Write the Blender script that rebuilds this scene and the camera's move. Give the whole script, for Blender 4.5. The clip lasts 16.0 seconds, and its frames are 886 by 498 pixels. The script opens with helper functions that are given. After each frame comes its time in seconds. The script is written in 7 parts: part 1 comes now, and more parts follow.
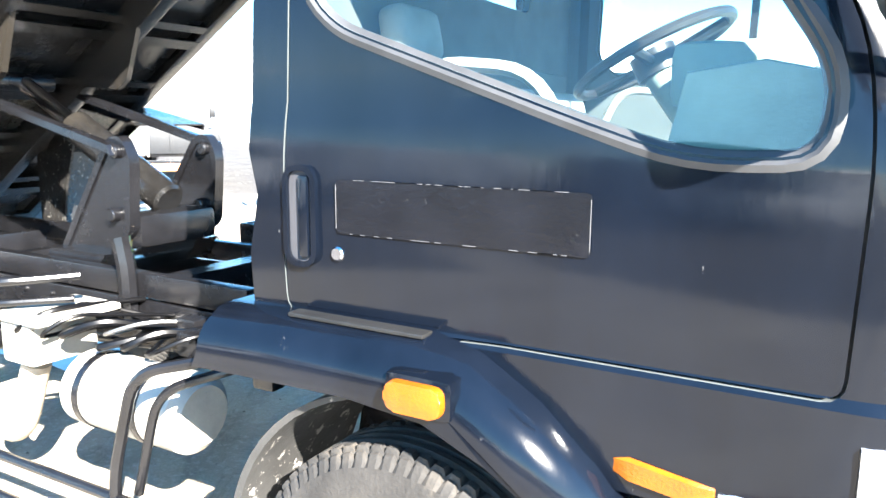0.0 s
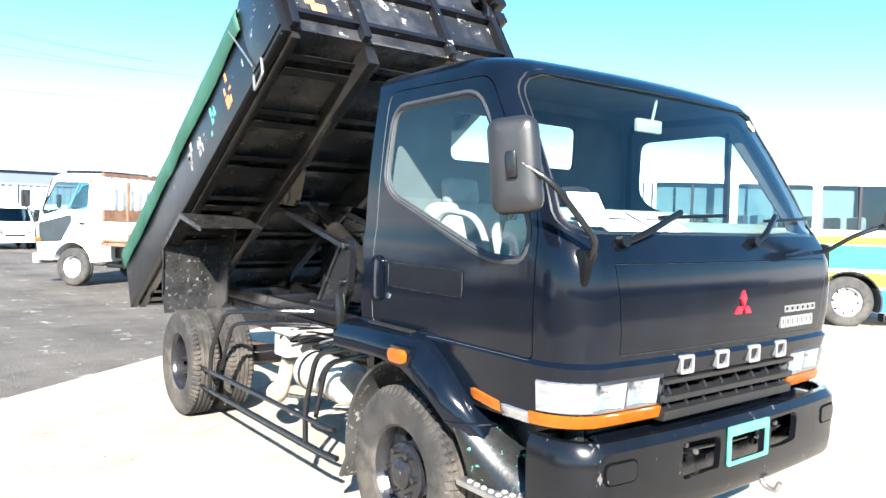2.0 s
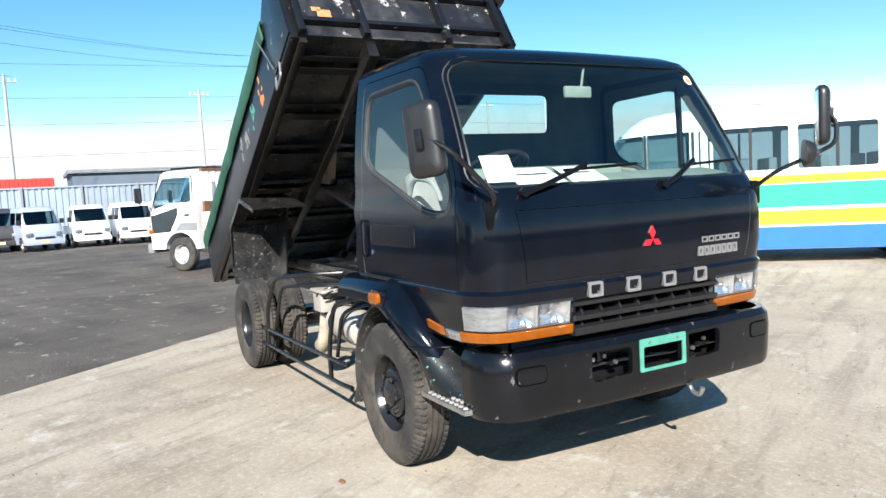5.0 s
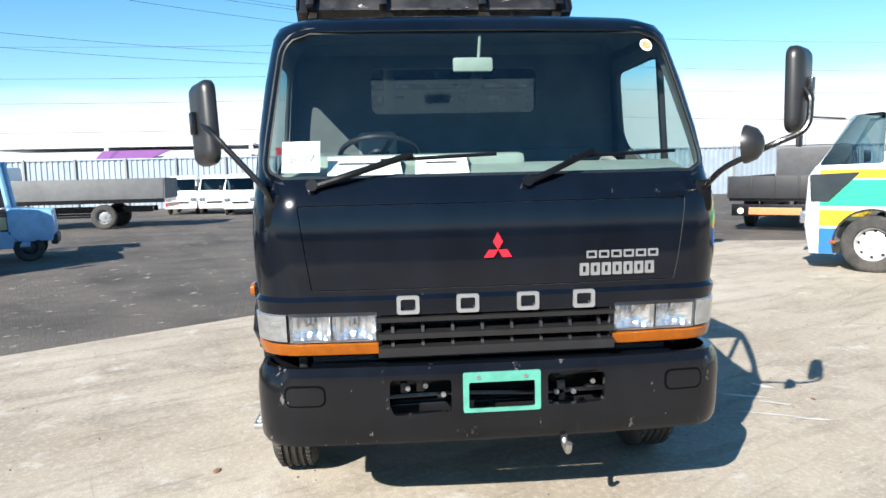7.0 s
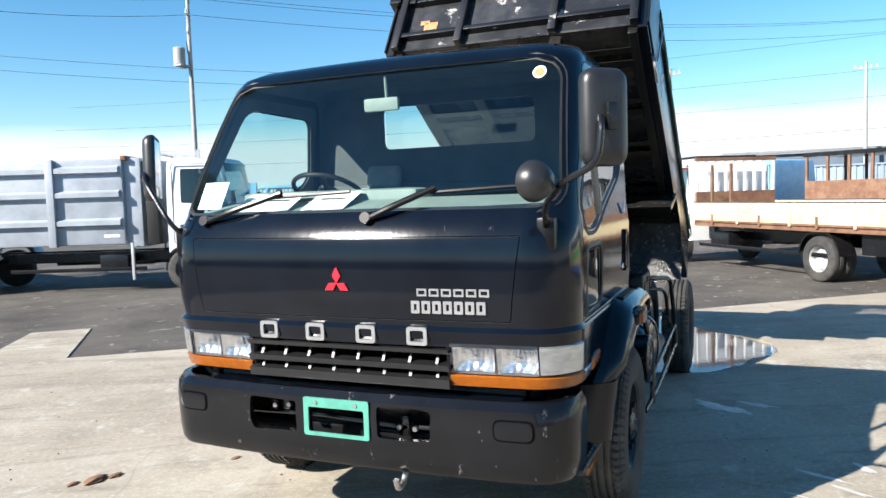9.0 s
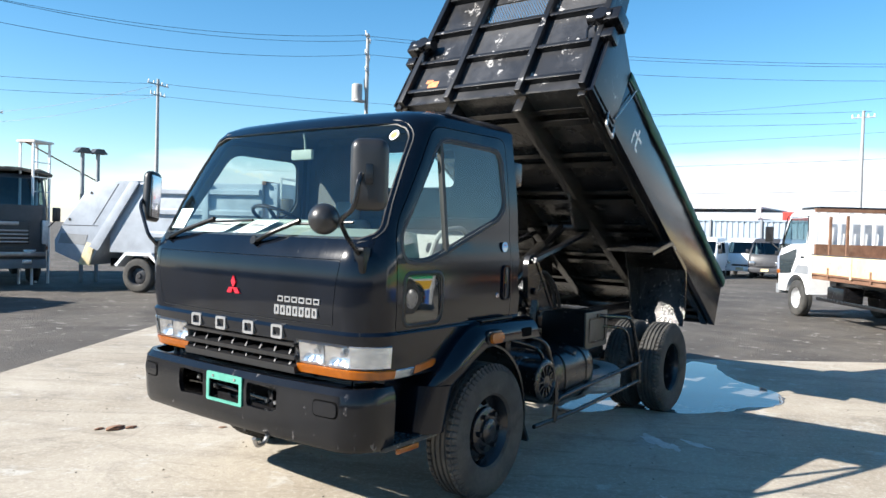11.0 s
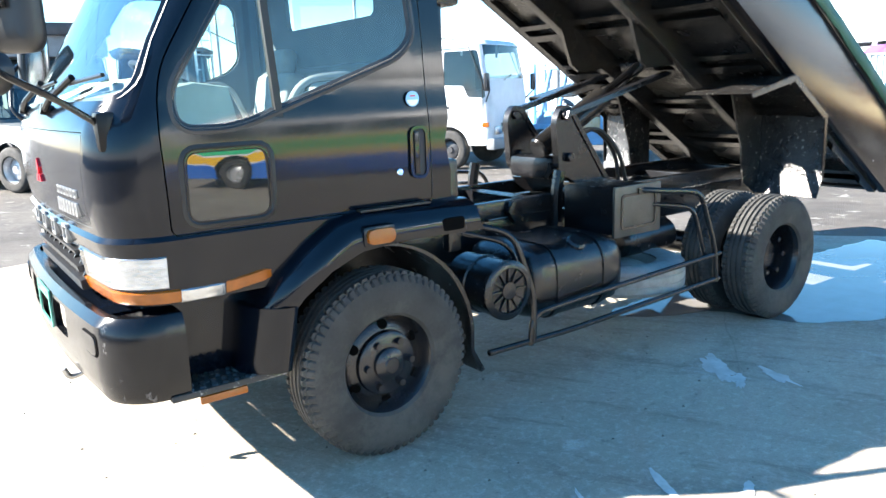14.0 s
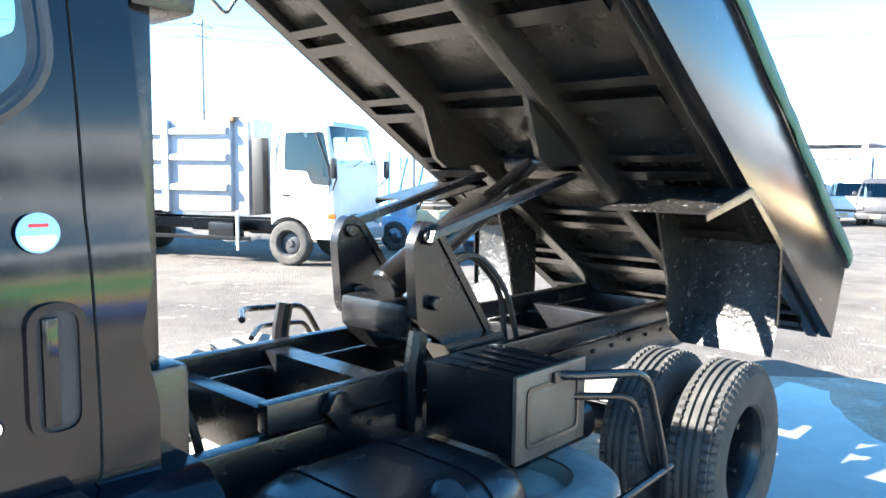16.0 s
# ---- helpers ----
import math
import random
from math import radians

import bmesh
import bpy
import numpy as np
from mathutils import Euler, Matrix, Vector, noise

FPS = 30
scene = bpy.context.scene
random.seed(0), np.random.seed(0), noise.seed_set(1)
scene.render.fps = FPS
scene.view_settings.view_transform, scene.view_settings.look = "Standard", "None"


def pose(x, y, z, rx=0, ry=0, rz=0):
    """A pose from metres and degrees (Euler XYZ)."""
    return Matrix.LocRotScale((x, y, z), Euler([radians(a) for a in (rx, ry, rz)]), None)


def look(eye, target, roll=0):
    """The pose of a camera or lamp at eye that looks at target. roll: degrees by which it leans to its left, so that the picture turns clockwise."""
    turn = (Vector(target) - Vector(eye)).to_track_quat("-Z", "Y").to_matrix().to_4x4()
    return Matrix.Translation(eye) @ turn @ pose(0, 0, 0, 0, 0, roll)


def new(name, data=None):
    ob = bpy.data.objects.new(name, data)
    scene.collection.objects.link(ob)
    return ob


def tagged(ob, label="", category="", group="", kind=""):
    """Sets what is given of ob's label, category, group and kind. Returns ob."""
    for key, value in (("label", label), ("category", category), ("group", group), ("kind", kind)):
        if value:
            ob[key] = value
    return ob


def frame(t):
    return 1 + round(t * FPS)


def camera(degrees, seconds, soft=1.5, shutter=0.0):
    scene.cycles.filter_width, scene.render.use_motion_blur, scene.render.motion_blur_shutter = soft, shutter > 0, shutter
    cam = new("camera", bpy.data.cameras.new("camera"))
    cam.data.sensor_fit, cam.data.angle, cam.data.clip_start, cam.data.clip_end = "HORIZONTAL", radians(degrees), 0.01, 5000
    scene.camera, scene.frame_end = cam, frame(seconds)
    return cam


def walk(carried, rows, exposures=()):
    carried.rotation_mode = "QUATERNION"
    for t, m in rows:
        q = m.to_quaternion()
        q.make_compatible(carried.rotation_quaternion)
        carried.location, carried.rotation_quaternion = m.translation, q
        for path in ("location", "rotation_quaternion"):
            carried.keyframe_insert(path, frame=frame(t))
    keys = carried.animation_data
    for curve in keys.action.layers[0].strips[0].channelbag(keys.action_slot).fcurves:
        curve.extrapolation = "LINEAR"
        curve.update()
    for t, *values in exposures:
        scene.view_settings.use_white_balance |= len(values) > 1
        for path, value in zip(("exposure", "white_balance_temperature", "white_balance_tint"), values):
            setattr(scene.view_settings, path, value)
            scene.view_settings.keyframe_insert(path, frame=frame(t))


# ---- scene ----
cam = camera(62.4, 16.0)
EXPOSURES = [(0, 3.46), (0.5, 3.46), (1, 3.2), (1.5, 2.86), (2, 2.36), (2.5, 1.86), (3, 1.46), (3.5, 1.38), (4, 1.26), (6.3, 1.3), (8.7, 1.34), (11, 1.41), (12, 1.46), (12.5, 1.61), (13, 1.96), (13.5, 2.28), (14, 2.7), (14.5, 3.1), (15, 3.56), (15.5, 3.41), (16, 3.2)]
PATH = [
    (0, (0.867, -2.434, 1.633), (-0.106, -0.721, 1.289), 0.4),
    (0.5, (1.392, -2.687, 1.732), (0.049, -1.217, 1.542), 0.5),
    (1, (2.014, -2.781, 1.713), (0.463, -1.535, 1.511), 3.5),
    (1.5, (2.53, -3.006, 1.736), (0.989, -1.742, 1.569), 1.9),
    (2, (2.994, -3.176, 1.742), (1.409, -1.96, 1.654), 1.6),
    (2.5, (3.344, -3.406, 1.75), (1.736, -2.216, 1.715), 0.9),
    (3, (3.554, -3.717, 1.726), (1.97, -2.499, 1.62), 0.7),
    (3.5, (3.829, -3.779, 1.717), (2.226, -2.595, 1.559), -0.1),
    (4, (4.081, -3.702, 1.724), (2.447, -2.556, 1.595), 0.3),
    (4.2, (4.098, -3.609, 1.71), (2.453, -2.479, 1.589), -0.5),
    (6.3, (4.171, -1.337, 1.712), (2.246, -0.843, 1.494), -2.5),
    (6.5, (4.255, -1.077, 1.698), (2.307, -0.668, 1.5), -1.5),
    (7, (4.314, -0.53, 1.713), (2.333, -0.349, 1.501), -1.3),
    (7.5, (4.265, 0.028, 1.733), (2.278, -0.045, 1.514), -2.8),
    (8, (4.296, 0.635, 1.728), (2.339, 0.269, 1.533), -1.4),
    (8.5, (4.167, 1.199, 1.728), (2.264, 0.61, 1.554), -1.6),
    (8.7, (4.119, 1.421, 1.744), (2.238, 0.761, 1.581), -1.8),
    (10.8, (3.985, 3.574, 1.741), (2.404, 2.349, 1.711), 1.3),
    (11, (4.02, 3.738, 1.752), (2.416, 2.544, 1.702), 1.6),
    (11.5, (3.922, 4.101, 1.726), (2.371, 2.84, 1.652), -0.5),
    (12, (3.665, 4.365, 1.724), (2.195, 3.011, 1.649), -1.8),
    (12.5, (3.159, 4.392, 1.656), (1.75, 2.976, 1.571), -1.3),
    (13, (2.644, 4.378, 1.704), (1.282, 2.921, 1.548), -1.3),
    (13.5, (2.098, 4.283, 1.681), (0.881, 2.716, 1.432), -1.3),
    (14, (1.65, 3.928, 1.68), (0.508, 2.341, 1.259), -2.0),
    (14.5, (1.218, 3.561, 1.687), (0.063, 1.985, 1.262), 0.7),
    (15, (0.855, 3.179, 1.688), (-0.461, 1.72, 1.313), 2.1),
    (15.5, (0.529, 2.787, 1.713), (-0.941, 1.479, 1.354), 1.7),
    (16, (0.197, 2.446, 1.761), (-1.265, 1.096, 1.557), 0.7),
]
walk(cam, [(t, look(eye, target, roll)) for t, eye, target, roll in PATH], EXPOSURES)

# ---- world and sun ----
SUN = Vector((2.67, -1.82, 2.02)).normalized()
world = bpy.data.worlds.new("world")
scene.world = world
world.use_nodes = True
wn, wl = world.node_tree.nodes, world.node_tree.links
wn.clear()
sky = wn.new("ShaderNodeTexSky")
sky.sky_type, sky.sun_disc = "NISHITA", False
sky.sun_elevation, sky.sun_rotation = math.asin(SUN.z), math.atan2(SUN.x, SUN.y)
sky.air_density, sky.dust_density, sky.ozone_density = 1.0, 0.1, 3.0
wb, wo = wn.new("ShaderNodeBackground"), wn.new("ShaderNodeOutputWorld")
wb.inputs["Strength"].default_value = 0.059
# thin white cloud low over the horizon, breaking up higher
wt = wn.new("ShaderNodeTexCoord")
sep, wmap, cloud, r1, r2, low, mx = (wn.new("ShaderNode" + k) for k in ("SeparateXYZ", "Mapping", "TexNoise", "MapRange", "MapRange", "Math", "Mix"))
wl.new(wt.outputs["Generated"], sep.inputs[0])
wl.new(wt.outputs["Generated"], wmap.inputs["Vector"])
wmap.inputs["Scale"].default_value = (1.3, 1.3, 7.0)
cloud.inputs["Scale"].default_value, cloud.inputs["Detail"].default_value, cloud.inputs["Roughness"].default_value = 1.6, 7, 0.55
wl.new(wmap.outputs[0], cloud.inputs["Vector"])
r1.inputs["From Min"].default_value, r1.inputs["From Max"].default_value, r1.inputs["To Min"].default_value, r1.inputs["To Max"].default_value = 0.055, 0.16, 0.6, -0.5
wl.new(sep.outputs[2], r1.inputs["Value"])
low.operation = "ADD"
wl.new(r1.outputs[0], low.inputs[0])
wl.new(cloud.outputs[0], low.inputs[1])
r2.inputs["From Min"].default_value, r2.inputs["From Max"].default_value = 0.5, 0.85
# clearer towards the truck's right
yc, ya = wn.new("ShaderNodeMapRange"), wn.new("ShaderNodeMath")
for k, v in (("From Min", -0.95), ("From Max", -0.25), ("To Min", -0.42), ("To Max", 0.0)):
    yc.inputs[k].default_value = v
wl.new(sep.outputs[1], yc.inputs["Value"])
wl.new(low.outputs[0], ya.inputs[0])
wl.new(yc.outputs[0], ya.inputs[1])
wl.new(ya.outputs[0], r2.inputs["Value"])
mx.data_type = "RGBA"
wl.new(r2.outputs[0], mx.inputs[0])
mx.inputs[7].default_value = (7.6, 7.9, 8.3, 1)
hs = wn.new("ShaderNodeHueSaturation")
hs.inputs["Saturation"].default_value, hs.inputs["Value"].default_value, hs.inputs["Hue"].default_value = 1.28, 1.27, 0.493
wl.new(sky.outputs[0], hs.inputs["Color"])
wl.new(hs.outputs[0], mx.inputs[6])
wl.new(mx.outputs[2], wb.inputs["Color"])
wl.new(wb.outputs[0], wo.inputs[0])
sun = new("sun", bpy.data.lights.new("sun", "SUN"))
sun.data.energy, sun.data.angle, sun.data.color = 5.0, radians(0.53), (1.0, 0.95, 0.88)
sun.matrix_world = look(SUN * 50, (0, 0, 0))

# ---- materials ----
def mat(name, color, rough=0.5, metal=0.0, vary=0.25, scale=6.0, grain=60.0, bump=0.15, second=None, spots=0.0, spot_color=(0.3, 0.3, 0.3), coat=0.0, island=0.0, stretch=(1, 1, 1), depth=0.01, spec=0.5):
    """A worn surface: a base colour varied at two scales, an optional second colour in patches, chips in spots, and fine relief."""
    m = bpy.data.materials.new(name)
    m.use_nodes = True
    nt = m.node_tree
    n, l = nt.nodes, nt.links
    b = n["Principled BSDF"]
    tc = n.new("ShaderNodeTexCoord")
    mp = n.new("ShaderNodeMapping")
    mp.inputs["Scale"].default_value = stretch
    l.new(tc.outputs["Object"], mp.inputs["Vector"])

    def tex(s, detail=5, rg=0.6):
        t = n.new("ShaderNodeTexNoise")
        t.inputs["Scale"].default_value, t.inputs["Detail"].default_value, t.inputs["Roughness"].default_value = s, detail, rg
        l.new(mp.outputs[0], t.inputs["Vector"])
        return t

    def ramp(src, a, z):
        r = n.new("ShaderNodeMapRange")
        r.inputs["From Min"].default_value, r.inputs["From Max"].default_value = a, z
        l.new(src, r.inputs["Value"])
        return r.outputs[0]

    def mix(f, a, z):
        x = n.new("ShaderNodeMix")
        x.data_type = "RGBA"
        for sock, v in ((x.inputs[0], f), (x.inputs[6], a), (x.inputs[7], z)):
            if isinstance(v, (int, float)):
                sock.default_value = v
            elif isinstance(v, tuple):
                sock.default_value = (*v, 1)
            else:
                l.new(v, sock)
        return x.outputs[2]

    big, fine = tex(scale), tex(grain, 3)
    lo = tuple(c * (1 - vary) for c in color)
    hi = tuple(min(1, c * (1 + vary)) for c in color)
    col = mix(ramp(big.outputs[0], 0.3, 0.7), lo, hi)
    if second:
        col = mix(ramp(tex(scale * 0.55, 8, 0.7).outputs[0], 0.48, 0.62), col, second)
    f = ramp(fine.outputs[0], 0.25, 0.75)
    col = mix(0.25 * min(1, vary * 2), col, mix(f, lo, hi))
    if spots:
        col = mix(ramp(tex(scale * 4.2, 6, 0.75).outputs[0], 0.72 - spots * 0.2, 0.74 - spots * 0.2), col, spot_color)
    if island:
        oi = n.new("ShaderNodeObjectInfo")
        hs = n.new("ShaderNodeHueSaturation")
        l.new(ramp(oi.outputs["Random"], 0, 1), hs.inputs["Value"])
        l.new(col, hs.inputs["Color"])
        hs.inputs["Value"].default_value = 1
        col = mix(island, col, hs.outputs[0])
    l.new(col, b.inputs["Base Color"])
    rr = n.new("ShaderNodeMapRange")
    rr.inputs["To Min"].default_value, rr.inputs["To Max"].default_value = max(0.02, rough * 0.75), min(1, rough * 1.3)
    l.new(tex(scale * 1.7, 6).outputs[0], rr.inputs["Value"])
    l.new(rr.outputs[0], b.inputs["Roughness"])
    b.inputs["Metallic"].default_value = metal
    b.inputs["Coat Weight"].default_value = coat
    b.inputs["Specular IOR Level"].default_value = spec
    b.inputs["Coat Roughness"].default_value = 0.12
    if bump:
        bp = n.new("ShaderNodeBump")
        bp.inputs["Strength"].default_value, bp.inputs["Distance"].default_value = bump, depth
        l.new(fine.outputs[0], bp.inputs["Height"])
        l.new(bp.outputs[0], b.inputs["Normal"])
    return m


def glass(name, tint=(0.75, 0.9, 0.88), clear=0.82):
    """Thin window glass: mostly see-through, with a Fresnel gloss."""
    m = bpy.data.materials.new(name)
    m.use_nodes = True
    n, l = m.node_tree.nodes, m.node_tree.links
    n.clear()
    o, t, g, x, f, pw, ad = (n.new("ShaderNode" + k) for k in ("OutputMaterial", "BsdfTransparent", "BsdfGlossy", "MixShader", "LayerWeight", "Math", "Math"))
    t.inputs[0].default_value = (*[c * clear for c in tint], 1)
    g.inputs["Roughness"].default_value = 0.015
    f.inputs["Blend"].default_value = 0.5
    pw.operation, ad.operation = "POWER", "MULTIPLY_ADD"
    pw.inputs[1].default_value, ad.inputs[1].default_value, ad.inputs[2].default_value = 4.5, 0.9, 0.085
    l.new(f.outputs["Facing"], pw.inputs[0])
    l.new(pw.outputs[0], ad.inputs[0])
    l.new(ad.outputs[0], x.inputs[0])
    l.new(t.outputs[0], x.inputs[1])
    l.new(g.outputs[0], x.inputs[2])
    l.new(x.outputs[0], o.inputs[0])
    return m


PAINT = mat("black_brushed_paint", (0.0025, 0.004, 0.0075), 0.12, 0, 0.4, 2.2, 22, 0.035, coat=0.0, spec=0.35, stretch=(1.6, 1.6, 0.45), spots=0.16, spot_color=(0.07, 0.07, 0.07))
PAINT_OLD = mat("black_worn_paint", (0.007, 0.0075, 0.009), 0.3, 0, 0.5, 1.6, 45, 0.12, spots=0.42, spot_color=(0.3, 0.29, 0.28))
# spots are chips; base and second colour are greyed to imitate reflected sky
PAINT_HEAD = mat("chipped_paint_with_sky_grey", (0.014, 0.015, 0.018), 0.32, 0, 0.5, 0.9, 45, 0.12, spots=0.62, spot_color=(0.34, 0.33, 0.32), second=(0.075, 0.075, 0.078))
CHASSIS = mat("black_chassis_paint", (0.007, 0.007, 0.008), 0.25, 0, 0.5, 5, 60, 0.1, spots=0.2, spot_color=(0.08, 0.065, 0.05))
UNDER = mat("black_underside_paint", (0.011, 0.0105, 0.01), 0.24, 0.0, 0.6, 2.2, 35, 0.25, second=(0.024, 0.02, 0.015), spots=0.2, spot_color=(0.14, 0.12, 0.1))
PLASTIC = mat("grey_black_plastic", (0.016, 0.016, 0.017), 0.36, 0, 0.2, 8, 160, 0.03)
WIPER_BLACK = mat("satin_black_metal", (0.003, 0.003, 0.0035), 0.3, 0, 0.2, 9, 90, 0.03, spec=0.25)
TRIM = mat("dark_rubber_trim", (0.009, 0.009, 0.009), 0.5, 0, 0.3, 9, 120, 0.1)
RUBBER = mat("dusty_tyre_rubber", (0.032, 0.031, 0.029), 0.85, 0, 0.4, 7, 90, 0.25, second=(0.07, 0.064, 0.055))
RUBBER_R = mat("sandy_tyre_rubber", (0.024, 0.022, 0.02), 0.9, 0, 0.6, 7, 90, 0.3, second=(0.075, 0.064, 0.05))
SPLASH = mat("mud_splashed_rubber", (0.03, 0.029, 0.027), 0.7, 0, 0.4, 5, 60, 0.2, spots=0.66, spot_color=(0.3, 0.28, 0.25))
RIM = mat("black_painted_steel_rim", (0.011, 0.011, 0.013), 0.24, 0, 0.4, 9, 70, 0.12, spots=0.2, spot_color=(0.1, 0.09, 0.08))
STEEL = mat("bare_steel", (0.42, 0.41, 0.4), 0.38, 0.9, 0.25, 12, 90, 0.12)
CHROME = mat("chrome", (0.7, 0.7, 0.72), 0.12, 1.0, 0.05, 10, 60, 0.0)
SILVER = mat("silver_badge", (0.4, 0.4, 0.4), 0.3, 0.7, 0.1, 20, 90, 0.05)
RED = mat("red_badge", (0.55, 0.015, 0.03), 0.3, 0, 0.1, 20, 90, 0.02)
AMBER = mat("amber_lens", (0.25, 0.066, 0.0025), 0.2, 0, 0.15, 20, 140, 0.25, coat=0.15)
LENS = mat("clear_lamp_lens", (0.46, 0.47, 0.48), 0.16, 0.8, 0.3, 14, 40, 0.35, coat=0.6, stretch=(1, 1, 4))
REFLECT = mat("lamp_reflector", (0.75, 0.76, 0.78), 0.15, 0.9, 0.1, 10, 60, 0.1)
GREEN_TARP = mat("green_tarpaulin", (0.035, 0.115, 0.08), 0.6, 0, 0.25, 4, 70, 0.3, second=(0.05, 0.15, 0.105))
nt = GREEN_TARP.node_tree
tr, ms = nt.nodes.new("ShaderNodeBsdfTranslucent"), nt.nodes.new("ShaderNodeMixShader")
tr.inputs[0].default_value, ms.inputs[0].default_value = (0.1, 0.3, 0.21, 1), 0.22
nt.links.new(nt.nodes["Principled BSDF"].outputs[0], ms.inputs[1])
nt.links.new(tr.outputs[0], ms.inputs[2])
nt.links.new(ms.outputs[0], nt.nodes["Material Output"].inputs[0])
SIDE_GLOSS = mat("glossy_black_side_paint", (0.006, 0.007, 0.01), 0.2, 0, 0.4, 1.2, 30, 0.08, spots=0.26, spot_color=(0.3, 0.29, 0.28))
# second colour stands for dust and for patches lit by bounced light
FLOOR_UNDER = mat("dusty_underside_with_lit_patches", (0.016, 0.016, 0.017), 0.26, 0, 0.8, 1.5, 30, 0.3, second=(0.085, 0.078, 0.065), spots=0.15, spot_color=(0.16, 0.145, 0.12))
TEAL = mat("mint_green_painted_frame", (0.07, 0.27, 0.205), 0.4, 0, 0.2, 15, 80, 0.1, spots=0.15, spot_color=(0.5, 0.52, 0.48))
GREY_TANK = mat("pale_grey_painted_tank", (0.33, 0.31, 0.27), 0.5, 0, 0.2, 6, 60, 0.15, spots=0.3, spot_color=(0.12, 0.1, 0.08))
SEAT = mat("grey_seat_cloth", (0.24, 0.25, 0.24), 0.9, 0, 0.2, 7, 150, 0.2)
LINER = mat("grey_cab_lining", (0.07, 0.08, 0.08), 0.75, 0, 0.2, 5, 120, 0.15)
DASH = mat("grey_green_dashboard", (0.2, 0.25, 0.22), 0.65, 0, 0.2, 6, 120, 0.1)
PAPER = mat("white_paper", (0.8, 0.8, 0.78), 0.8, 0, 0.05, 6, 60, 0.05)
INK_AND_RECESS = mat("black_ink_and_recess_shade", (0.03, 0.03, 0.035), 0.7, 0, 0.1, 9, 60, 0.0)
GLASS = glass("cab_glass", (0.82, 0.95, 0.93), 0.93)
LAMP_GLASS = glass("lamp_glass", (1, 1, 1), 0.95)
GLASS_BG = glass("tinted_vehicle_glass", (0.6, 0.75, 0.78), 0.85)
ORANGE_RUST = mat("orange_bare_patch", (0.55, 0.2, 0.08), 0.7, 0, 0.3, 25, 90, 0.1)
WORN = mat("pale_worn_metal", (0.3, 0.29, 0.27), 0.5, 0.3, 0.4, 30, 90, 0.2)
WHITE = mat("white_vehicle_paint", (0.74, 0.75, 0.75), 0.3, 0, 0.08, 2.5, 40, 0.02, coat=0.3, spots=0.05, spot_color=(0.4, 0.36, 0.3))
DARKGREY = mat("dark_grey_vehicle_paint", (0.045, 0.045, 0.048), 0.4, 0, 0.3, 4, 50, 0.1)


# ---- mesh helpers ----
def thing(name, label, category, group="", kind="", m=None):
    e = new(name)
    e.empty_display_size = 0.2
    if m is not None:
        e.matrix_basis = m
    return tagged(e, label, category, group, kind)


def to_mesh(name, bm, *mats, smooth=None):
    bmesh.ops.recalc_face_normals(bm, faces=bm.faces)
    me = bpy.data.meshes.new(name)
    bm.to_mesh(me)
    bm.free()
    for m in mats:
        me.materials.append(m)
    if smooth:
        me.shade_smooth()
        me.set_sharp_from_angle(angle=radians(smooth))
    return me


def part(name, bm, material, parent=None, label="", smooth=35):
    mats = material if isinstance(material, (tuple, list)) else (material,)
    ob = new(name, to_mesh(name, bm, *mats, smooth=smooth))
    ob.parent = parent
    if label:
        ob["label"] = label
    return ob


def box(bm, lo, hi, bev=0.0, m=None, seg=2):
    """A box between two corners, with rounded edges."""
    v = [bm.verts.new((x, y, z)) for x in (lo[0], hi[0]) for y in (lo[1], hi[1]) for z in (lo[2], hi[2])]
    fs = [bm.faces.new([v[i] for i in q]) for q in ((0, 1, 3, 2), (4, 6, 7, 5), (0, 4, 5, 1), (2, 3, 7, 6), (0, 2, 6, 4), (1, 5, 7, 3))]
    geo = set(v)
    if bev:
        r = bmesh.ops.bevel(bm, geom=list({e for f in fs for e in f.edges}), offset=bev, segments=seg, affect="EDGES", profile=0.6)
        geo = {w for f in r["faces"] for w in f.verts} | {w for w in v if w.is_valid}
    if m is not None:
        bmesh.ops.transform(bm, matrix=m, verts=list(geo))
    return bm


def cyl(bm, a, b, r, seg=20, r2=None, bev=0.0):
    """A cylinder from a to b."""
    a, b = Vector(a), Vector(b)
    d = b - a
    q = d.to_track_quat("Z", "Y").to_matrix()
    rings = []
    prof = [(0, r), (d.length, r if r2 is None else r2)]
    if bev:
        prof = [(0, r - bev), (bev, r), (d.length - bev, prof[1][1]), (d.length, prof[1][1] - bev)]
    for h, rad in prof:
        rings.append([bm.verts.new(a + q @ Vector((rad * math.cos(2 * math.pi * i / seg), rad * math.sin(2 * math.pi * i / seg), h))) for i in range(seg)])
    for p, s in zip(rings, rings[1:]):
        for i in range(seg):
            bm.faces.new((p[i], p[(i + 1) % seg], s[(i + 1) % seg], s[i]))
    bm.faces.new(rings[0][::-1])
    bm.faces.new(rings[-1])
    return bm


def smooth_path(pts, n=6, r=0.08):
    """Corners of a path rounded off."""
    pts = [Vector(p) for p in pts]
    out = [pts[0]]
    for a, b, c in zip(pts, pts[1:], pts[2:]):
        u, w = (a - b), (c - b)
        k = min(r, u.length * 0.45, w.length * 0.45)
        p, q = b + u.normalized() * k, b + w.normalized() * k
        for i in range(n + 1):
            t = i / n
            out.append(p * (1 - t) ** 2 + b * 2 * t * (1 - t) + q * t * t)
    out.append(pts[-1])
    return out


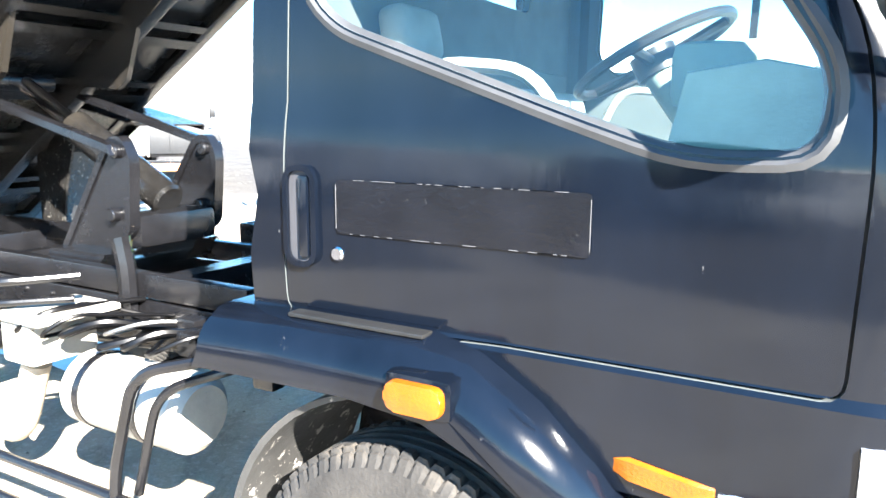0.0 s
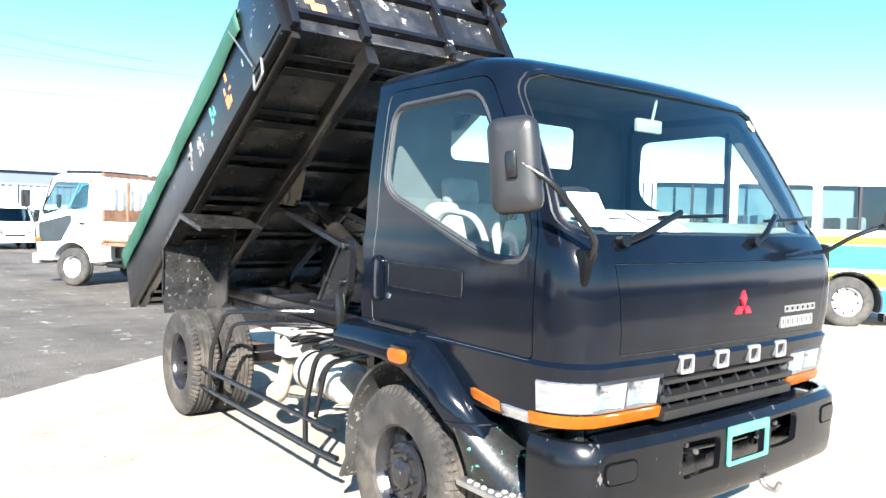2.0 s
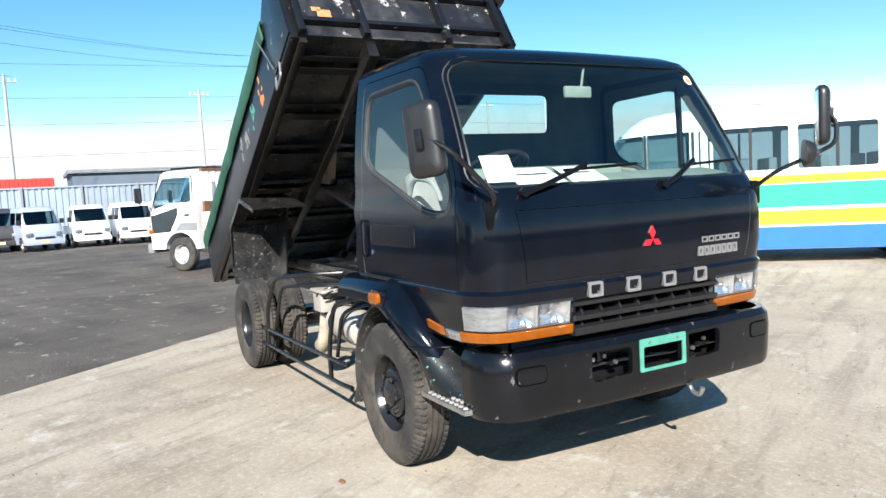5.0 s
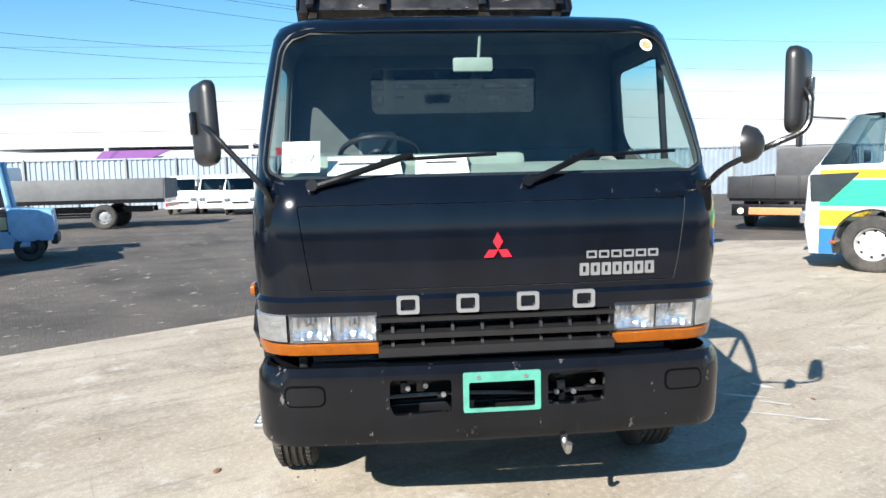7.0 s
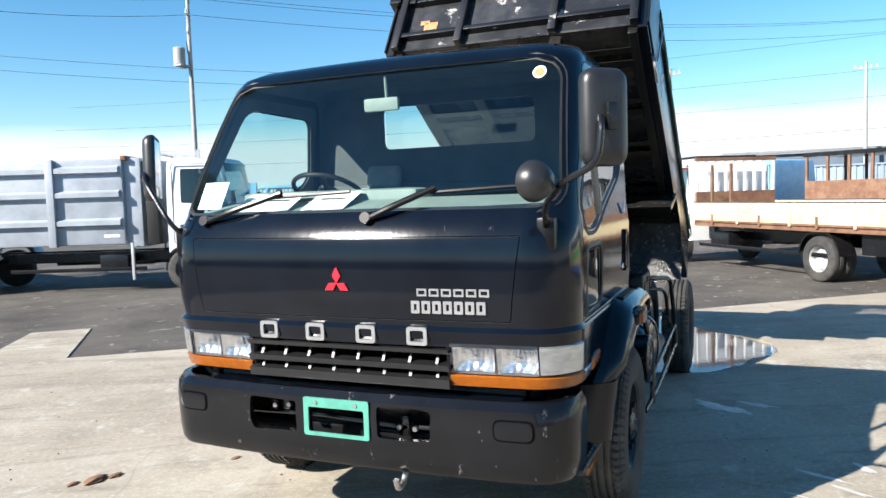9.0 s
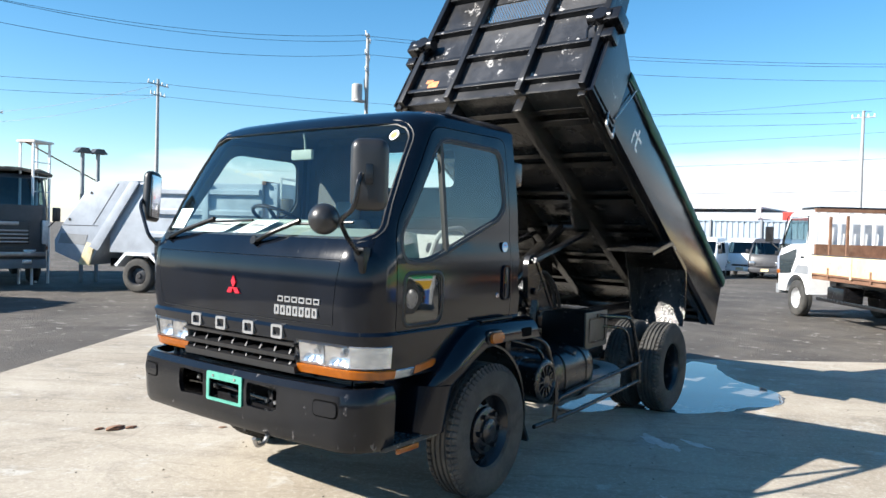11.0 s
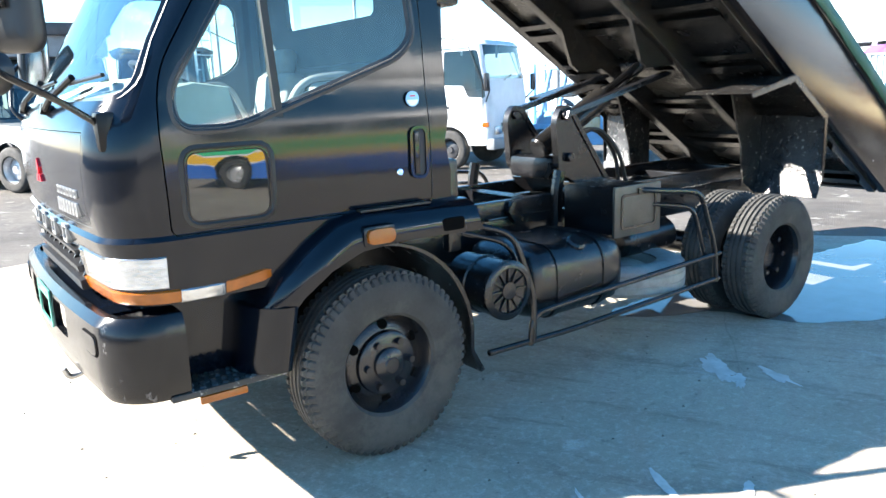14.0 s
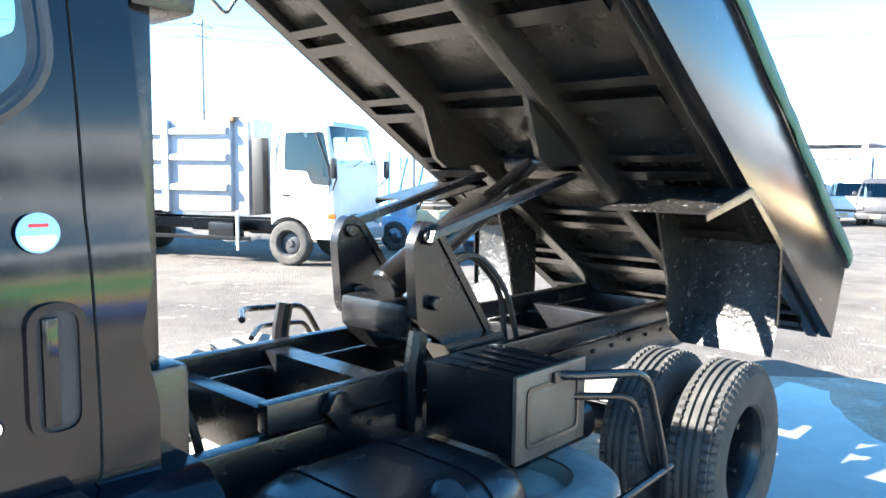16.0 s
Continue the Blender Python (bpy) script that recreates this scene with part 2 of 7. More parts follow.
def tube(bm, pts, r, seg=10, bend=0.08):
    """A bent pipe along points."""
    pts = smooth_path(pts, 5, bend) if bend and len(pts) > 2 else [Vector(p) for p in pts]
    rings, up = [], Vector((0.13, 0.21, 0.97)).normalized()
    for i, p in enumerate(pts):
        d = (pts[min(i + 1, len(pts) - 1)] - pts[max(i - 1, 0)]).normalized()
        x = up.cross(d)
        if x.length < 0.05:
            x = Vector((1, 0, 0)).cross(d)
        x.normalize()
        y = d.cross(x)
        up = y
        rings.append([bm.verts.new(p + r * (x * math.cos(2 * math.pi * k / seg) + y * math.sin(2 * math.pi * k / seg))) for k in range(seg)])
        up = d.cross(x) if abs(d.z) < 0.99 else up
    for a, b in zip(rings, rings[1:]):
        for k in range(seg):
            bm.faces.new((a[k], a[(k + 1) % seg], b[(k + 1) % seg], b[k]))
    bm.faces.new(rings[0][::-1])
    bm.faces.new(rings[-1])
    return bm


def prism(bm, pts, axis, a, b, bev=0.0):
    """An outline drawn in the plane across an axis ('x': (y, z), 'y': (x, z), 'z': (x, y)), made solid from a to b."""
    def at(p, k):
        return {"x": (k, p[0], p[1]), "y": (p[0], k, p[1]), "z": (p[0], p[1], k)}[axis]
    lo, hi = [bm.verts.new(at(p, a)) for p in pts], [bm.verts.new(at(p, b)) for p in pts]
    fs = [bm.faces.new(lo), bm.faces.new(hi[::-1])]
    for i in range(len(pts)):
        j = (i + 1) % len(pts)
        fs.append(bm.faces.new((lo[i], hi[i], hi[j], lo[j])))
    if bev:
        es = [e for f in fs[:2] for e in f.edges]
        bmesh.ops.bevel(bm, geom=es, offset=bev, segments=2, affect="EDGES", profile=0.6)
    return bm


def rounded(pts, r, n=4):
    """A closed outline with its corners rounded; r may be a list."""
    out, k = [], len(pts)
    for i in range(k):
        a, b, c = Vector(pts[i - 1]), Vector(pts[i]), Vector(pts[(i + 1) % k])
        rr = r[i] if isinstance(r, (list, tuple)) else r
        u, w = a - b, c - b
        q = min(rr, u.length * 0.48, w.length * 0.48)
        p, s = b + u.normalized() * q, b + w.normalized() * q
        for j in range(n + 1):
            t = j / n
            out.append(tuple(p * (1 - t) ** 2 + b * 2 * t * (1 - t) + s * t * t))
    return out


def rect(x0, x1, z0, z1):
    return [(x0, z0), (x1, z0), (x1, z1), (x0, z1)]


def grow(pts, d):
    """An outline moved outwards by d (inwards: minus)."""
    k = len(pts)
    area = sum(pts[i][0] * pts[(i + 1) % k][1] - pts[(i + 1) % k][0] * pts[i][1] for i in range(k))
    s = 1 if area > 0 else -1
    out = []
    for i in range(k):
        a, b, c = Vector(pts[i - 1]), Vector(pts[i]), Vector(pts[(i + 1) % k])
        n1 = Vector(((b - a).y, -(b - a).x)).normalized()
        n2 = Vector(((c - b).y, -(c - b).x)).normalized()
        m = (n1 + n2)
        m = m.normalized() / max(0.5, m.normalized().dot(n1)) if m.length > 1e-6 else n1
        out.append(tuple(b + s * d * m))
    return out


def lathe(bm, prof, seg=40, m=None, skip=None, lug=None):
    """A profile of (radius, height along y) turned round the y axis. skip(k, i): leaves a face of band k out; lug(k, i): a factor on the radius."""
    lug = lug or (lambda k, i: 1.0)
    rings = [[bm.verts.new((r * lug(k, i) * math.cos(2 * math.pi * i / seg), h, r * lug(k, i) * math.sin(2 * math.pi * i / seg))) for i in range(seg)] for k, (r, h) in enumerate(prof)]
    for k, (a, b) in enumerate(zip(rings, rings[1:])):
        for i in range(seg):
            if not (skip and skip(k, i)):
                bm.faces.new((a[i], b[i], b[(i + 1) % seg], a[(i + 1) % seg]))
    if m is not None:
        bmesh.ops.transform(bm, matrix=m, verts=[v for r in rings for v in r])
    return bm


def boolean(bm, others, mode="DIFFERENCE"):
    """The solid bm with other solids cut away, or kept within them."""
    base = bpy.data.objects.new("cut_base", to_mesh("cut_base", bm))
    scene.collection.objects.link(base)
    tmp = [base]
    for o in others:
        c = bpy.data.objects.new("cutter", to_mesh("cutter", o))
        scene.collection.objects.link(c)
        tmp.append(c)
        md = base.modifiers.new("cut", "BOOLEAN")
        md.operation, md.object, md.solver = mode, c, "EXACT"
    dg = bpy.context.evaluated_depsgraph_get()
    dg.update()
    me = bpy.data.meshes.new_from_object(base.evaluated_get(dg))
    out = bmesh.new()
    out.from_mesh(me)
    bpy.data.meshes.remove(me)
    for o in tmp:
        d = o.data
        bpy.data.objects.remove(o)
        bpy.data.meshes.remove(d)
    return out


def copy_bm(bm):
    return bm.copy()


class Shell:
    """A cab or car body: plan outlines stacked over heights. Rows of (z, front x, rear x, half width, bow, corner radius)."""

    def __init__(self, rows):
        self.rows = rows

    def at(self, z):
        r = self.rows
        z = min(max(z, r[0][0]), r[-1][0])
        for a, b in zip(r, r[1:]):
            if a[0] <= z <= b[0]:
                t = (z - a[0]) / (b[0] - a[0])
                return [p + (q - p) * t for p, q in zip(a[1:], b[1:])]

    def front(self, y, z):
        xf, xr, w, bow, rad = self.at(z)
        y = min(abs(y), w)
        x = xf - bow * (y / w) ** 2
        if y > w - rad:
            x -= rad - math.sqrt(max(0, rad * rad - (y - w + rad) ** 2))
        return x

    def side(self, x, z):
        xf, xr, w, bow, rad = self.at(z)
        c = xf - bow - rad
        return w if x <= c else w - rad + math.sqrt(max(0, rad * rad - (min(x, c + rad) - c) ** 2))

    def plan(self, z, inset=0.0):
        xf, xr, w, bow, rad = self.at(z)
        xf, xr, w, rad = xf - inset, xr + inset, w - inset, max(0.02, rad - inset * 0.5)
        out = [(xr + (xf - bow - rad - xr) * i / 7, -w) for i in range(8)]
        for i in range(1, 9):
            a = math.pi / 2 * i / 8
            y = -(w - rad + rad * math.cos(a))
            out.append((xf - bow * (y / w) ** 2 - rad + rad * math.sin(a), y))
        for i in range(1, 9):
            y = -(w - rad) + 2 * (w - rad) * i / 9
            out.append((xf - bow * (y / w) ** 2, y))
        return out + [(x, -y) for x, y in out[:16][::-1]]

    def solid(self, inset=0.0, z0=None, z1=None, extra=()):
        lo, hi = self.rows[0][0] if z0 is None else z0, self.rows[-1][0] if z1 is None else z1
        zs = sorted({lo, hi, *[r[0] for r in self.rows if lo < r[0] < hi], *extra})
        bm = bmesh.new()
        rings = [[bm.verts.new((x, y, z)) for x, y in self.plan(z, inset)] for z in zs]
        for a, b in zip(rings, rings[1:]):
            for i in range(len(a)):
                j = (i + 1) % len(a)
                bm.faces.new((a[i], a[j], b[j], b[i]))
        bm.faces.new(rings[0][::-1])
        bm.faces.new(rings[-1])
        return bm

    def pane_front(self, edge, inset=0.012, ny=16, nz=10, thick=0.005):
        """Glass in the front: edge(z) gives its half width; edge.z0 to edge.z1."""
        bm = bmesh.new()
        f = [[bm.verts.new((self.front(y, z) - inset, y, z)) for y in [edge["w"](z) * (2 * i / ny - 1) for i in range(ny + 1)]] for z in [edge["z0"] + (edge["z1"] - edge["z0"]) * k / nz for k in range(nz + 1)]]
        for a, b in zip(f, f[1:]):
            for i in range(ny):
                bm.faces.new((a[i], a[i + 1], b[i + 1], b[i]))
        return bm

    def pane_side(self, pts, sgn, inset=0.012):
        """Glass in a side, by its outline (x, z)."""
        bm = bmesh.new()
        vs = [bm.verts.new((x, sgn * (self.side(x, z) - inset), z)) for x, z in pts]
        bm.faces.new(vs)
        bmesh.ops.triangulate(bm, faces=bm.faces)
        return bm


def inner_faces(bm, centre, index=1, far=99):
    """Gives the faces that look towards the middle another material."""
    bm.normal_update()
    for f in bm.faces:
        if f.normal.dot(f.calc_center_median() - Vector(centre)) < -0.02:
            f.material_index = index
    return bm

# ---- ground ----
ASPHALT = mat("grey_gravelly_asphalt", (0.074, 0.064, 0.054), 0.95, 0, 0.6, 0.7, 34, 1.0, second=(0.128, 0.112, 0.094), spots=0.55, spot_color=(0.27, 0.25, 0.225), depth=0.03)


STREAK = 2.0


def slab_mat():
    """Old concrete: cloudy patches, dark stains, tyre streaks, cracks and speckle."""
    m = bpy.data.materials.new("worn_concrete")
    m.use_nodes = True
    n, l = m.node_tree.nodes, m.node_tree.links
    b = n["Principled BSDF"]
    tc = n.new("ShaderNodeTexCoord")

    def noise_at(scale, detail, rough, stretch=None, turn=0.0, dist=0.0):
        t = n.new("ShaderNodeTexNoise")
        t.inputs["Scale"].default_value, t.inputs["Detail"].default_value, t.inputs["Roughness"].default_value, t.inputs["Distortion"].default_value = scale, detail, rough, dist
        mp = n.new("ShaderNodeMapping")
        mp.inputs["Rotation"].default_value = (0, 0, turn)
        if stretch:
            mp.vector_type = "TEXTURE"
            mp.inputs["Scale"].default_value = [1 / k for k in stretch]
        l.new(tc.outputs["Object"], mp.inputs["Vector"])
        l.new(mp.outputs[0], t.inputs["Vector"])
        return t.outputs[0]

    def rng(src, a, z, lo=0.0, hi=1.0):
        r = n.new("ShaderNodeMapRange")
        for k, v in (("From Min", a), ("From Max", z), ("To Min", lo), ("To Max", hi)):
            r.inputs[k].default_value = v
        l.new(src, r.inputs["Value"])
        return r.outputs[0]

    def mix(f, a, z, mode="MIX"):
        x = n.new("ShaderNodeMix")
        x.data_type, x.blend_type = "RGBA", mode
        for sock, v in ((x.inputs[0], f), (x.inputs[6], a), (x.inputs[7], z)):
            if isinstance(v, (int, float)):
                sock.default_value = v
            elif isinstance(v, tuple):
                sock.default_value = (*v, 1)
            else:
                l.new(v, sock)
        return x.outputs[2]

    col = mix(rng(noise_at(0.45, 8, 0.65), 0.35, 0.65), (0.289, 0.245, 0.187), (0.456, 0.411, 0.336))
    col = mix(rng(noise_at(1.1, 8, 0.72, None, 0, 0.6), 0.52, 0.68, 0, 0.7), col, (0.175, 0.15, 0.12))
    col = mix(rng(noise_at(0.9, 6, 0.6, (0.22, 2.6, 1), STREAK), 0.52, 0.68, 0, 0.65), col, (0.167, 0.142, 0.112))
    col = mix(rng(noise_at(1.6, 6, 0.6, (0.12, 3.2, 1), STREAK + 0.25), 0.58, 0.7, 0, 0.5), col, (0.152, 0.13, 0.104))
    col = mix(rng(noise_at(2.2, 9, 0.7), 0.58, 0.66, 0, 0.7), col, (0.517, 0.506, 0.473))
    col = mix(rng(noise_at(5.0, 8, 0.75), 0.6, 0.66, 0, 0.55), col, (0.144, 0.126, 0.104))
    col = mix(rng(noise_at(14, 5, 0.75), 0.62, 0.68, 0, 0.6), col, (0.122, 0.107, 0.0913))
    col = mix(rng(noise_at(90, 3, 0.6), 0.3, 0.7, 0, 0.4), col, (0.198, 0.178, 0.149))
    col = mix(rng(noise_at(24, 8, 0.8), 0.5, 0.64, 0, 0.5), col, (0.55, 0.51, 0.44))
    col = mix(rng(noise_at(3.4, 9, 0.8, (0.3, 1.6, 1), STREAK + 0.1), 0.54, 0.64, 0, 0.55), col, (0.15, 0.128, 0.1))
    col = mix(rng(noise_at(46, 6, 0.8), 0.56, 0.66, 0, 0.6), col, (0.15, 0.128, 0.1))
    v = n.new("ShaderNodeTexVoronoi")
    v.feature = "DISTANCE_TO_EDGE"
    v.inputs["Scale"].default_value = 0.22
    wob = n.new("ShaderNodeMixRGB")
    wob.inputs[0].default_value = 0.12
    l.new(tc.outputs["Object"], wob.inputs[1])
    wn_ = n.new("ShaderNodeTexNoise")
    wn_.inputs["Scale"].default_value = 1.5
    l.new(tc.outputs["Object"], wn_.inputs["Vector"])
    l.new(wn_.outputs["Color"], wob.inputs[2])
    l.new(wob.outputs[0], v.inputs["Vector"])
    part_of = n.new("ShaderNodeMath")
    part_of.operation = "MULTIPLY"
    l.new(rng(v.outputs[0], 0.0, 0.0016, 0.25, 0.0), part_of.inputs[0])
    l.new(rng(noise_at(0.35, 3, 0.5), 0.53, 0.58), part_of.inputs[1])
    col = mix(part_of.outputs[0], col, (0.076, 0.0672, 0.0581))
    col = mix(1.0, col, (1.012, 1.0, 0.985), "MULTIPLY")
    l.new(col, b.inputs["Base Color"])
    l.new(rng(noise_at(1.3, 6, 0.6), 0.3, 0.7, 0.72, 0.95), b.inputs["Roughness"])
    bp = n.new("ShaderNodeBump")
    bp.inputs["Strength"].default_value, bp.inputs["Distance"].default_value = 0.4, 0.008
    l.new(noise_at(60, 5, 0.7), bp.inputs["Height"])
    l.new(bp.outputs[0], b.inputs["Normal"])
    return m


CONCRETE = slab_mat()
RESIDUE = mat("white_dried_residue", (0.55, 0.54, 0.52), 0.45, 0, 0.2, 9, 60, 0.1, second=(0.4, 0.38, 0.34))
WATER = mat("puddle_water", (0.16, 0.15, 0.14), 0.04, 0, 0.2, 2, 30, 0.02, depth=0.002)
bm = bmesh.new()
for x0, x1, y0, y1 in ((-700, 700, -700, 700),):
    bm.faces.new([bm.verts.new(p) for p in ((x0, y0, -0.015), (x1, y0, -0.015), (x1, y1, -0.015), (x0, y1, -0.015))])
tagged(part("ground", bm, ASPHALT), "dark grey gravelly asphalt yard with pale patches", "asphalt", kind="structure")
SLAB = [(-11.8, 6.6), (-6.35, 0.1), (-2.05, -5.65), (-3.7, -7.1), (-3.2, -7.7), (0.5, -5.1), (6.4, -3.95), (7.4, 24), (-6, 26)]
bm = prism(bmesh.new(), SLAB, "z", -0.1, 0.0)
tagged(part("pavement", bm, CONCRETE), "pale weathered concrete slab with dirt and cracks", "concrete slab", kind="structure")


def blob(cx, cy, rx, ry, turn, seed, z=0.004, n=72, rough=0.35):
    bm = bmesh.new()
    ring = []
    for i in range(n):
        a = 2 * math.pi * i / n
        k = 1 + rough * noise.noise((math.cos(a) * 1.4 + seed, math.sin(a) * 1.4, seed)) + rough * 0.5 * noise.noise((math.cos(a) * 5 + seed, math.sin(a) * 5, seed))
        x, y = rx * k * math.cos(a), ry * k * math.sin(a)
        ring.append(bm.verts.new((cx + x * math.cos(turn) - y * math.sin(turn), cy + x * math.sin(turn) + y * math.cos(turn), z)))
    bm.faces.new(ring)
    return bm


bm = bmesh.new()
WET = [(-3.2, 1.3), (-3.3, 1.55), (-3.66, 1.7), (-4.0, 1.92), (-4.5, 2.02), (-5.0, 1.85), (-5.45, 1.2), (-6.3, 0.75), (-6.4, 0.45), (-5.3, 0.38), (-4.2, 0.35), (-3.0, 0.32), (-2.45, 0.38), (-2.5, 0.5), (-3.0, 0.8)]
ring = []
for i in range(len(WET)):
    a, b = Vector(WET[i]), Vector(WET[(i + 1) % len(WET)])
    for k in range(10):
        p = a.lerp(b, k / 10)
        ring.append(bm.verts.new((p.x + 0.12 * noise.noise((p.x * 2.2, p.y * 2.2, 1)) + 0.04 * noise.noise((p.x * 9, p.y * 9, 4)), p.y + 0.12 * noise.noise((p.x * 2.2, p.y * 2.2, 7)) + 0.04 * noise.noise((p.x * 9, p.y * 9, 9)), 0.004)))
bm.faces.new(ring)
tagged(part("puddle", bm, WATER), "shallow puddle of water on the wet concrete", "puddle", kind="structure")
for x, y, rx, ry, t, sd in ((-2.1, 1.5, 0.2, 0.07, 0.9, 2.0), (-2.22, 1.82, 0.13, 0.04, 1.2, 6.0), (-2.0, 1.72, 0.1, 0.035, 0.6, 9.0), (-0.55, 2.3, 0.12, 0.02, 1.0, 3.0), (-0.75, 2.15, 0.16, 0.018, 1.1, 5.0), (-0.35, 2.1, 0.2, 0.012, 1.1, 8.0), (-0.95, 2.42, 0.09, 0.03, 0.5, 11.0), (-0.2, 2.35, 0.15, 0.014, 1.2, 13.0)):
    tagged(part("residue", blob(x, y, rx, ry, t, sd, 0.004, 60, 0.7), RESIDUE), "thin white dried residue on the shaded concrete", "stain", kind="structure")

WORN_GREEN = mat("black_over_green_paint", (0.008, 0.009, 0.009), 0.28, 0, 0.6, 5, 40, 0.08, second=(0.022, 0.021, 0.018), spots=0.56, spot_color=(0.08, 0.32, 0.26))
SCUFFED = mat("scuffed_black_paint", (0.004, 0.0045, 0.006), 0.18, 0, 0.4, 3, 26, 0.05, spots=0.42, spot_color=(0.09, 0.085, 0.085), stretch=(1, 1, 0.4), spec=0.36)
WIN_TRIM = mat("grey_window_trim", (0.03, 0.031, 0.033), 0.5, 0.0, 0.3, 9, 90, 0.05)
GREY_WIRE = mat("dull_galvanised_wire", (0.06, 0.06, 0.062), 0.5, 0.4, 0.3, 20, 90, 0.05)
# near-black that stands in for the shade inside openings and gaps
HOLE_SHADE = mat("painted_hole_shade", (0.002, 0.002, 0.002), 0.9, 0, 0.2, 5, 60, 0.0, spec=0.05)
QUARTER_GLASS = mat("dark_quarter_glass", (0.012, 0.015, 0.016), 0.02, 0, 0.2, 3, 40, 0.0, coat=0.1, spec=0.75)

# ---- the black dump truck: x ahead, y to its left, z up, the front axle over the origin ----
truck = thing("dump_truck", "black repainted cab-over dump truck with its bed tipped up", "dump truck")

CAB = Shell([
    (0.90, 1.10, -0.460, 1.065, 0.05, 0.19), (0.97, 1.12, -0.460, 1.08, 0.05, 0.2), (1.10, 1.135, -0.460, 1.085, 0.05, 0.2), (1.155, 1.15, -0.460, 1.09, 0.05, 0.2),
    (1.175, 1.135, -0.460, 1.078, 0.05, 0.2), (1.30, 1.155, -0.458, 1.088, 0.05, 0.21), (1.45, 1.158, -0.425, 1.09, 0.05, 0.21), (1.56, 1.145, -0.452, 1.087, 0.05, 0.21),
    (1.63, 1.12, -0.450, 1.08, 0.05, 0.21), (1.68, 1.085, -0.449, 1.072, 0.05, 0.2), (1.9, 0.955, -0.442, 1.065, 0.05, 0.17), (2.15, 0.81, -0.432, 1.045, 0.055, 0.16),
    (2.39, 0.67, -0.425, 1.015, 0.06, 0.16), (2.445, 0.625, -0.45, 0.995, 0.065, 0.17), (2.487, 0.545, -0.44, 0.96, 0.08, 0.2), (2.515, 0.43, -0.42, 0.9, 0.09, 0.2),
    (2.532, 0.3, -0.38, 0.8, 0.09, 0.2), (2.54, 0.12, -0.28, 0.55, 0.06, 0.15)])

SIDE_WIN = rounded([(-0.25, 2.3), (-0.275, 1.93), (-0.19, 1.845), (0.36, 1.65), (0.6, 1.572), (0.81, 1.58), (0.82, 1.72), (0.42, 2.31)], [0.09, 0.06, 0.08, 0.2, 0.1, 0.06, 0.1, 0.1])
DOOR = rounded([(-0.32, 2.4), (-0.35, 1.16), (0.1, 1.16), (0.24, 1.165), (0.88, 1.165), (0.89, 1.6), (0.86, 1.8), (0.49, 2.39)], [0.08, 0.05, 0.02, 0.02, 0.04, 0.1, 0.1, 0.08])
QUARTER = rounded(rect(0.47, 0.8, 1.215, 1.485), 0.05)
ARCH = [(-0.9, 0.5), (-0.9, 1.1), (0.1, 1.1), (0.27, 1.04), (0.4, 0.95), (0.52, 0.82), (0.56, 0.5)]


def ws_half(z):
    k = (z - 1.69) / (2.4 - 1.69)
    w = 1.02 + (0.945 - 1.02) * k
    for e, r in ((z - 1.69, 0.09), (2.4 - z, 0.12)):
        if e < r:
            w -= r - math.sqrt(max(0, r * r - (r - e) ** 2))
    return w


WS = {"z0": 1.69, "z1": 2.4, "w": ws_half}
WS_OUT = [(ws_half(z), z) for z in [1.69 + 0.71 * i / 24 for i in range(25)]]
WS_OUT = WS_OUT + [(-y, z) for y, z in WS_OUT[::-1]]
LID = rounded([(-0.82, 1.2), (0.82, 1.2), (0.87, 1.575), (-0.87, 1.575)], 0.015)


def shell_solid():
    outer = CAB.solid(extra=(1.2, 1.25, 1.35, 1.4, 1.5, 1.75, 1.82, 2.0, 2.08, 2.22, 2.3))
    cuts = [CAB.solid(0.028, 1.0, 2.505, extra=(1.75, 1.82, 2.0, 2.08, 2.22, 2.3)), prism(bmesh.new(), ARCH, "y", -2, 2), prism(bmesh.new(), WS_OUT, "x", 0.2, 2)]
    cuts += [prism(bmesh.new(), SIDE_WIN, "y", -2, 2), prism(bmesh.new(), QUARTER, "y", 0.5, 2)]
    cuts.append(prism(bmesh.new(), rounded(rect(-0.53, 0.53, 2.08, 2.36), 0.05), "x", -2, -0.3))
    cuts.append(prism(bmesh.new(), rect(-0.52, 0.52, 0.8, 1.085), "x", 1.0, 2))
    cuts += [prism(bmesh.new(), rect(a, b, 0.968, 1.098), "x", 0.9, 2) for a, b in ((-0.93, -0.54), (0.54, 0.93))]
    return boolean(outer, cuts)


whole = shell_solid()
MID = (0.2, 0, 1.75)
door_cuts = [prism(bmesh.new(), DOOR, "y", a, b) for a, b in ((-2, -0.75), (0.75, 2))] + [prism(bmesh.new(), LID, "x", 1.0, 2)]
cab = part("cab", inner_faces(boolean(copy_bm(whole), door_cuts), MID), (PAINT, LINER), truck, "black brush-painted cab shell")
doors = []
for sgn, a, b in ((-1, -2, -0.75), (1, 0.75, 2)):
    d = boolean(copy_bm(whole), [prism(bmesh.new(), grow(DOOR, -0.006), "y", a, b)], "INTERSECT")
    doors.append(part("door", inner_faces(d, MID), (PAINT, LINER), truck))
    g = part("window_glass", CAB.pane_side(grow(SIDE_WIN, 0.012), sgn), GLASS, doors[-1])
    g.visible_shadow = False
lid = part("front_panel", inner_faces(boolean(copy_bm(whole), [prism(bmesh.new(), grow(LID, -0.004), "x", 1.0, 2)], "INTERSECT"), MID), (PAINT, LINER), truck)
whole.free()
glass_front = part("windscreen", CAB.pane_front(WS), GLASS, truck)
bm = bmesh.new()
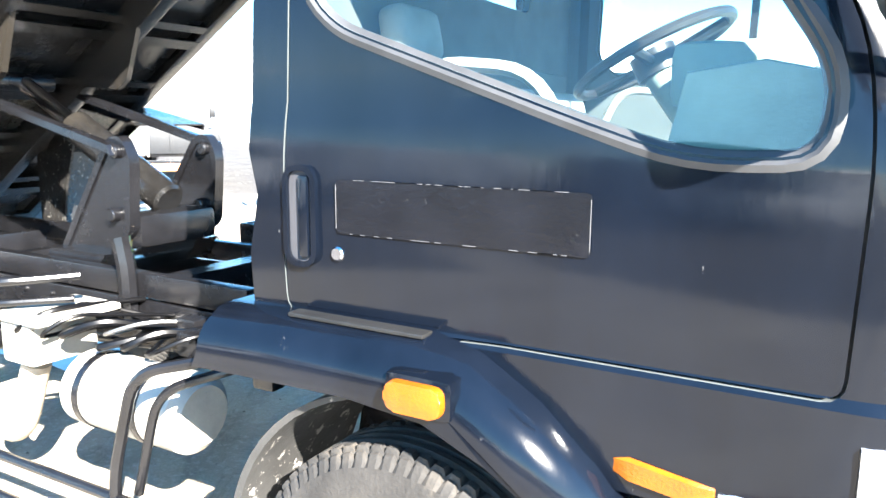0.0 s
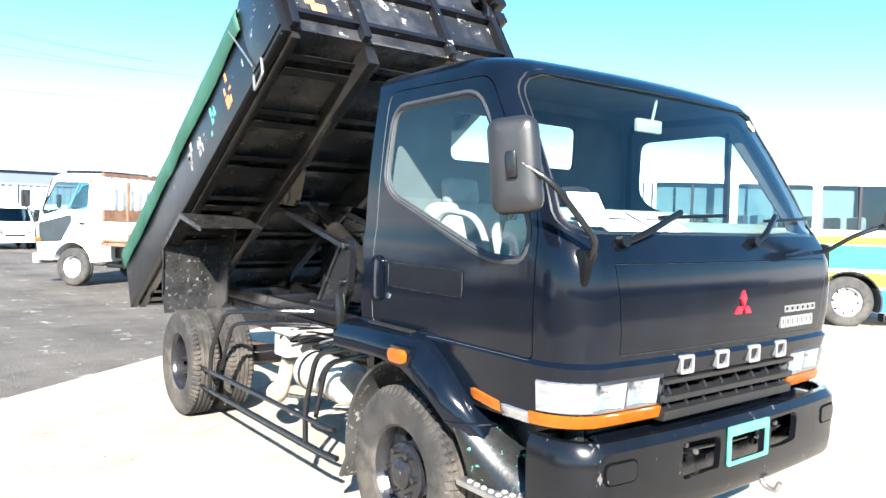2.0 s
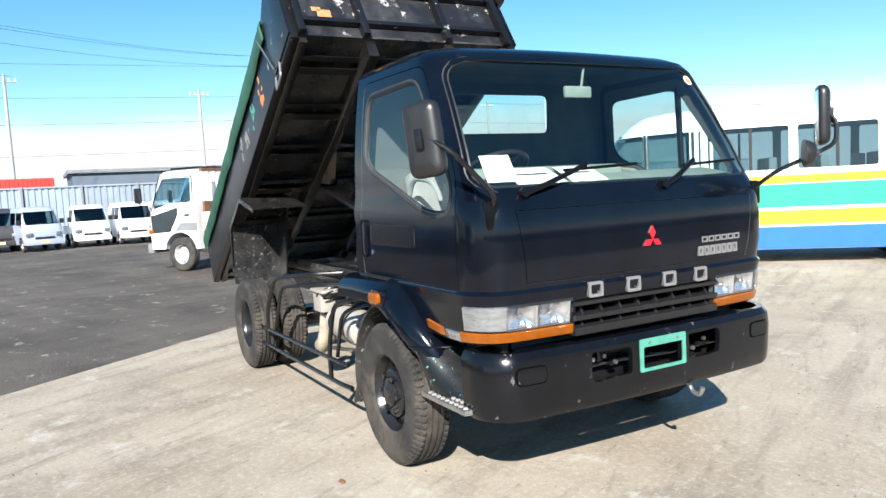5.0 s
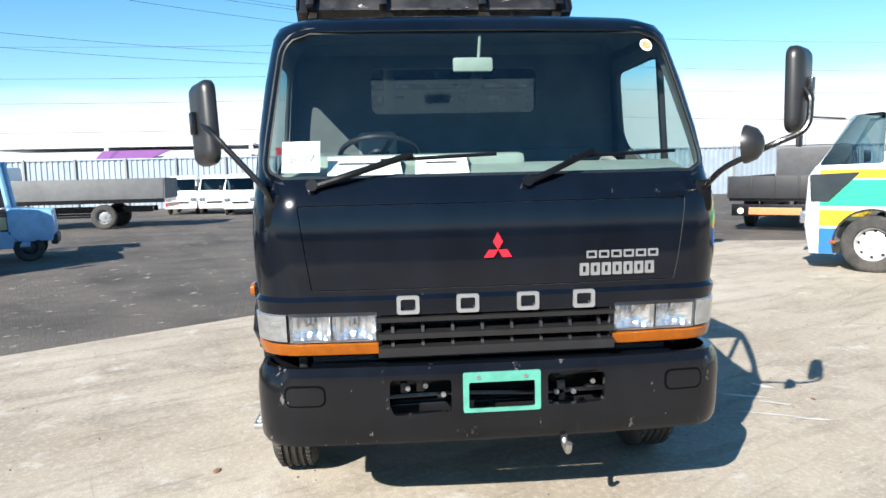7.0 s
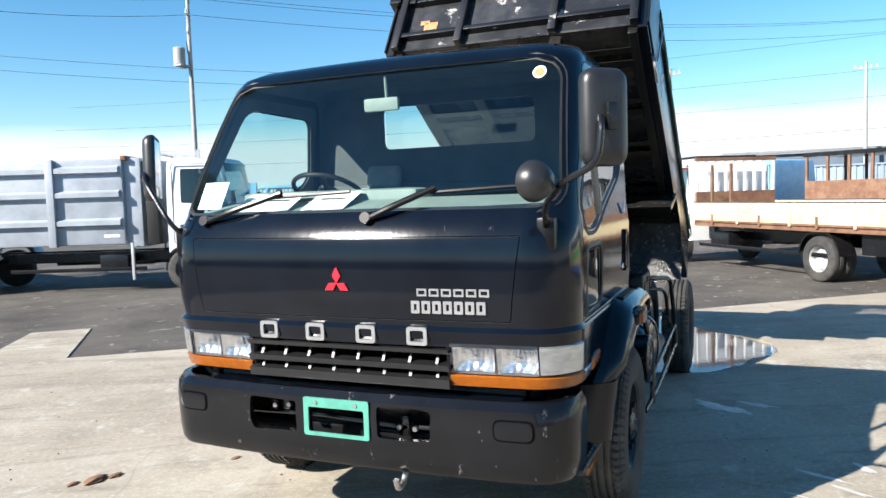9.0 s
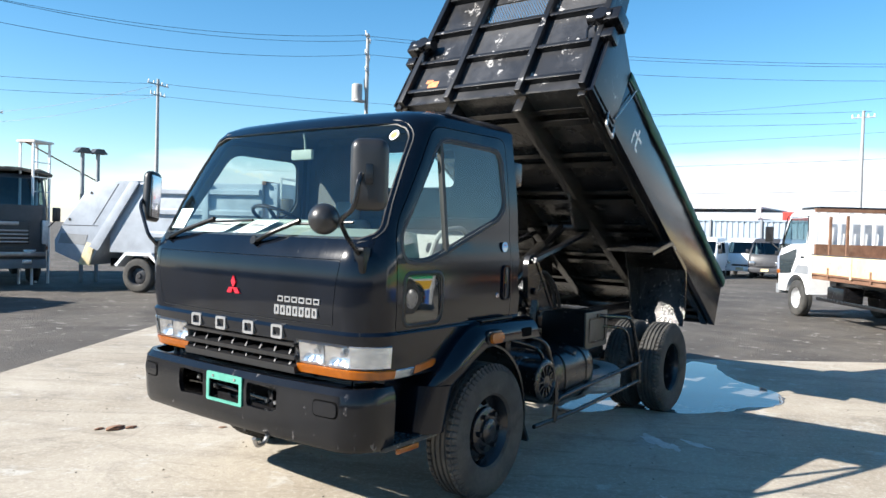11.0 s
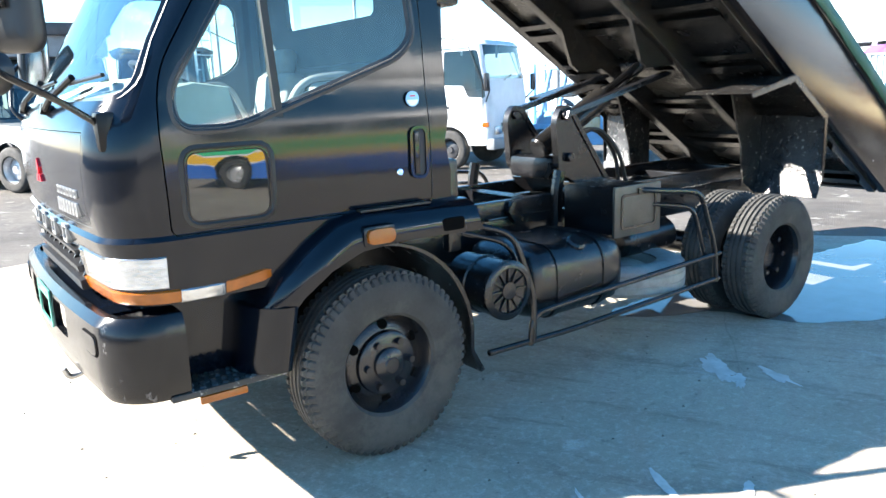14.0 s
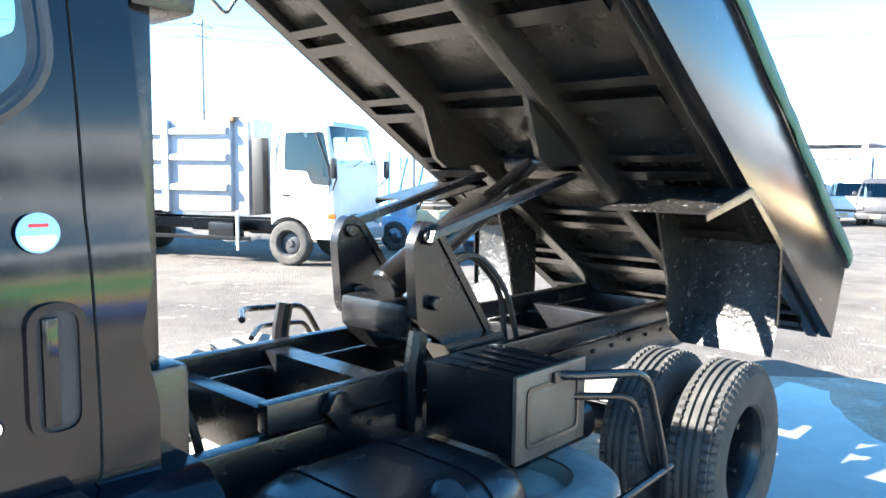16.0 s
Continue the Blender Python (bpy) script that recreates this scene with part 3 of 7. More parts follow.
bm.faces.new([bm.verts.new(p) for p in ((-0.455, -0.53, 2.08), (-0.455, 0.53, 2.08), (-0.45, 0.53, 2.36), (-0.45, -0.53, 2.36))])
part("rear_window", bm, GLASS, truck).visible_shadow = False
glass_front.visible_shadow = False


def seal_side(sgn, pts, width, proud, inset=0.0):
    """A rubber seal that follows the curved side."""
    bm = bmesh.new()
    o, i = grow(pts, width), grow(pts, -0.012)
    ro = [bm.verts.new((x, sgn * (CAB.side(x, z) + proud * 0.2), z)) for x, z in o]
    rm = [bm.verts.new((x, sgn * (CAB.side(x, z) + proud), z)) for x, z in grow(pts, width * 0.5)]
    ri = [bm.verts.new((x, sgn * (CAB.side(x, z) - 0.014), z)) for x, z in i]
    n = len(pts)
    for a, b in ((ro, rm), (rm, ri)):
        for k in range(n):
            bm.faces.new((a[k], a[(k + 1) % n], b[(k + 1) % n], b[k]))
    return bm


for d, sgn in zip(doors, (-1, 1)):
    # dark band added behind the shut line, to stop light leaking through the gap
    bm = bmesh.new()
    o, i = ([bm.verts.new((x, sgn * (CAB.side(x, z) - 0.032), z)) for x, z in grow(DOOR, k)] for k in (0.022, -0.022))
    for k in range(len(o)):
        bm.faces.new((o[k], o[(k + 1) % len(o)], i[(k + 1) % len(o)], i[k]))
    part("door_rubber", bm, TRIM, d)
    part("window_seal", seal_side(sgn, SIDE_WIN, 0.026, 0.006), WIN_TRIM, d, "dull rubber window seal")
# gently domed glass, built ring in ring
bm = bmesh.new()
rings = []
for k in (1.0, 0.85, 0.7, 0.55, 0.4, 0.25, 0.1):
    rings.append([bm.verts.new((0.635 + (x - 0.635) * k, 1.0815 + 0.006 * (z - 1.35) * k - ((x - 0.635) ** 2 + (z - 1.35) ** 2) * k * k / 15, 1.35 + (z - 1.35) * k)) for x, z in grow(QUARTER, 0.01)])
for a, b in zip(rings, rings[1:]):
    for i in range(len(a)):
        j = (i + 1) % len(a)
        bm.faces.new((a[i], a[j], b[j], b[i]))
bm.faces.new(rings[-1])
part("quarter_glass", bm, QUARTER_GLASS, doors[1])
part("quarter_seal", seal_side(1, QUARTER, 0.03, 0.006), TRIM, doors[1])
bm = bmesh.new()
prism(bm, [(0.385, 1.6), (0.415, 1.6), (0.44, 2.31), (0.41, 2.31)], "y", 0, 0.03)
for v in bm.verts:
    v.co.y += CAB.side(v.co.x, v.co.z) - 0.028
part("window_bar", bm, TRIM, doors[1])
bm = bmesh.new()
n = len(WS_OUT)
ro = [bm.verts.new((CAB.front(y, z) + 0.004, y, z)) for y, z in grow(WS_OUT, 0.022)]
ri = [bm.verts.new((CAB.front(y, z) - 0.012, y, z)) for y, z in grow(WS_OUT, -0.012)]
for k in range(n):
    bm.faces.new((ro[k], ro[(k + 1) % n], ri[(k + 1) % n], ri[k]))
part("windscreen_seal", bm, TRIM, truck)

# bumper
BUMP = Shell([(0.515, 1.18, 0.87, 1.065, 0.05, 0.18), (0.54, 1.2, 0.87, 1.08, 0.06, 0.19), (0.6, 1.21, 0.87, 1.085, 0.06, 0.2), (0.76, 1.215, 0.87, 1.09, 0.06, 0.2), (0.83, 1.21, 0.87, 1.085, 0.06, 0.2), (0.865, 1.18, 0.87, 1.065, 0.06, 0.18)])
cuts = [BUMP.solid(0.03, 0.4, 0.95), prism(bmesh.new(), rounded([(-0.475, 0.65), (-0.3, 0.662), (-0.222, 0.66), (-0.222, 0.806), (-0.49, 0.812), (-0.495, 0.7)], 0.02), "x", 0.8, 2), prism(bmesh.new(), rounded([(0.207, 0.672), (0.36, 0.668), (0.464, 0.676), (0.47, 0.8), (0.44, 0.816), (0.207, 0.814)], 0.02), "x", 0.8, 2), prism(bmesh.new(), rounded(rect(-0.15, 0.15, 0.66, 0.79), 0.01), "x", 0.8, 2)]
bumper = part("bumper", boolean(BUMP.solid(), cuts), SCUFFED, truck, "scuffed black front bumper")
bm = box(bmesh.new(), (0.95, -0.84, 0.835), (1.14, 0.84, 0.85))
part("bumper_ledge", bm, PAINT, bumper)
bm = bmesh.new()
prism(bm, rounded(rect(-0.1725, 0.1725, 0.655, 0.835), 0.012), "x", 1.213, 1.221)
bm = boolean(bm, [prism(bmesh.new(), rounded(rect(-0.147, 0.147, 0.673, 0.79), 0.01), "x", 1.0, 2)])
part("plate_frame", bm, TEAL, truck, "mint green empty number plate frame")
PROUD = Shell([(r[0], r[1] + 0.006, r[2], r[3] + 0.006, r[4], r[5]) for r in BUMP.rows])
for y in (-0.86, 0.84):
    bm = boolean(PROUD.solid(), [prism(bmesh.new(), rounded(rect(y - 0.082, y + 0.082, 0.71, 0.79), 0.03), "x", 0.95, 2)], "INTERSECT")
    part("blanking_cover", bm, SCUFFED, bumper)
    gap = Shell([(r[0], r[1] + 0.002, r[2], r[3] + 0.002, r[4], r[5]) for r in BUMP.rows])
    bm = boolean(gap.solid(), [prism(bmesh.new(), rounded(rect(y - 0.09, y + 0.09, 0.702, 0.798), 0.035), "x", 0.95, 2)], "INTERSECT")
    part("cover_gap", bm, HOLE_SHADE, bumper)
cross = part("front_crossmember", box(bmesh.new(), (0.9, -0.9, 0.55), (1.0, 0.9, 0.64), 0.01), CHASSIS, truck)
rnd = random.Random(21)
for z in (0.69, 0.775):
    part("cooler_pipe", tube(bmesh.new(), [(1.04, -0.6, z), (1.05, -0.2, z + 0.012), (1.04, 0.2, z - 0.01), (1.04, 0.6, z)], 0.013, 8, 0.05), CHASSIS, cross)
for y in (-0.43, -0.35, -0.27, 0.25, 0.33, 0.42):
    w, z = rnd.uniform(0.015, 0.035), rnd.uniform(0.66, 0.74)
    part("bumper_stay", box(bmesh.new(), (1.06, y - w, z), (1.1, y + w, z + rnd.uniform(0.02, 0.07)), 0.008, pose(0, 0, 0, rnd.uniform(-6, 6), 0, 0)), CHASSIS, cross)
    part("bolt", cyl(bmesh.new(), (1.1, y + 0.02, z + 0.03), (1.115, y + 0.02, z + 0.03), 0.012, 8), STEEL, cross)
bm = tube(bmesh.new(), [(1.1, 0.3, 0.53), (1.14, 0.3, 0.45), (1.2, 0.3, 0.44), (1.22, 0.3, 0.49)], 0.014, 10, 0.03)
part("tow_hook", bm, STEEL, truck)

# grille and lamps
GRILLE = mat("black_grille_plastic", (0.012, 0.012, 0.013), 0.4, 0, 0.3, 8, 120, 0.03)
bm = bmesh.new()
for k, (z, h) in enumerate(((0.922, 0.03), (0.992, 0.019), (1.066, 0.014))):
    prism(bm, [(1.05, z - h), (1.128 + 0.004 * k, z - h * 0.85), (1.134 + 0.004 * k, z + h * 0.5), (1.05, z + h)], "y", -0.535, 0.535)
grille = part("grille", bm, GRILLE, truck, "black slatted grille")
for i in range(8):
    y = -0.47 + 0.94 * i / 7
    part("grille_rib", prism(bmesh.new(), [(1.0, 0.9), (1.09, 0.9), (1.118, 0.93), (1.085, 0.99), (1.118, 1.0), (1.085, 1.06), (1.0, 1.08)], "y", y - 0.007, y + 0.007), GRILLE, grille)
part("grille_back", box(bmesh.new(), (0.98, -0.56, 0.86), (1.0, 0.56, 1.1)), CHASSIS, grille)


def lamp_block(name, y0, y1, z0, z1, proud, material, parent, sgn, label="", n=12):
    """A lamp that wraps round the front corner from y0 to y1."""
    bm = bmesh.new()
    rows = []
    for dz, pr in ((z0, 0.0), (z0 + 0.012, proud), (z1 - 0.012, proud), (z1, 0.0)):
        rows.append([])
        for i in range(n + 1):
            y = y0 + (y1 - y0) * i / n
            e = 0 if i in (0, n) else 1
            rows[-1].append(bm.verts.new((CAB.front(y, dz) + pr * e, sgn * y, dz)))
    for a, b in zip(rows, rows[1:]):
        for i in range(n):
            bm.faces.new((a[i], a[i + 1], b[i + 1], b[i]))
    return part(name, bm, material, parent, label)


def rim(z, y0, x1, proud=0.0):
    """Points along the front from y0, round the corner and back along the side to x1."""
    xf, xr, w, bow, rad = CAB.at(z)
    out = [(xf - bow * (y / w) ** 2 + proud, y) for y in [y0 + (w - rad - y0) * i / 6 for i in range(6)]] if y0 < w - rad else []
    a0 = math.pi / 2 if y0 < w - rad else math.acos(min(1, (y0 - w + rad) / rad))
    a1 = math.asin(max(0.0, min(1.0, (x1 - xf + bow + rad) / rad)))
    for i in range(11):
        a = a0 + (a1 - a0) * i / 10
        y = w - rad + rad * math.cos(a)
        out.append((xf - bow * (y / w) ** 2 - rad + (rad + proud) * math.sin(a), y + proud * math.cos(a)))
    c = out[-1][0]
    return out if a1 > 0 else out + [(c + (x1 - c) * i / 4, w + proud) for i in range(1, 5)]


def lamp_wrap(name, y0, x1, z0, z1, proud, material, parent, sgn, label=""):
    """A lens that wraps round the front corner."""
    bm = bmesh.new()
    rows = [[bm.verts.new((x, sgn * y, z)) for x, y in rim(z, y0, x1, p)] for z, p in ((z0, -0.004), (z0 + 0.008, proud), (z1 - 0.008, proud), (z1, -0.004))]
    for r, q in zip(rows, rows[1:]):
        for i in range(len(r) - 1):
            bm.faces.new((r[i], r[i + 1], q[i + 1], q[i]))
    for k in (0, -1):
        bm.faces.new([r[k] for r in rows])
    return part(name, bm, material, parent, label)


def lamp_side(name, x0, x1, z0, z1, proud, material, parent, sgn, slant=0.0, n=6):
    bm = bmesh.new()
    rows = []
    for t, pr in ((0, 0.0), (0.1, proud), (0.9, proud), (1, 0.0)):
        rows.append([])
        for i in range(n + 1):
            x = x0 + (x1 - x0) * i / n
            z = z0 + (z1 - z0) * t + slant * (x - x1) / (x0 - x1)
            if i == 0 and slant:
                z = (z0 + z1) / 2 + slant + (z - (z0 + z1) / 2 - slant) * 0.6
            e = 0 if i in (0, n) else 1
            rows[-1].append(bm.verts.new((x, sgn * (CAB.side(x, z) + pr * e), z)))
    for a, b in zip(rows, rows[1:]):
        for i in range(n):
            bm.faces.new((a[i], a[i + 1], b[i + 1], b[i]))
    return part(name, bm, material, parent)


for sgn in (-1, 1):
    h = lamp_block("headlight", 0.535, 0.93, 0.966, 1.1, 0.012, LAMP_GLASS, truck, sgn, "clear headlight with chrome reflectors")
    h.visible_shadow = False
    bm = bmesh.new()
    rows = [[bm.verts.new((CAB.front(y, z) - 0.075, sgn * y, z)) for y in (0.54, 0.67, 0.8, 0.93)] for z in (0.968, 1.098)]
    for i in range(3):
        bm.faces.new((rows[0][i], rows[0][i + 1], rows[1][i + 1], rows[1][i]))
    part("lamp_back", bm, REFLECT, h)
    for yc, hw in ((0.64, 0.095), (0.835, 0.09)):
        bm = bmesh.new()
        g = []
        for a in range(13):
            g.append([])
            for b in range(9):
                u, v = a / 6 - 1, b / 4 - 1
                y, z = yc + hw * u, 1.033 + 0.062 * v
                d = 0.055 * (1 - u * u) * (1 - 0.55 * v * v) + (0.004 if a % 2 else 0.0)
                g[-1].append(bm.verts.new((CAB.front(y, z) - 0.012 - d, sgn * y, z)))
        for a in range(12):
            for b in range(8):
                bm.faces.new((g[a][b], g[a + 1][b], g[a + 1][b + 1], g[a][b + 1]))
        part("reflector", bm, REFLECT, h, "", None)
        x = CAB.front(yc, 1.02)
        part("bulb_cap", cyl(bmesh.new(), (x - 0.06, sgn * yc, 1.033), (x - 0.025, sgn * yc, 1.033), 0.015, 12, bev=0.003), CHROME, h)
    lamp_block("lamp_rim", 0.538, 0.928, 1.09, 1.098, 0.0, PLASTIC, h, sgn)
    lamp_wrap("headlight_corner", 0.935, 0.91, 0.966, 1.1, 0.008, LENS, h, sgn)
    lamp_wrap("turn_signal", 0.535, 0.87, 0.902, 0.963, 0.012, AMBER, truck, sgn, "amber turn signal strip")
    s = lamp_side("side_signal", 0.49, 0.685, 0.905, 0.96, 0.01, AMBER, truck, sgn, 0.03)
    lamp_side("side_lens", 0.69, 0.865, 0.9, 0.955, 0.008, LENS, truck, sgn)

# badges as plain shapes
bm = bmesh.new()
for a, b, c, d in (((0, 1.44), (0.022, 1.4), (0, 1.365), (-0.022, 1.4)), ((0, 1.365), (-0.02, 1.332), (-0.062, 1.332), (-0.04, 1.365)), ((0, 1.365), (0.02, 1.332), (0.062, 1.332), (0.04, 1.365))):
    prism(bm, [a, b, c, d], "x", 1.15, 1.166)
part("badge", bm, RED, truck, "small red geometric badge")
for y in (-0.4, -0.136, 0.134, 0.39):
    bm = prism(bmesh.new(), rounded(rect(y - 0.05, y + 0.05, 1.09, 1.172), 0.014), "x", 1.12, CAB.front(y, 1.155) + 0.004)
    bm = boolean(bm, [prism(bmesh.new(), rounded(rect(y - 0.033, y + 0.033, 1.106, 1.156), 0.01), "x", 1.0, 2)])
    part("badge_block", bm, SILVER, truck)
for z, y0, y1, h, count in ((1.312, 0.4, 0.745, 0.034, 6), (1.235, 0.37, 0.725, 0.056, 7)):
    for i in range(count):
        a = y0 + (y1 - y0) * i / count
        b = a + (y1 - y0) / count * 0.82
        bm = prism(bmesh.new(), rounded(rect(a, b, z, z + h), 0.004), "x", CAB.front(b, z) - 0.01, max(CAB.front(a, z), CAB.front(a, z + h)) + 0.003)
        t = h * 0.25
        bm = boolean(bm, [prism(bmesh.new(), rect(a + t, b - t, z + t, z + h - t), "x", 0.5, 2)])
        part("name_bar", bm, SILVER, truck)

# fenders over the front wheels
FO = [(-0.54, 1.165), (-0.3, 1.175), (0.08, 1.175), (0.2, 1.15), (0.34, 1.06), (0.46, 0.945), (0.56, 0.8), (0.62, 0.66), (0.64, 0.5)]
FI = [(0.52, 0.5), (0.51, 0.58), (0.47, 0.71), (0.39, 0.85), (0.27, 0.95), (0.12, 1.012), (-0.08, 1.03), (-0.56, 1.02)]
for sgn in (-1, 1):
    bm = bmesh.new()
    rings = []
    for y, k in ((0.8, 0.0), (1.085, 0.0), (1.125, 0.006), (1.178, 0.04), (1.2, 0.075), (1.207, 0.105)):
        o, a = FO + FI, grow(FO + FI, -k)
        a[0], a[len(FO) - 1] = (-0.54, 1.165 - k), (0.64 - k * 0.6, 0.5)
        ring = [a[i] if i < len(FO) else o[i] for i in range(len(o))]
        rings.append([bm.verts.new((x, sgn * (y - (y - 0.8) * 0.6 * min(1, max(0, (0.9 - z) / 0.4))), z)) for x, z in ring])
    for a, b in zip(rings, rings[1:]):
        for i in range(len(a)):
            j = (i + 1) % len(a)
            bm.faces.new((a[i], a[j], b[j], b[i]))
    bm.faces.new(rings[0])
    bm.faces.new(rings[-1][::-1])
    fender = part("fender", bm, PAINT, truck, "black flared wheel-arch fender")
    mx = 0.115 if sgn < 0 else 0.035
    bm = prism(bmesh.new(), rounded(rect(mx - 0.068, mx + 0.068, 1.04, 1.106), 0.025), "y", sgn * 1.2, sgn * 1.24, 0.008)
    part("marker_lamp", bm, AMBER, fender, "amber side marker lamp")
    bm = box(bmesh.new(), (mx - 0.085, sgn * 1.12, 1.024), (mx + 0.085, sgn * 1.222, 1.122), 0.03)
    part("lamp_surround", bm, PAINT, fender)
    # dark strip laid on top in place of a shaded groove
    bm = box(bmesh.new(), (-0.3, sgn * 1.09, 1.168), (0.08, sgn * 1.135, 1.179), 0.004)
    part("fender_step", bm, TRIM, fender)
    if sgn > 0:
        # no cut here: a black patch paints the slot's dark inside
        part("fender_slot", prism(bmesh.new(), rounded(rect(-0.44, -0.315, 1.04, 1.1), 0.02), "y", sgn * 1.15, sgn * 1.2095), HOLE_SHADE, fender, "black patch drawn as a rectangular opening")
    # lower end of the fender, spreading towards the step
    bm = bmesh.new()
    rows = []
    for k in range(9):
        t = k / 8
        z = 0.815 - 0.285 * t
        xi = 0.415 + (0.1 * t ** 0.6 if sgn < 0 else 0.04 * t)
        xf = (0.575 + 0.34 * t ** 1.15) if sgn < 0 else (0.6 + 0.04 * t)
        yo = (1.15 - 0.06 * t) if sgn < 0 else (1.165 - 0.025 * t)
        yi = 0.93 if sgn < 0 else 1.0
        line = [(xi, 0.8)] + [(xi + (xf - xi) * u, yo - (yo - yi) * u ** 2.4 - 0.012 * (1 - u) ** 8) for u in [q / 10 for q in range(11)]] + [(xf, 0.8)]
        rows.append([bm.verts.new((x, sgn * y, z)) for x, y in line])
    for a, b in zip(rows, rows[1:]):
        for q in range(len(a)):
            w = (q + 1) % len(a)
            bm.faces.new((a[q], a[w], b[w], b[q]))
    bm.faces.new(rows[0])
    bm.faces.new(rows[-1])
    bmesh.ops.recalc_face_normals(bm, faces=bm.faces)
    low = part("lower_fender", bm, WORN_GREEN if sgn < 0 else PAINT, fender, "black panel with green paint worn through" if sgn < 0 else "", 50)
    if sgn < 0:
        lip = [(0.41 + 0.19 * u, -(1.157 - 0.21 * u ** 2.4), 0.818 + 0.004 * u) for u in [q / 8 for q in range(9)]]
        part("panel_seam", tube(bmesh.new(), lip, 0.008, 6, 0), PAINT, low)
    # splash guard behind the wheel
    bm = bmesh.new()
    arc = [(0.54 * math.cos(a), 0.44 + 0.56 * math.sin(a)) for a in [radians(62 + 113 * i / 16) for i in range(17)]] + [(-0.535, 0.36), (-0.6, 0.24)]
    back = [(x * 1.03 - 0.004, z + 0.012) for x, z in arc]
    prism(bm, arc + back[::-1], "y", sgn * 0.6, sgn * 1.11)
    part("splash_guard", bm, SPLASH if sgn < 0 else CHASSIS, truck)
    part("wheel_well", prism(bmesh.new(), [(-0.5, 0.55), (-0.46, 0.8), (-0.25, 1.0), (0.2, 1.02), (0.5, 0.85), (0.55, 0.55)], "y", sgn * 0.56, sgn * 0.6), CHASSIS, truck)
    # step well
    lift, out = (0.035, 0.04) if sgn < 0 else (0.0, 0.0)
    bm = box(bmesh.new(), (0.46, sgn * 0.72, 0.5 + lift), (0.95, sgn * (1.085 + out), 0.53 + lift), 0.01)
    step = part("cab_step", bm, STEEL if sgn < 0 else SPLASH, truck, "worn metal cab step")
    bm = bmesh.new()
    for i in range(9):
        for j in range(6):
            x, y = 0.52 + 0.048 * i + 0.012 * (j % 2), sgn * (0.83 + out + 0.046 * j)
            bmesh.ops.create_cone(bm, cap_ends=True, segments=6, radius1=0.017, radius2=0.011, depth=0.01, matrix=Matrix.Translation((x, y, 0.534 + lift)))
    part("tread_studs", bm, WORN if sgn < 0 else CHASSIS, step, "studded tread plate")
    bm = box(bmesh.new(), (0.5, sgn * 0.86, 0.5), (0.98, sgn * 0.9, 0.92), 0.01)
    part("step_back", bm, WORN_GREEN if sgn < 0 else PAINT, truck)
    if sgn > 0:
        part("step_reflector", box(bmesh.new(), (0.64, 1.07, 0.466), (0.84, 1.088, 0.5), 0.008), AMBER, step)


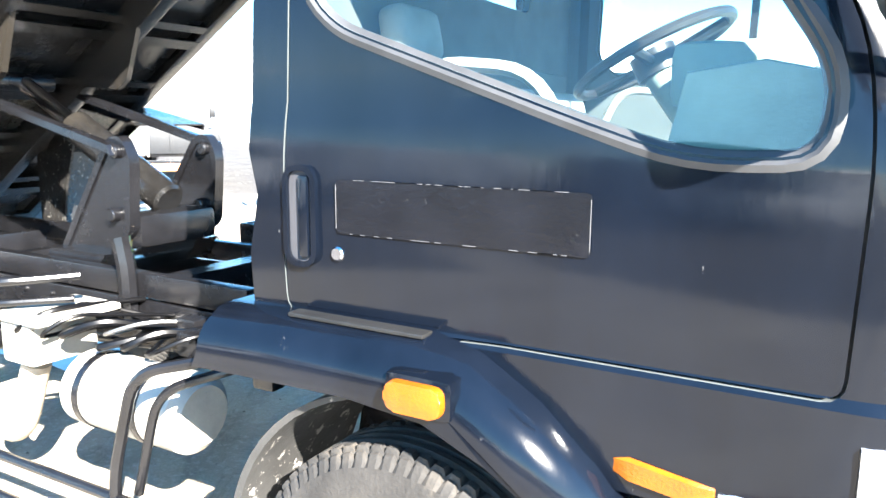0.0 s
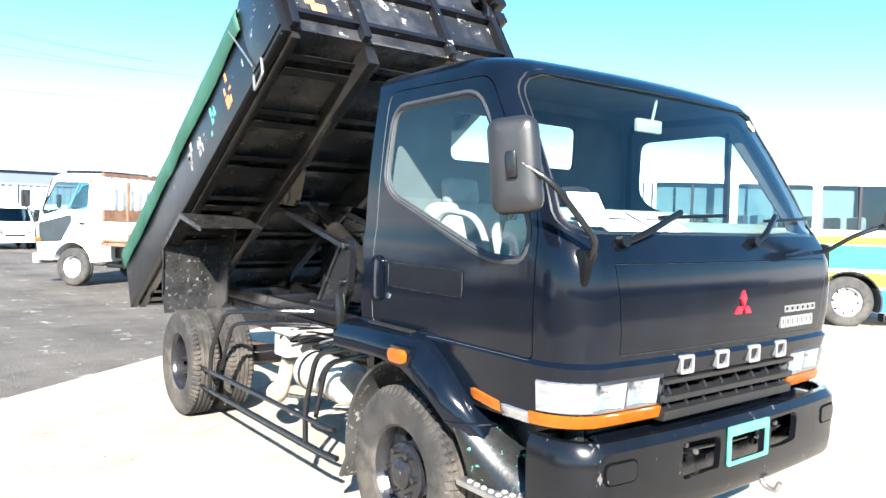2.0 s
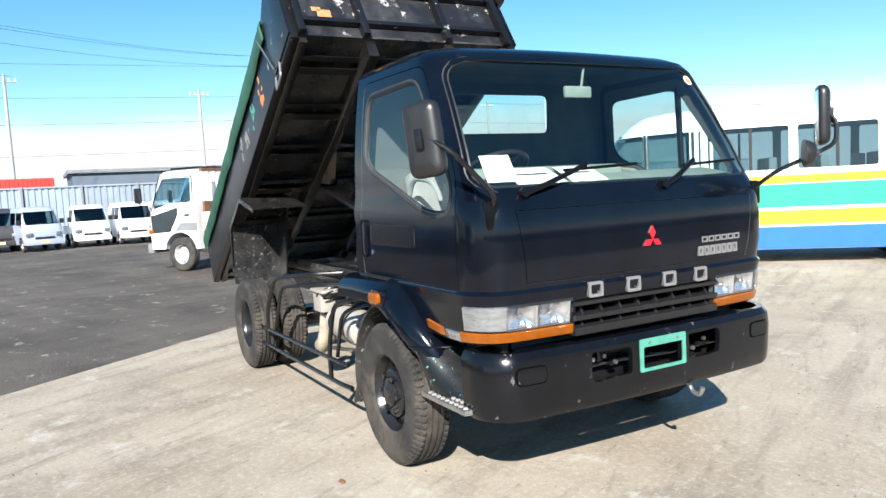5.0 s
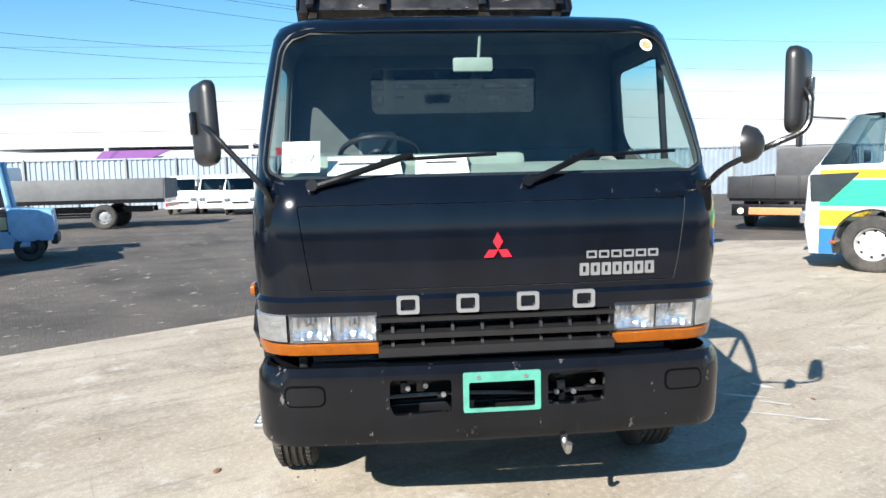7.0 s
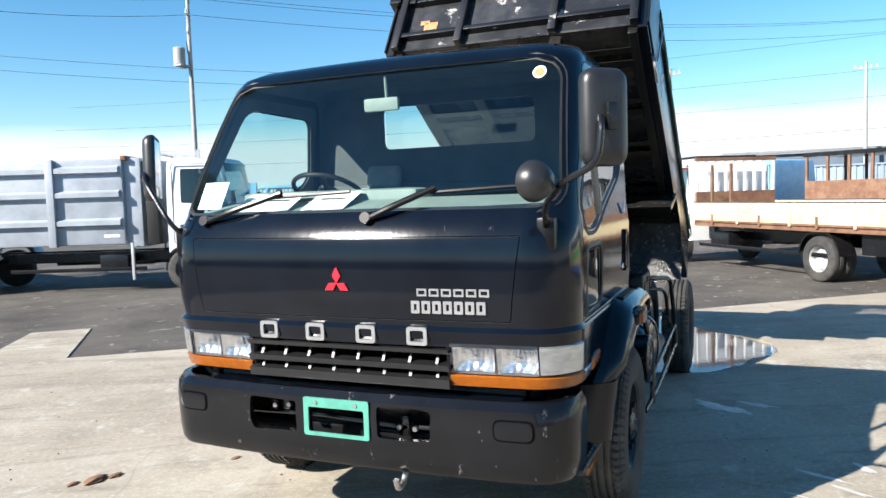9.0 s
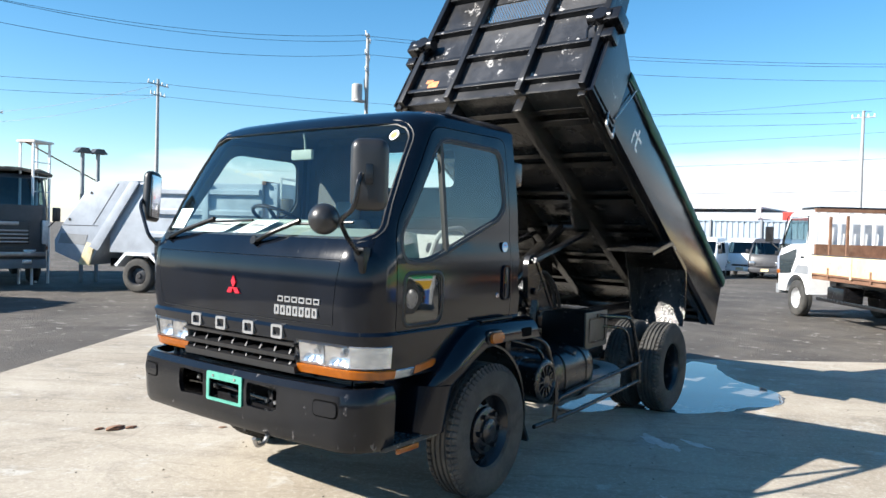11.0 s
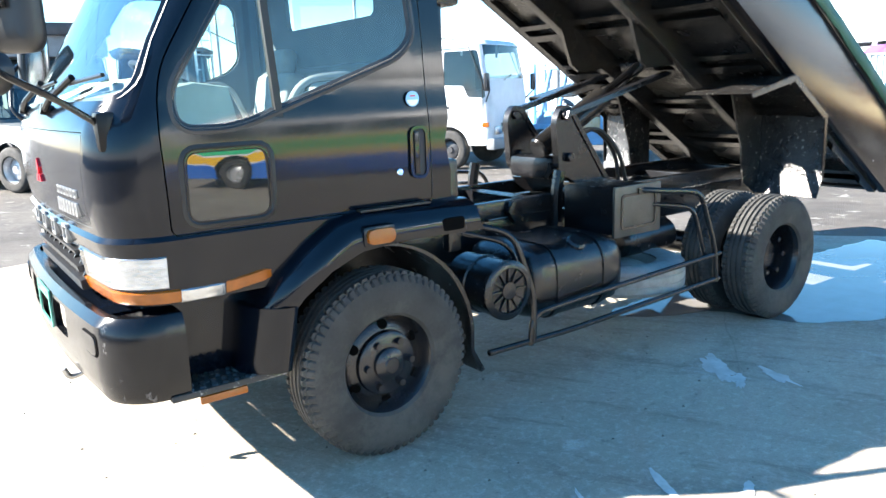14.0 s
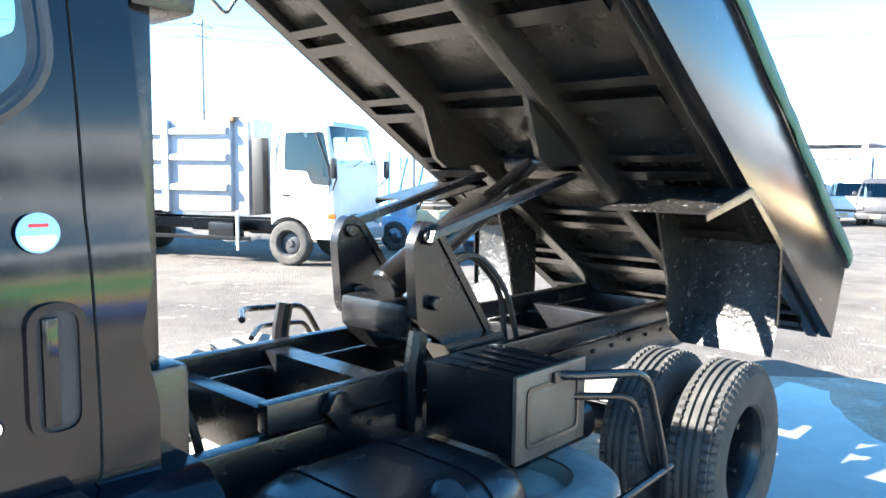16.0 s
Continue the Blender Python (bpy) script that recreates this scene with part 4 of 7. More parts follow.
# ---- wheels ----
def wheel(parent, x, y, r, sgn, rear=False, rubber=RUBBER, material=RIM):
    """A steel wheel with its tyre; the outer face looks to sgn * y."""
    w = 0.11
    rim_r = r * 0.53
    bm = bmesh.new()
    if rear:
        prof = [(0.0, -0.02), (0.1, -0.02), (0.1, -0.05), (0.15, -0.07), (rim_r * 0.78, -0.075), (rim_r * 0.9, -0.07), (rim_r * 0.93, 0.05), (rim_r * 0.98, w - 0.03), (rim_r * 1.05, w - 0.012)]
    else:
        prof = [(0.0, 0.07), (0.12, 0.06), (0.15, 0.045), (rim_r * 0.76, 0.042), (rim_r * 0.87, 0.022), (rim_r * 0.91, 0.034), (rim_r * 0.97, w - 0.035), (rim_r * 1.05, w - 0.012)]
    holes = (3, 4) if rear else ()
    lathe(bm, prof, 48, None, lambda k, i: k in holes and (i % 6) in (0, 1))
    ob = part("wheel", bm, material, parent, "black painted steel wheel" if material == RIM else "", 40)
    ob.matrix_basis = pose(x, y, r) @ Matrix.Diagonal((1, sgn, 1, 1))
    bm = bmesh.new()
    prof = [(rim_r, w - 0.02), (rim_r * 1.06, w - 0.004), (r * 0.66, w + 0.006), (r * 0.78, w + 0.012), (r * 0.9, w + 0.006), (r * 0.965, w - 0.012)]
    tread = []
    for a, b in ((w - 0.02, 0.062), (0.05, 0.026), (0.014, -0.014), (-0.026, -0.05), (-0.062, -w + 0.02)):
        tread += [(r * 0.97, a), (r, a - 0.003), (r, b + 0.003), (r * 0.97, b)]
    k0 = len(prof)
    lathe(bm, prof + tread + [(q, -h) for q, h in prof[::-1]], 256, None, None, lambda k, i: 0.962 if i % 4 == 0 and (k0 - 1 <= k <= k0 + 3 or k0 + 16 <= k <= k0 + 20) else 1.0)
    part("tyre", bm, rubber, ob, "", 30)
    ring, k = (0.13, 0.0) if rear else (0.117, 0.07)
    for i in range(6):
        a = 2 * math.pi * i / 6
        part("wheel_nut", cyl(bmesh.new(), (ring * math.cos(a), k - 0.06, ring * math.sin(a)), (ring * math.cos(a), k + 0.035, ring * math.sin(a)), 0.017, 6), material, ob)
    if not rear:
        for i in range(6):
            a = 2 * math.pi * (i + 0.5) / 6
            c = Vector((rim_r * 0.79 * math.cos(a), 0.04, rim_r * 0.79 * math.sin(a)))
            n = Vector((0.69 * math.cos(a), 0.72, 0.69 * math.sin(a)))
            # black disc on the rim, painting the dark of a hand hole
            part("hand_hole", cyl(bmesh.new(), c - n * 0.01, c + n * 0.004, 0.024, 14), HOLE_SHADE, ob)
        part("hub_cap", lathe(bmesh.new(), [(0.0, 0.118), (0.035, 0.118), (0.04, 0.112), (0.06, 0.108), (0.078, 0.096), (0.082, 0.07)], 36), material, ob)
        part("hub_plate", lathe(bmesh.new(), [(0.07, 0.08), (0.14, 0.076), (0.152, 0.068), (0.157, 0.04)], 40), material, ob)
    bm = cyl(bmesh.new(), (0, -0.09, 0), (0, -0.075, 0), rim_r * 0.95, 28)
    part("brake_drum", bm, CHASSIS, ob)
    return ob


TR = 0.443
WB = 3.26
wheel(truck, 0, -1.02, TR, -1, False, RUBBER_R)
wheel(truck, -0.02, 1.06, TR, 1)
for sgn in (-1, 1):
    rb = RUBBER_R if sgn < 0 else RUBBER
    wheel(truck, -WB, -1.08 if sgn < 0 else 1.13, TR, sgn, True, rb)
    wheel(truck, -WB, sgn * 0.79, TR, -sgn, True, rb)
bm = cyl(bmesh.new(), (-WB, -0.8, TR), (-WB, 0.8, TR), 0.09, 20)
rear_axle = part("rear_axle", bm, CHASSIS, truck)
part("differential", cyl(bmesh.new(), (-WB - 0.2, 0, TR), (-WB + 0.2, 0, TR), 0.19, 20, bev=0.05), CHASSIS, rear_axle)
part("front_axle", cyl(bmesh.new(), (0, -0.85, TR - 0.05), (0, 0.85, TR - 0.05), 0.06, 16), CHASSIS, truck)

# ---- chassis ----
for sgn in (-1, 1):
    bm = box(bmesh.new(), (-5.05, sgn * 0.385 - 0.035, 0.68), (0.6, sgn * 0.385 + 0.035, 0.87), 0.006)
    for i in range(24):
        cyl(bm, (-4.8 + i * 0.2, sgn * 0.41, 0.82), (-4.8 + i * 0.2, sgn * 0.43, 0.82), 0.012, 6)
    part("frame_rail", bm, CHASSIS, truck)
    bm = box(bmesh.new(), (-5.1, sgn * 0.385 - 0.03, 0.88), (-1.15, sgn * 0.385 + 0.03, 0.985), 0.006)
    part("subframe_rail", bm, CHASSIS, truck)
for x in (-1.25, -2.35, -3.0, -3.7, -4.4, -5.0):
    bm = box(bmesh.new(), (x - 0.04, -0.36, 0.72), (x + 0.04, 0.36, 0.93), 0.006)
    part("crossmember", bm, CHASSIS, truck)
part("crossmember", prism(bmesh.new(), [(-1.76, 0.72), (-1.64, 0.72), (-1.64, 0.96), (-1.76, 0.96), (-1.76, 0.95), (-1.65, 0.95), (-1.65, 0.73), (-1.76, 0.73)], "y", -0.355, 0.355), CHASSIS, truck)
part("rail_bracket", prism(bmesh.new(), [(-1.45, 0.98), (-1.4, 0.98), (-1.36, 0.92), (-1.42, 0.84), (-1.48, 0.92)], "y", 0.42, 0.47, 0.005), CHASSIS, truck)
bm = box(bmesh.new(), (-0.55, -0.36, 0.5), (0.7, 0.36, 0.88), 0.05)
cyl(bm, (-0.5, 0, 0.6), (-1.3, 0, 0.56), 0.16, 20, 0.1)
cyl(bm, (-1.3, 0, 0.56), (-3.1, 0, 0.45), 0.045, 14)
# low sump box added to block sun that would pass under the truck
box(bm, (-0.5, -0.3, 0.36), (0.3, 0.3, 0.52), 0.06)
part("engine_and_shaft", bm, CHASSIS, truck)
# plate added to keep sun from passing through the bumper openings
part("radiator_shroud", box(bmesh.new(), (0.93, -0.84, 0.5), (0.97, 0.84, 0.9), 0.01), CHASSIS, truck)

# screws in the plate frame
for y in (-0.105, 0.105):
    part("plate_screw", cyl(bmesh.new(), (1.219, y, 0.812), (1.2255, y, 0.812), 0.009, 10), STEEL, truck)

# ---- door furniture ----
for d, sgn, hx in zip(doors, (-1, 1), (-0.285, -0.27)):
    ring = rounded(rect(hx - 0.05, hx + 0.05, 1.285, 1.53), 0.05, 6)
    bm = boolean(prism(bmesh.new(), ring, "y", sgn * 1.075, sgn * 1.102), [prism(bmesh.new(), grow(ring, -0.014), "y", -3, 3)])
    handle = part("door_handle", bm, PAINT, d)
    # flat black plate that paints the shade of the handle's hollow
    part("handle_recess", prism(bmesh.new(), grow(ring, -0.012), "y", sgn * 1.07, sgn * 1.0925), INK_AND_RECESS, handle)
    part("handle_grip", box(bmesh.new(), (hx - 0.002, sgn * 1.09, 1.31), (hx + 0.026, sgn * 1.103, 1.505), 0.005), PAINT, handle, "glossy black handle grip")
    part("door_lock", cyl(bmesh.new(), (hx + 0.105, sgn * 1.08, 1.325), (hx + 0.105, sgn * 1.096, 1.325), 0.018, 18, bev=0.004), CHROME, d)
PLAQUE = rounded(rect(-0.18, 0.43, 1.375, 1.5), 0.012)
bm = prism(bmesh.new(), PLAQUE, "y", -1.092, -1.0935)
vinyl = part("vinyl_panel", bm, mat("faded_black_vinyl", (0.0035, 0.004, 0.006), 0.22, 0, 0.5, 9, 80, 0.1, spots=0.22, spot_color=(0.06, 0.06, 0.06), spec=0.4), doors[0], "faded black vinyl panel with peeling edges")
rnd = random.Random(4)
PEEL = mat("frayed_vinyl_edge", (0.08, 0.08, 0.083), 0.6, 0, 0.3, 20, 90, 0.1)
for x in (-0.18, 0.429):
    part("peeling_edge", box(bmesh.new(), (x - 0.0008, -1.0945, 1.387), (x + 0.0008, -1.0935, 1.488)), PEEL, vinyl)
for i in range(34):
    x = rnd.uniform(-0.165, 0.365)
    z = 1.5 if i % 3 else 1.376
    part("peeling_edge", box(bmesh.new(), (x, -1.0945, z - 0.0008), (x + rnd.uniform(0.01, 0.06), -1.0935, z + 0.0004)), PEEL, vinyl)
bm = cyl(bmesh.new(), (-0.25, 1.086, 1.652), (-0.25, 1.0905, 1.652), 0.035, 32)
st = part("round_sticker", bm, mat("pale_blue_print", (0.25, 0.5, 0.75), 0.5, 0, 0.1, 20, 60, 0.0), doors[1], "round white and blue sticker")
part("sticker_band", prism(bmesh.new(), rounded([(-0.281, 1.648), (-0.219, 1.648), (-0.225, 1.632), (-0.238, 1.621), (-0.262, 1.621), (-0.275, 1.632)], 0.006), "y", 1.0905, 1.0915), PAPER, st)
part("sticker_band", prism(bmesh.new(), rounded(rect(-0.266, -0.234, 1.662, 1.668), 0.002), "y", 1.0905, 1.0912), RED, st)

# ---- mirrors ----
def mirror_shell(w, h):
    """A housing with round corners and a domed back."""
    bm = bmesh.new()
    o = rounded(rect(-w / 2, w / 2, -h / 2, h / 2), 0.06, 6)
    rings = []
    for x, k in ((-0.02, -0.008), (-0.012, 0.0), (0.012, 0.0), (0.03, -0.01), (0.04, -0.024), (0.046, -0.045), (0.048, -0.07)):
        rings.append([bm.verts.new((x, y, z)) for y, z in grow(o, k)] if k > -0.06 else [bm.verts.new((x, y * 0.3, z * 0.6)) for y, z in o])
    for a, b in zip(rings, rings[1:]):
        for i in range(len(a)):
            j = (i + 1) % len(a)
            bm.faces.new((a[i], a[j], b[j], b[i]))
    bm.faces.new(rings[0])
    bm.faces.new(rings[-1])
    bmesh.ops.recalc_face_normals(bm, faces=bm.faces)
    return bm


def mirror(name, centre, size, arm, turn, lean):
    w, h = size
    c = Vector(centre)
    bm = mirror_shell(w, h)
    ob = part(name, bm, PLASTIC, truck, "black plastic wing mirror on a bent steel arm", 50)
    ob.matrix_basis = Matrix.Translation(c) @ Matrix.Rotation(radians(turn), 4, "Z") @ Matrix.Rotation(radians(lean), 4, "X")
    part("mirror_glass", box(bmesh.new(), (-0.024, -w / 2 + 0.022, -h / 2 + 0.03), (-0.0195, w / 2 - 0.022, h / 2 - 0.03), 0.001), CHROME, ob, "mirror glass")
    bm = tube(bmesh.new(), arm, 0.013, 10, 0.06)
    part("mirror_arm", bm, CHASSIS, truck)
    b = Vector(arm[0])
    part("arm_base", box(bmesh.new(), b - Vector((0.05, 0.042, 0.1)), b + Vector((0.022, 0.042, 0.05)), 0.02), WIPER_BLACK, truck, "black mirror foot")
    part("mirror_stud", box(bmesh.new(), (0.038, -0.02, -h / 2 + 0.06), (0.047, 0.02, -h / 2 + 0.1), 0.001), TRIM, ob)
    part("mirror_clamp", box(bmesh.new(), (0.045, -0.02, -0.05), (0.07, 0.02, 0.05), 0.008), CHASSIS, ob)
    return ob


mirror("wing_mirror", (0.94, -1.265, 1.945), (0.2, 0.37), [(1.06, -0.97, 1.58), (1.13, -1.0, 1.66), (1.08, -1.2, 1.88), (0.99, -1.275, 1.95)], -57, 6)
mirror("wing_mirror", (1.32, 1.26, 2.02), (0.19, 0.36), [(1.06, 0.97, 1.6), (1.2, 1.0, 1.7), (1.38, 1.12, 1.79), (1.42, 1.26, 1.85), (1.41, 1.27, 1.98), (1.38, 1.262, 2.02)], 42, 0)
bm = lathe(bmesh.new(), [(0.0, 0.05), (0.04, 0.045), (0.075, 0.02), (0.092, -0.02), (0.095, -0.035), (0.0, -0.037)], 28)
rm = part("convex_mirror", bm, PLASTIC, truck, "small round black mirror")
rm.matrix_basis = pose(1.4, 1.03, 1.795, 0, 0, -42) @ Matrix.Scale(0.85, 4)

# ---- wipers ----
for py, ty, b0, b1 in ((-0.8, -0.36, -0.5, 0.02), (0.144, 0.46, 0.36, 0.86)):
    a = Vector((CAB.front(py, 1.655) + 0.02, py, 1.655))
    t = Vector((CAB.front(ty, 1.79) + 0.035, ty, 1.79))
    bm = tube(bmesh.new(), [a, a + (t - a) * 0.35 + Vector((0.02, 0, 0.0)), t], 0.015, 8, 0.05)
    w = part("wiper", bm, WIPER_BLACK, truck)
    part("wiper_pivot", cyl(bmesh.new(), a - Vector((0.03, 0, 0.0)), a + Vector((0.015, 0, 0.01)), 0.026, 14), WIPER_BLACK, w)
    pts = [Vector((CAB.front(y, 1.765 + 0.02 * k) + 0.016, y, 1.765 + 0.02 * k)) for k, y in [(i / 8, b0 + (b1 - b0) * i / 8) for i in range(9)]]
    part("wiper_blade", tube(bmesh.new(), pts, 0.009, 6, 0), WIPER_BLACK, w)

# ---- cab inside ----
bm = prism(bmesh.new(), [(0.5, 1.1), (0.98, 1.1), (1.0, 1.62), (0.97, 1.69), (0.7, 1.75), (0.56, 1.73), (0.5, 1.45)], "y", -0.97, 0.97, 0.02)
box(bm, (0.5, -0.85, 1.66), (0.72, 0.22, 1.8), 0.035)
part("dashboard", bm, DASH, truck, "grey-green plastic dashboard")
for y, w in ((-0.5, 0.25), (0.42, 0.4)):
    bm = box(bmesh.new(), (-0.28, y - w, 1.2), (0.25, y + w, 1.42), 0.06)
    seat = part("seat", bm, SEAT, truck, "pale grey cloth seat")
    bm = box(bmesh.new(), (-0.07, -w, 0.0), (0.07, w, 0.43 if y < 0 else 0.36), 0.06, Matrix.Translation((-0.24, y, 1.4)) @ Matrix.Rotation(radians(-12), 4, "Y"), 3)
    part("backrest", bm, SEAT, seat)
    if y < 0:
        bm = box(bmesh.new(), (-0.05, -0.12, 0.42), (0.05, 0.12, 0.58), 0.045, Matrix.Translation((-0.24, y, 1.4)) @ Matrix.Rotation(radians(-12), 4, "Y"), 3)
        part("headrest", bm, SEAT, seat)
part("rear_bunk", box(bmesh.new(), (-0.44, -0.95, 1.3), (-0.38, 0.95, 1.85), 0.03), LINER, truck)
SW = Matrix.Translation((0.38, -0.5, 1.8)) @ Matrix.Rotation(radians(-28), 4, "Y")
bm = bmesh.new()
ring = [[bm.verts.new(SW @ Vector(((0.205 + 0.014 * math.cos(b)) * math.cos(a), (0.205 + 0.014 * math.cos(b)) * math.sin(a), 0.014 * math.sin(b)))) for b in [2 * math.pi * j / 8 for j in range(8)]] for a in [2 * math.pi * i / 40 for i in range(40)]]
for i in range(40):
    for j in range(8):
        bm.faces.new((ring[i][j], ring[(i + 1) % 40][j], ring[(i + 1) % 40][(j + 1) % 8], ring[i][(j + 1) % 8]))
wheel_ob = part("steering_wheel", bm, PLASTIC, truck, "dark steering wheel")
bm = bmesh.new()
for a in (20, 160, 270):
    tube(bm, [SW @ Vector((0, 0, -0.02)), SW @ Vector((0.2 * math.cos(radians(a)), 0.2 * math.sin(radians(a)), 0))], 0.014, 8, 0)
part("wheel_spokes", bm, PLASTIC, wheel_ob)
part("wheel_hub", cyl(bmesh.new(), SW @ Vector((0, 0, -0.05)), SW @ Vector((0, 0, 0.01)), 0.06, 20), PLASTIC, wheel_ob)
part("steering_column", cyl(bmesh.new(), SW @ Vector((0, 0, -0.05)), SW @ Vector((0.05, 0, -0.4)), 0.045, 14), DASH, truck)
bm = box(bmesh.new(), (-0.015, -0.1, -0.035), (0.015, 0.1, 0.035), 0.012, pose(0.6, -0.02, 2.24))
rv = part("rear_view_mirror", bm, DASH, truck)
part("mirror_stalk", tube(bmesh.new(), [(0.6, 0.01, 2.27), (0.62, 0.015, 2.38)], 0.008, 8, 0), DASH, rv)
for y in (-0.82, 0.86):
    bm = tube(bmesh.new(), [(0.3, y * 0.97, 1.5), (0.2, y, 1.75), (-0.1, y, 1.78), (-0.2, y, 1.55)], 0.018, 8, 0.1)
    part("grab_rail", bm, SEAT, truck)

# papers behind the windscreen
def sheet(y0, y1, z0, z1, inset):
    bm = bmesh.new()
    f = [[bm.verts.new((CAB.front(y, z) - inset, y, z)) for y in (y0, (y0 + y1) / 2, y1)] for z in (z0, z1)]
    for i in range(2):
        bm.faces.new((f[0][i], f[0][i + 1], f[1][i + 1], f[1][i]))
    return bm


card = new("price_card", to_mesh("price_card", sheet(-0.94, -0.77, 1.72, 1.86, 0.03), PAPER))
tagged(card, "white paper card with a number, standing behind the windscreen", "paper card")
cu = bpy.data.curves.new("card_number", "FONT")
cu.body, cu.size, cu.align_x, cu.align_y, cu.extrude = "5037", 0.062, "CENTER", "CENTER", 0.0006
num = new("card_number", cu)
num.data.materials.append(mat("grey_print", (0.2, 0.21, 0.22), 0.8, 0, 0.1, 20, 60, 0))
p0, p1 = Vector((CAB.front(-0.94, 1.79), -0.94, 1.79)), Vector((CAB.front(-0.77, 1.79), -0.77, 1.79))
xx = (p1 - p0).normalized()
up = (Vector((CAB.front(-0.855, 1.86), -0.855, 1.86)) - Vector((CAB.front(-0.855, 1.72), -0.855, 1.72))).normalized()
zz = xx.cross(up).normalized()
num.matrix_basis = Matrix.Translation((p0 + p1) / 2 + zz * -0.022) @ Matrix((xx, zz.cross(xx), zz)).transposed().to_4x4()
num.parent = card
for y0, y1, x0, x1, t in ((-0.74, -0.4, 0.74, 0.9, 2), (-0.34, -0.09, 0.74, 0.9, -3)):
    lift = pose(0.94, 0, 1.7, 0, 24, t) @ pose(-x1, 0, -1.672)
    bm = box(bmesh.new(), (x0 - 0.06, y0, 1.672), (x1, y1, 1.674), 0, lift)
    sh = part("paper_sheet", bm, PAPER, None)
    tagged(sh, "loose white sheet of paper lying on the dashboard", "paper", "papers on the dashboard")
    part("print_bar", box(bmesh.new(), (x0 + 0.02, y0 + 0.05, 1.6742), (x0 + 0.04, y1 - 0.05, 1.6748), 0, lift), INK_AND_RECESS, sh)
bm = bmesh.new()
ns = 20
bm.faces.new([bm.verts.new((CAB.front(0.85 + 0.032 * math.cos(a), 2.32 + 0.032 * math.sin(a)) - 0.006, 0.85 + 0.032 * math.cos(a), 2.32 + 0.032 * math.sin(a))) for a in [2 * math.pi * i / ns for i in range(ns)]])
sk = part("windscreen_sticker", bm, PAPER, truck, "round white and orange inspection sticker")
bm = bmesh.new()
bm.faces.new([bm.verts.new((CAB.front(0.85 + 0.022 * math.cos(a), 2.32 + 0.022 * math.sin(a)) - 0.003, 0.85 + 0.022 * math.cos(a), 2.32 + 0.022 * math.sin(a))) for a in [2 * math.pi * i / ns for i in range(ns)]])
part("sticker_disc", bm, ORANGE_RUST, sk)

# ---- fittings on the left of the chassis ----
bm = lathe(bmesh.new(), [(0.0, 0.0), (0.13, 0.0), (0.15, 0.02), (0.15, 0.15), (0.158, 0.155), (0.158, 0.18), (0.15, 0.185), (0.15, 0.34), (0.158, 0.345), (0.158, 0.365), (0.145, 0.375), (0.12, 0.378), (0.115, 0.365), (0.05, 0.36), (0.045, 0.375), (0.0, 0.378)], 36)
ac = part("air_cleaner", bm, CHASSIS, truck, "round black air cleaner canister")
ac.matrix_basis = pose(-0.745, 0.8, 0.665)
for i in range(12):
    a = 2 * math.pi * i / 12
    part("cap_rib", box(bmesh.new(), (0.05, 0.36, -0.006), (0.115, 0.374, 0.006), 0.002, Matrix.Rotation(a, 4, "Y")), CHASSIS, ac)
bm = box(bmesh.new(), (-1.75, 0.48, 0.4), (-0.95, 1.13, 0.825), 0.19, None, 8)
tank = part("fuel_tank", bm, CHASSIS, truck, "black rounded fuel tank with straps", 50)
for x in (-1.15, -1.52):
    hoop = boolean(box(bmesh.new(), (-1.756, 0.474, 0.394), (-0.944, 1.136, 0.831), 0.19, None, 8), [box(bmesh.new(), (x - 0.02, 0.4, 0.4), (x + 0.02, 1.2, 0.95))], "INTERSECT")
    part("tank_strap", hoop, CHASSIS, tank)
part("filler_neck", cyl(bmesh.new(), (-1.36, 0.98, 0.7), (-1.36, 1.035, 0.785), 0.075, 24, 0.06), CHASSIS, tank)
part("filler_cap", cyl(bmesh.new(), (-1.36, 1.03, 0.78), (-1.36, 1.058, 0.825), 0.058, 24, bev=0.012), CHASSIS, tank)
bm = box(bmesh.new(), (-2.16, 0.56, 0.78), (-1.76, 0.98, 1.06), 0.008)
DUSTY = mat("dusty_black_paint", (0.05, 0.044, 0.036), 0.4, 0, 0.6, 5, 60, 0.1, second=(0.11, 0.096, 0.075))
tb = part("toolbox", bm, CHASSIS, truck, "black steel toolbox with a plain lid")
part("toolbox_lid", box(bmesh.new(), (-2.18, 0.98, 0.765), (-1.745, 1.0, 1.08), 0.008), DUSTY, tb)
part("lid_panel", boolean(prism(bmesh.new(), rounded(rect(-2.13, -1.8, 0.81, 1.03), 0.03), "y", 0.998, 1.006), [prism(bmesh.new(), rounded(rect(-2.115, -1.815, 0.825, 1.015), 0.025), "y", 0.9, 1.1)]), CHASSIS, tb)
part("lid_latch", box(bmesh.new(), (-1.99, 1.0, 1.02), (-1.95, 1.015, 1.06), 0.004), CHASSIS, tb)
for i in range(5):
    part("lid_rib", box(bmesh.new(), (-2.12 + i * 0.08, 0.58, 1.06), (-2.09 + i * 0.08, 0.96, 1.066), 0.002), CHASSIS, tb)
part("air_tank", cyl(bmesh.new(), (-2.75, 0.62, 0.62), (-2.2, 0.62, 0.62), 0.11, 24, bev=0.03), CHASSIS, truck)
spare = part("spare_wheel", lathe(bmesh.new(), [(0.0, 0.06), (0.12, 0.06), (0.2, 0.02), (0.22, 0.08)], 36), GREY_TANK, truck, "spare wheel lying flat under the chassis")
spare.matrix_basis = pose(-2.18, 0.7, 0.44, 90, 0, 0)
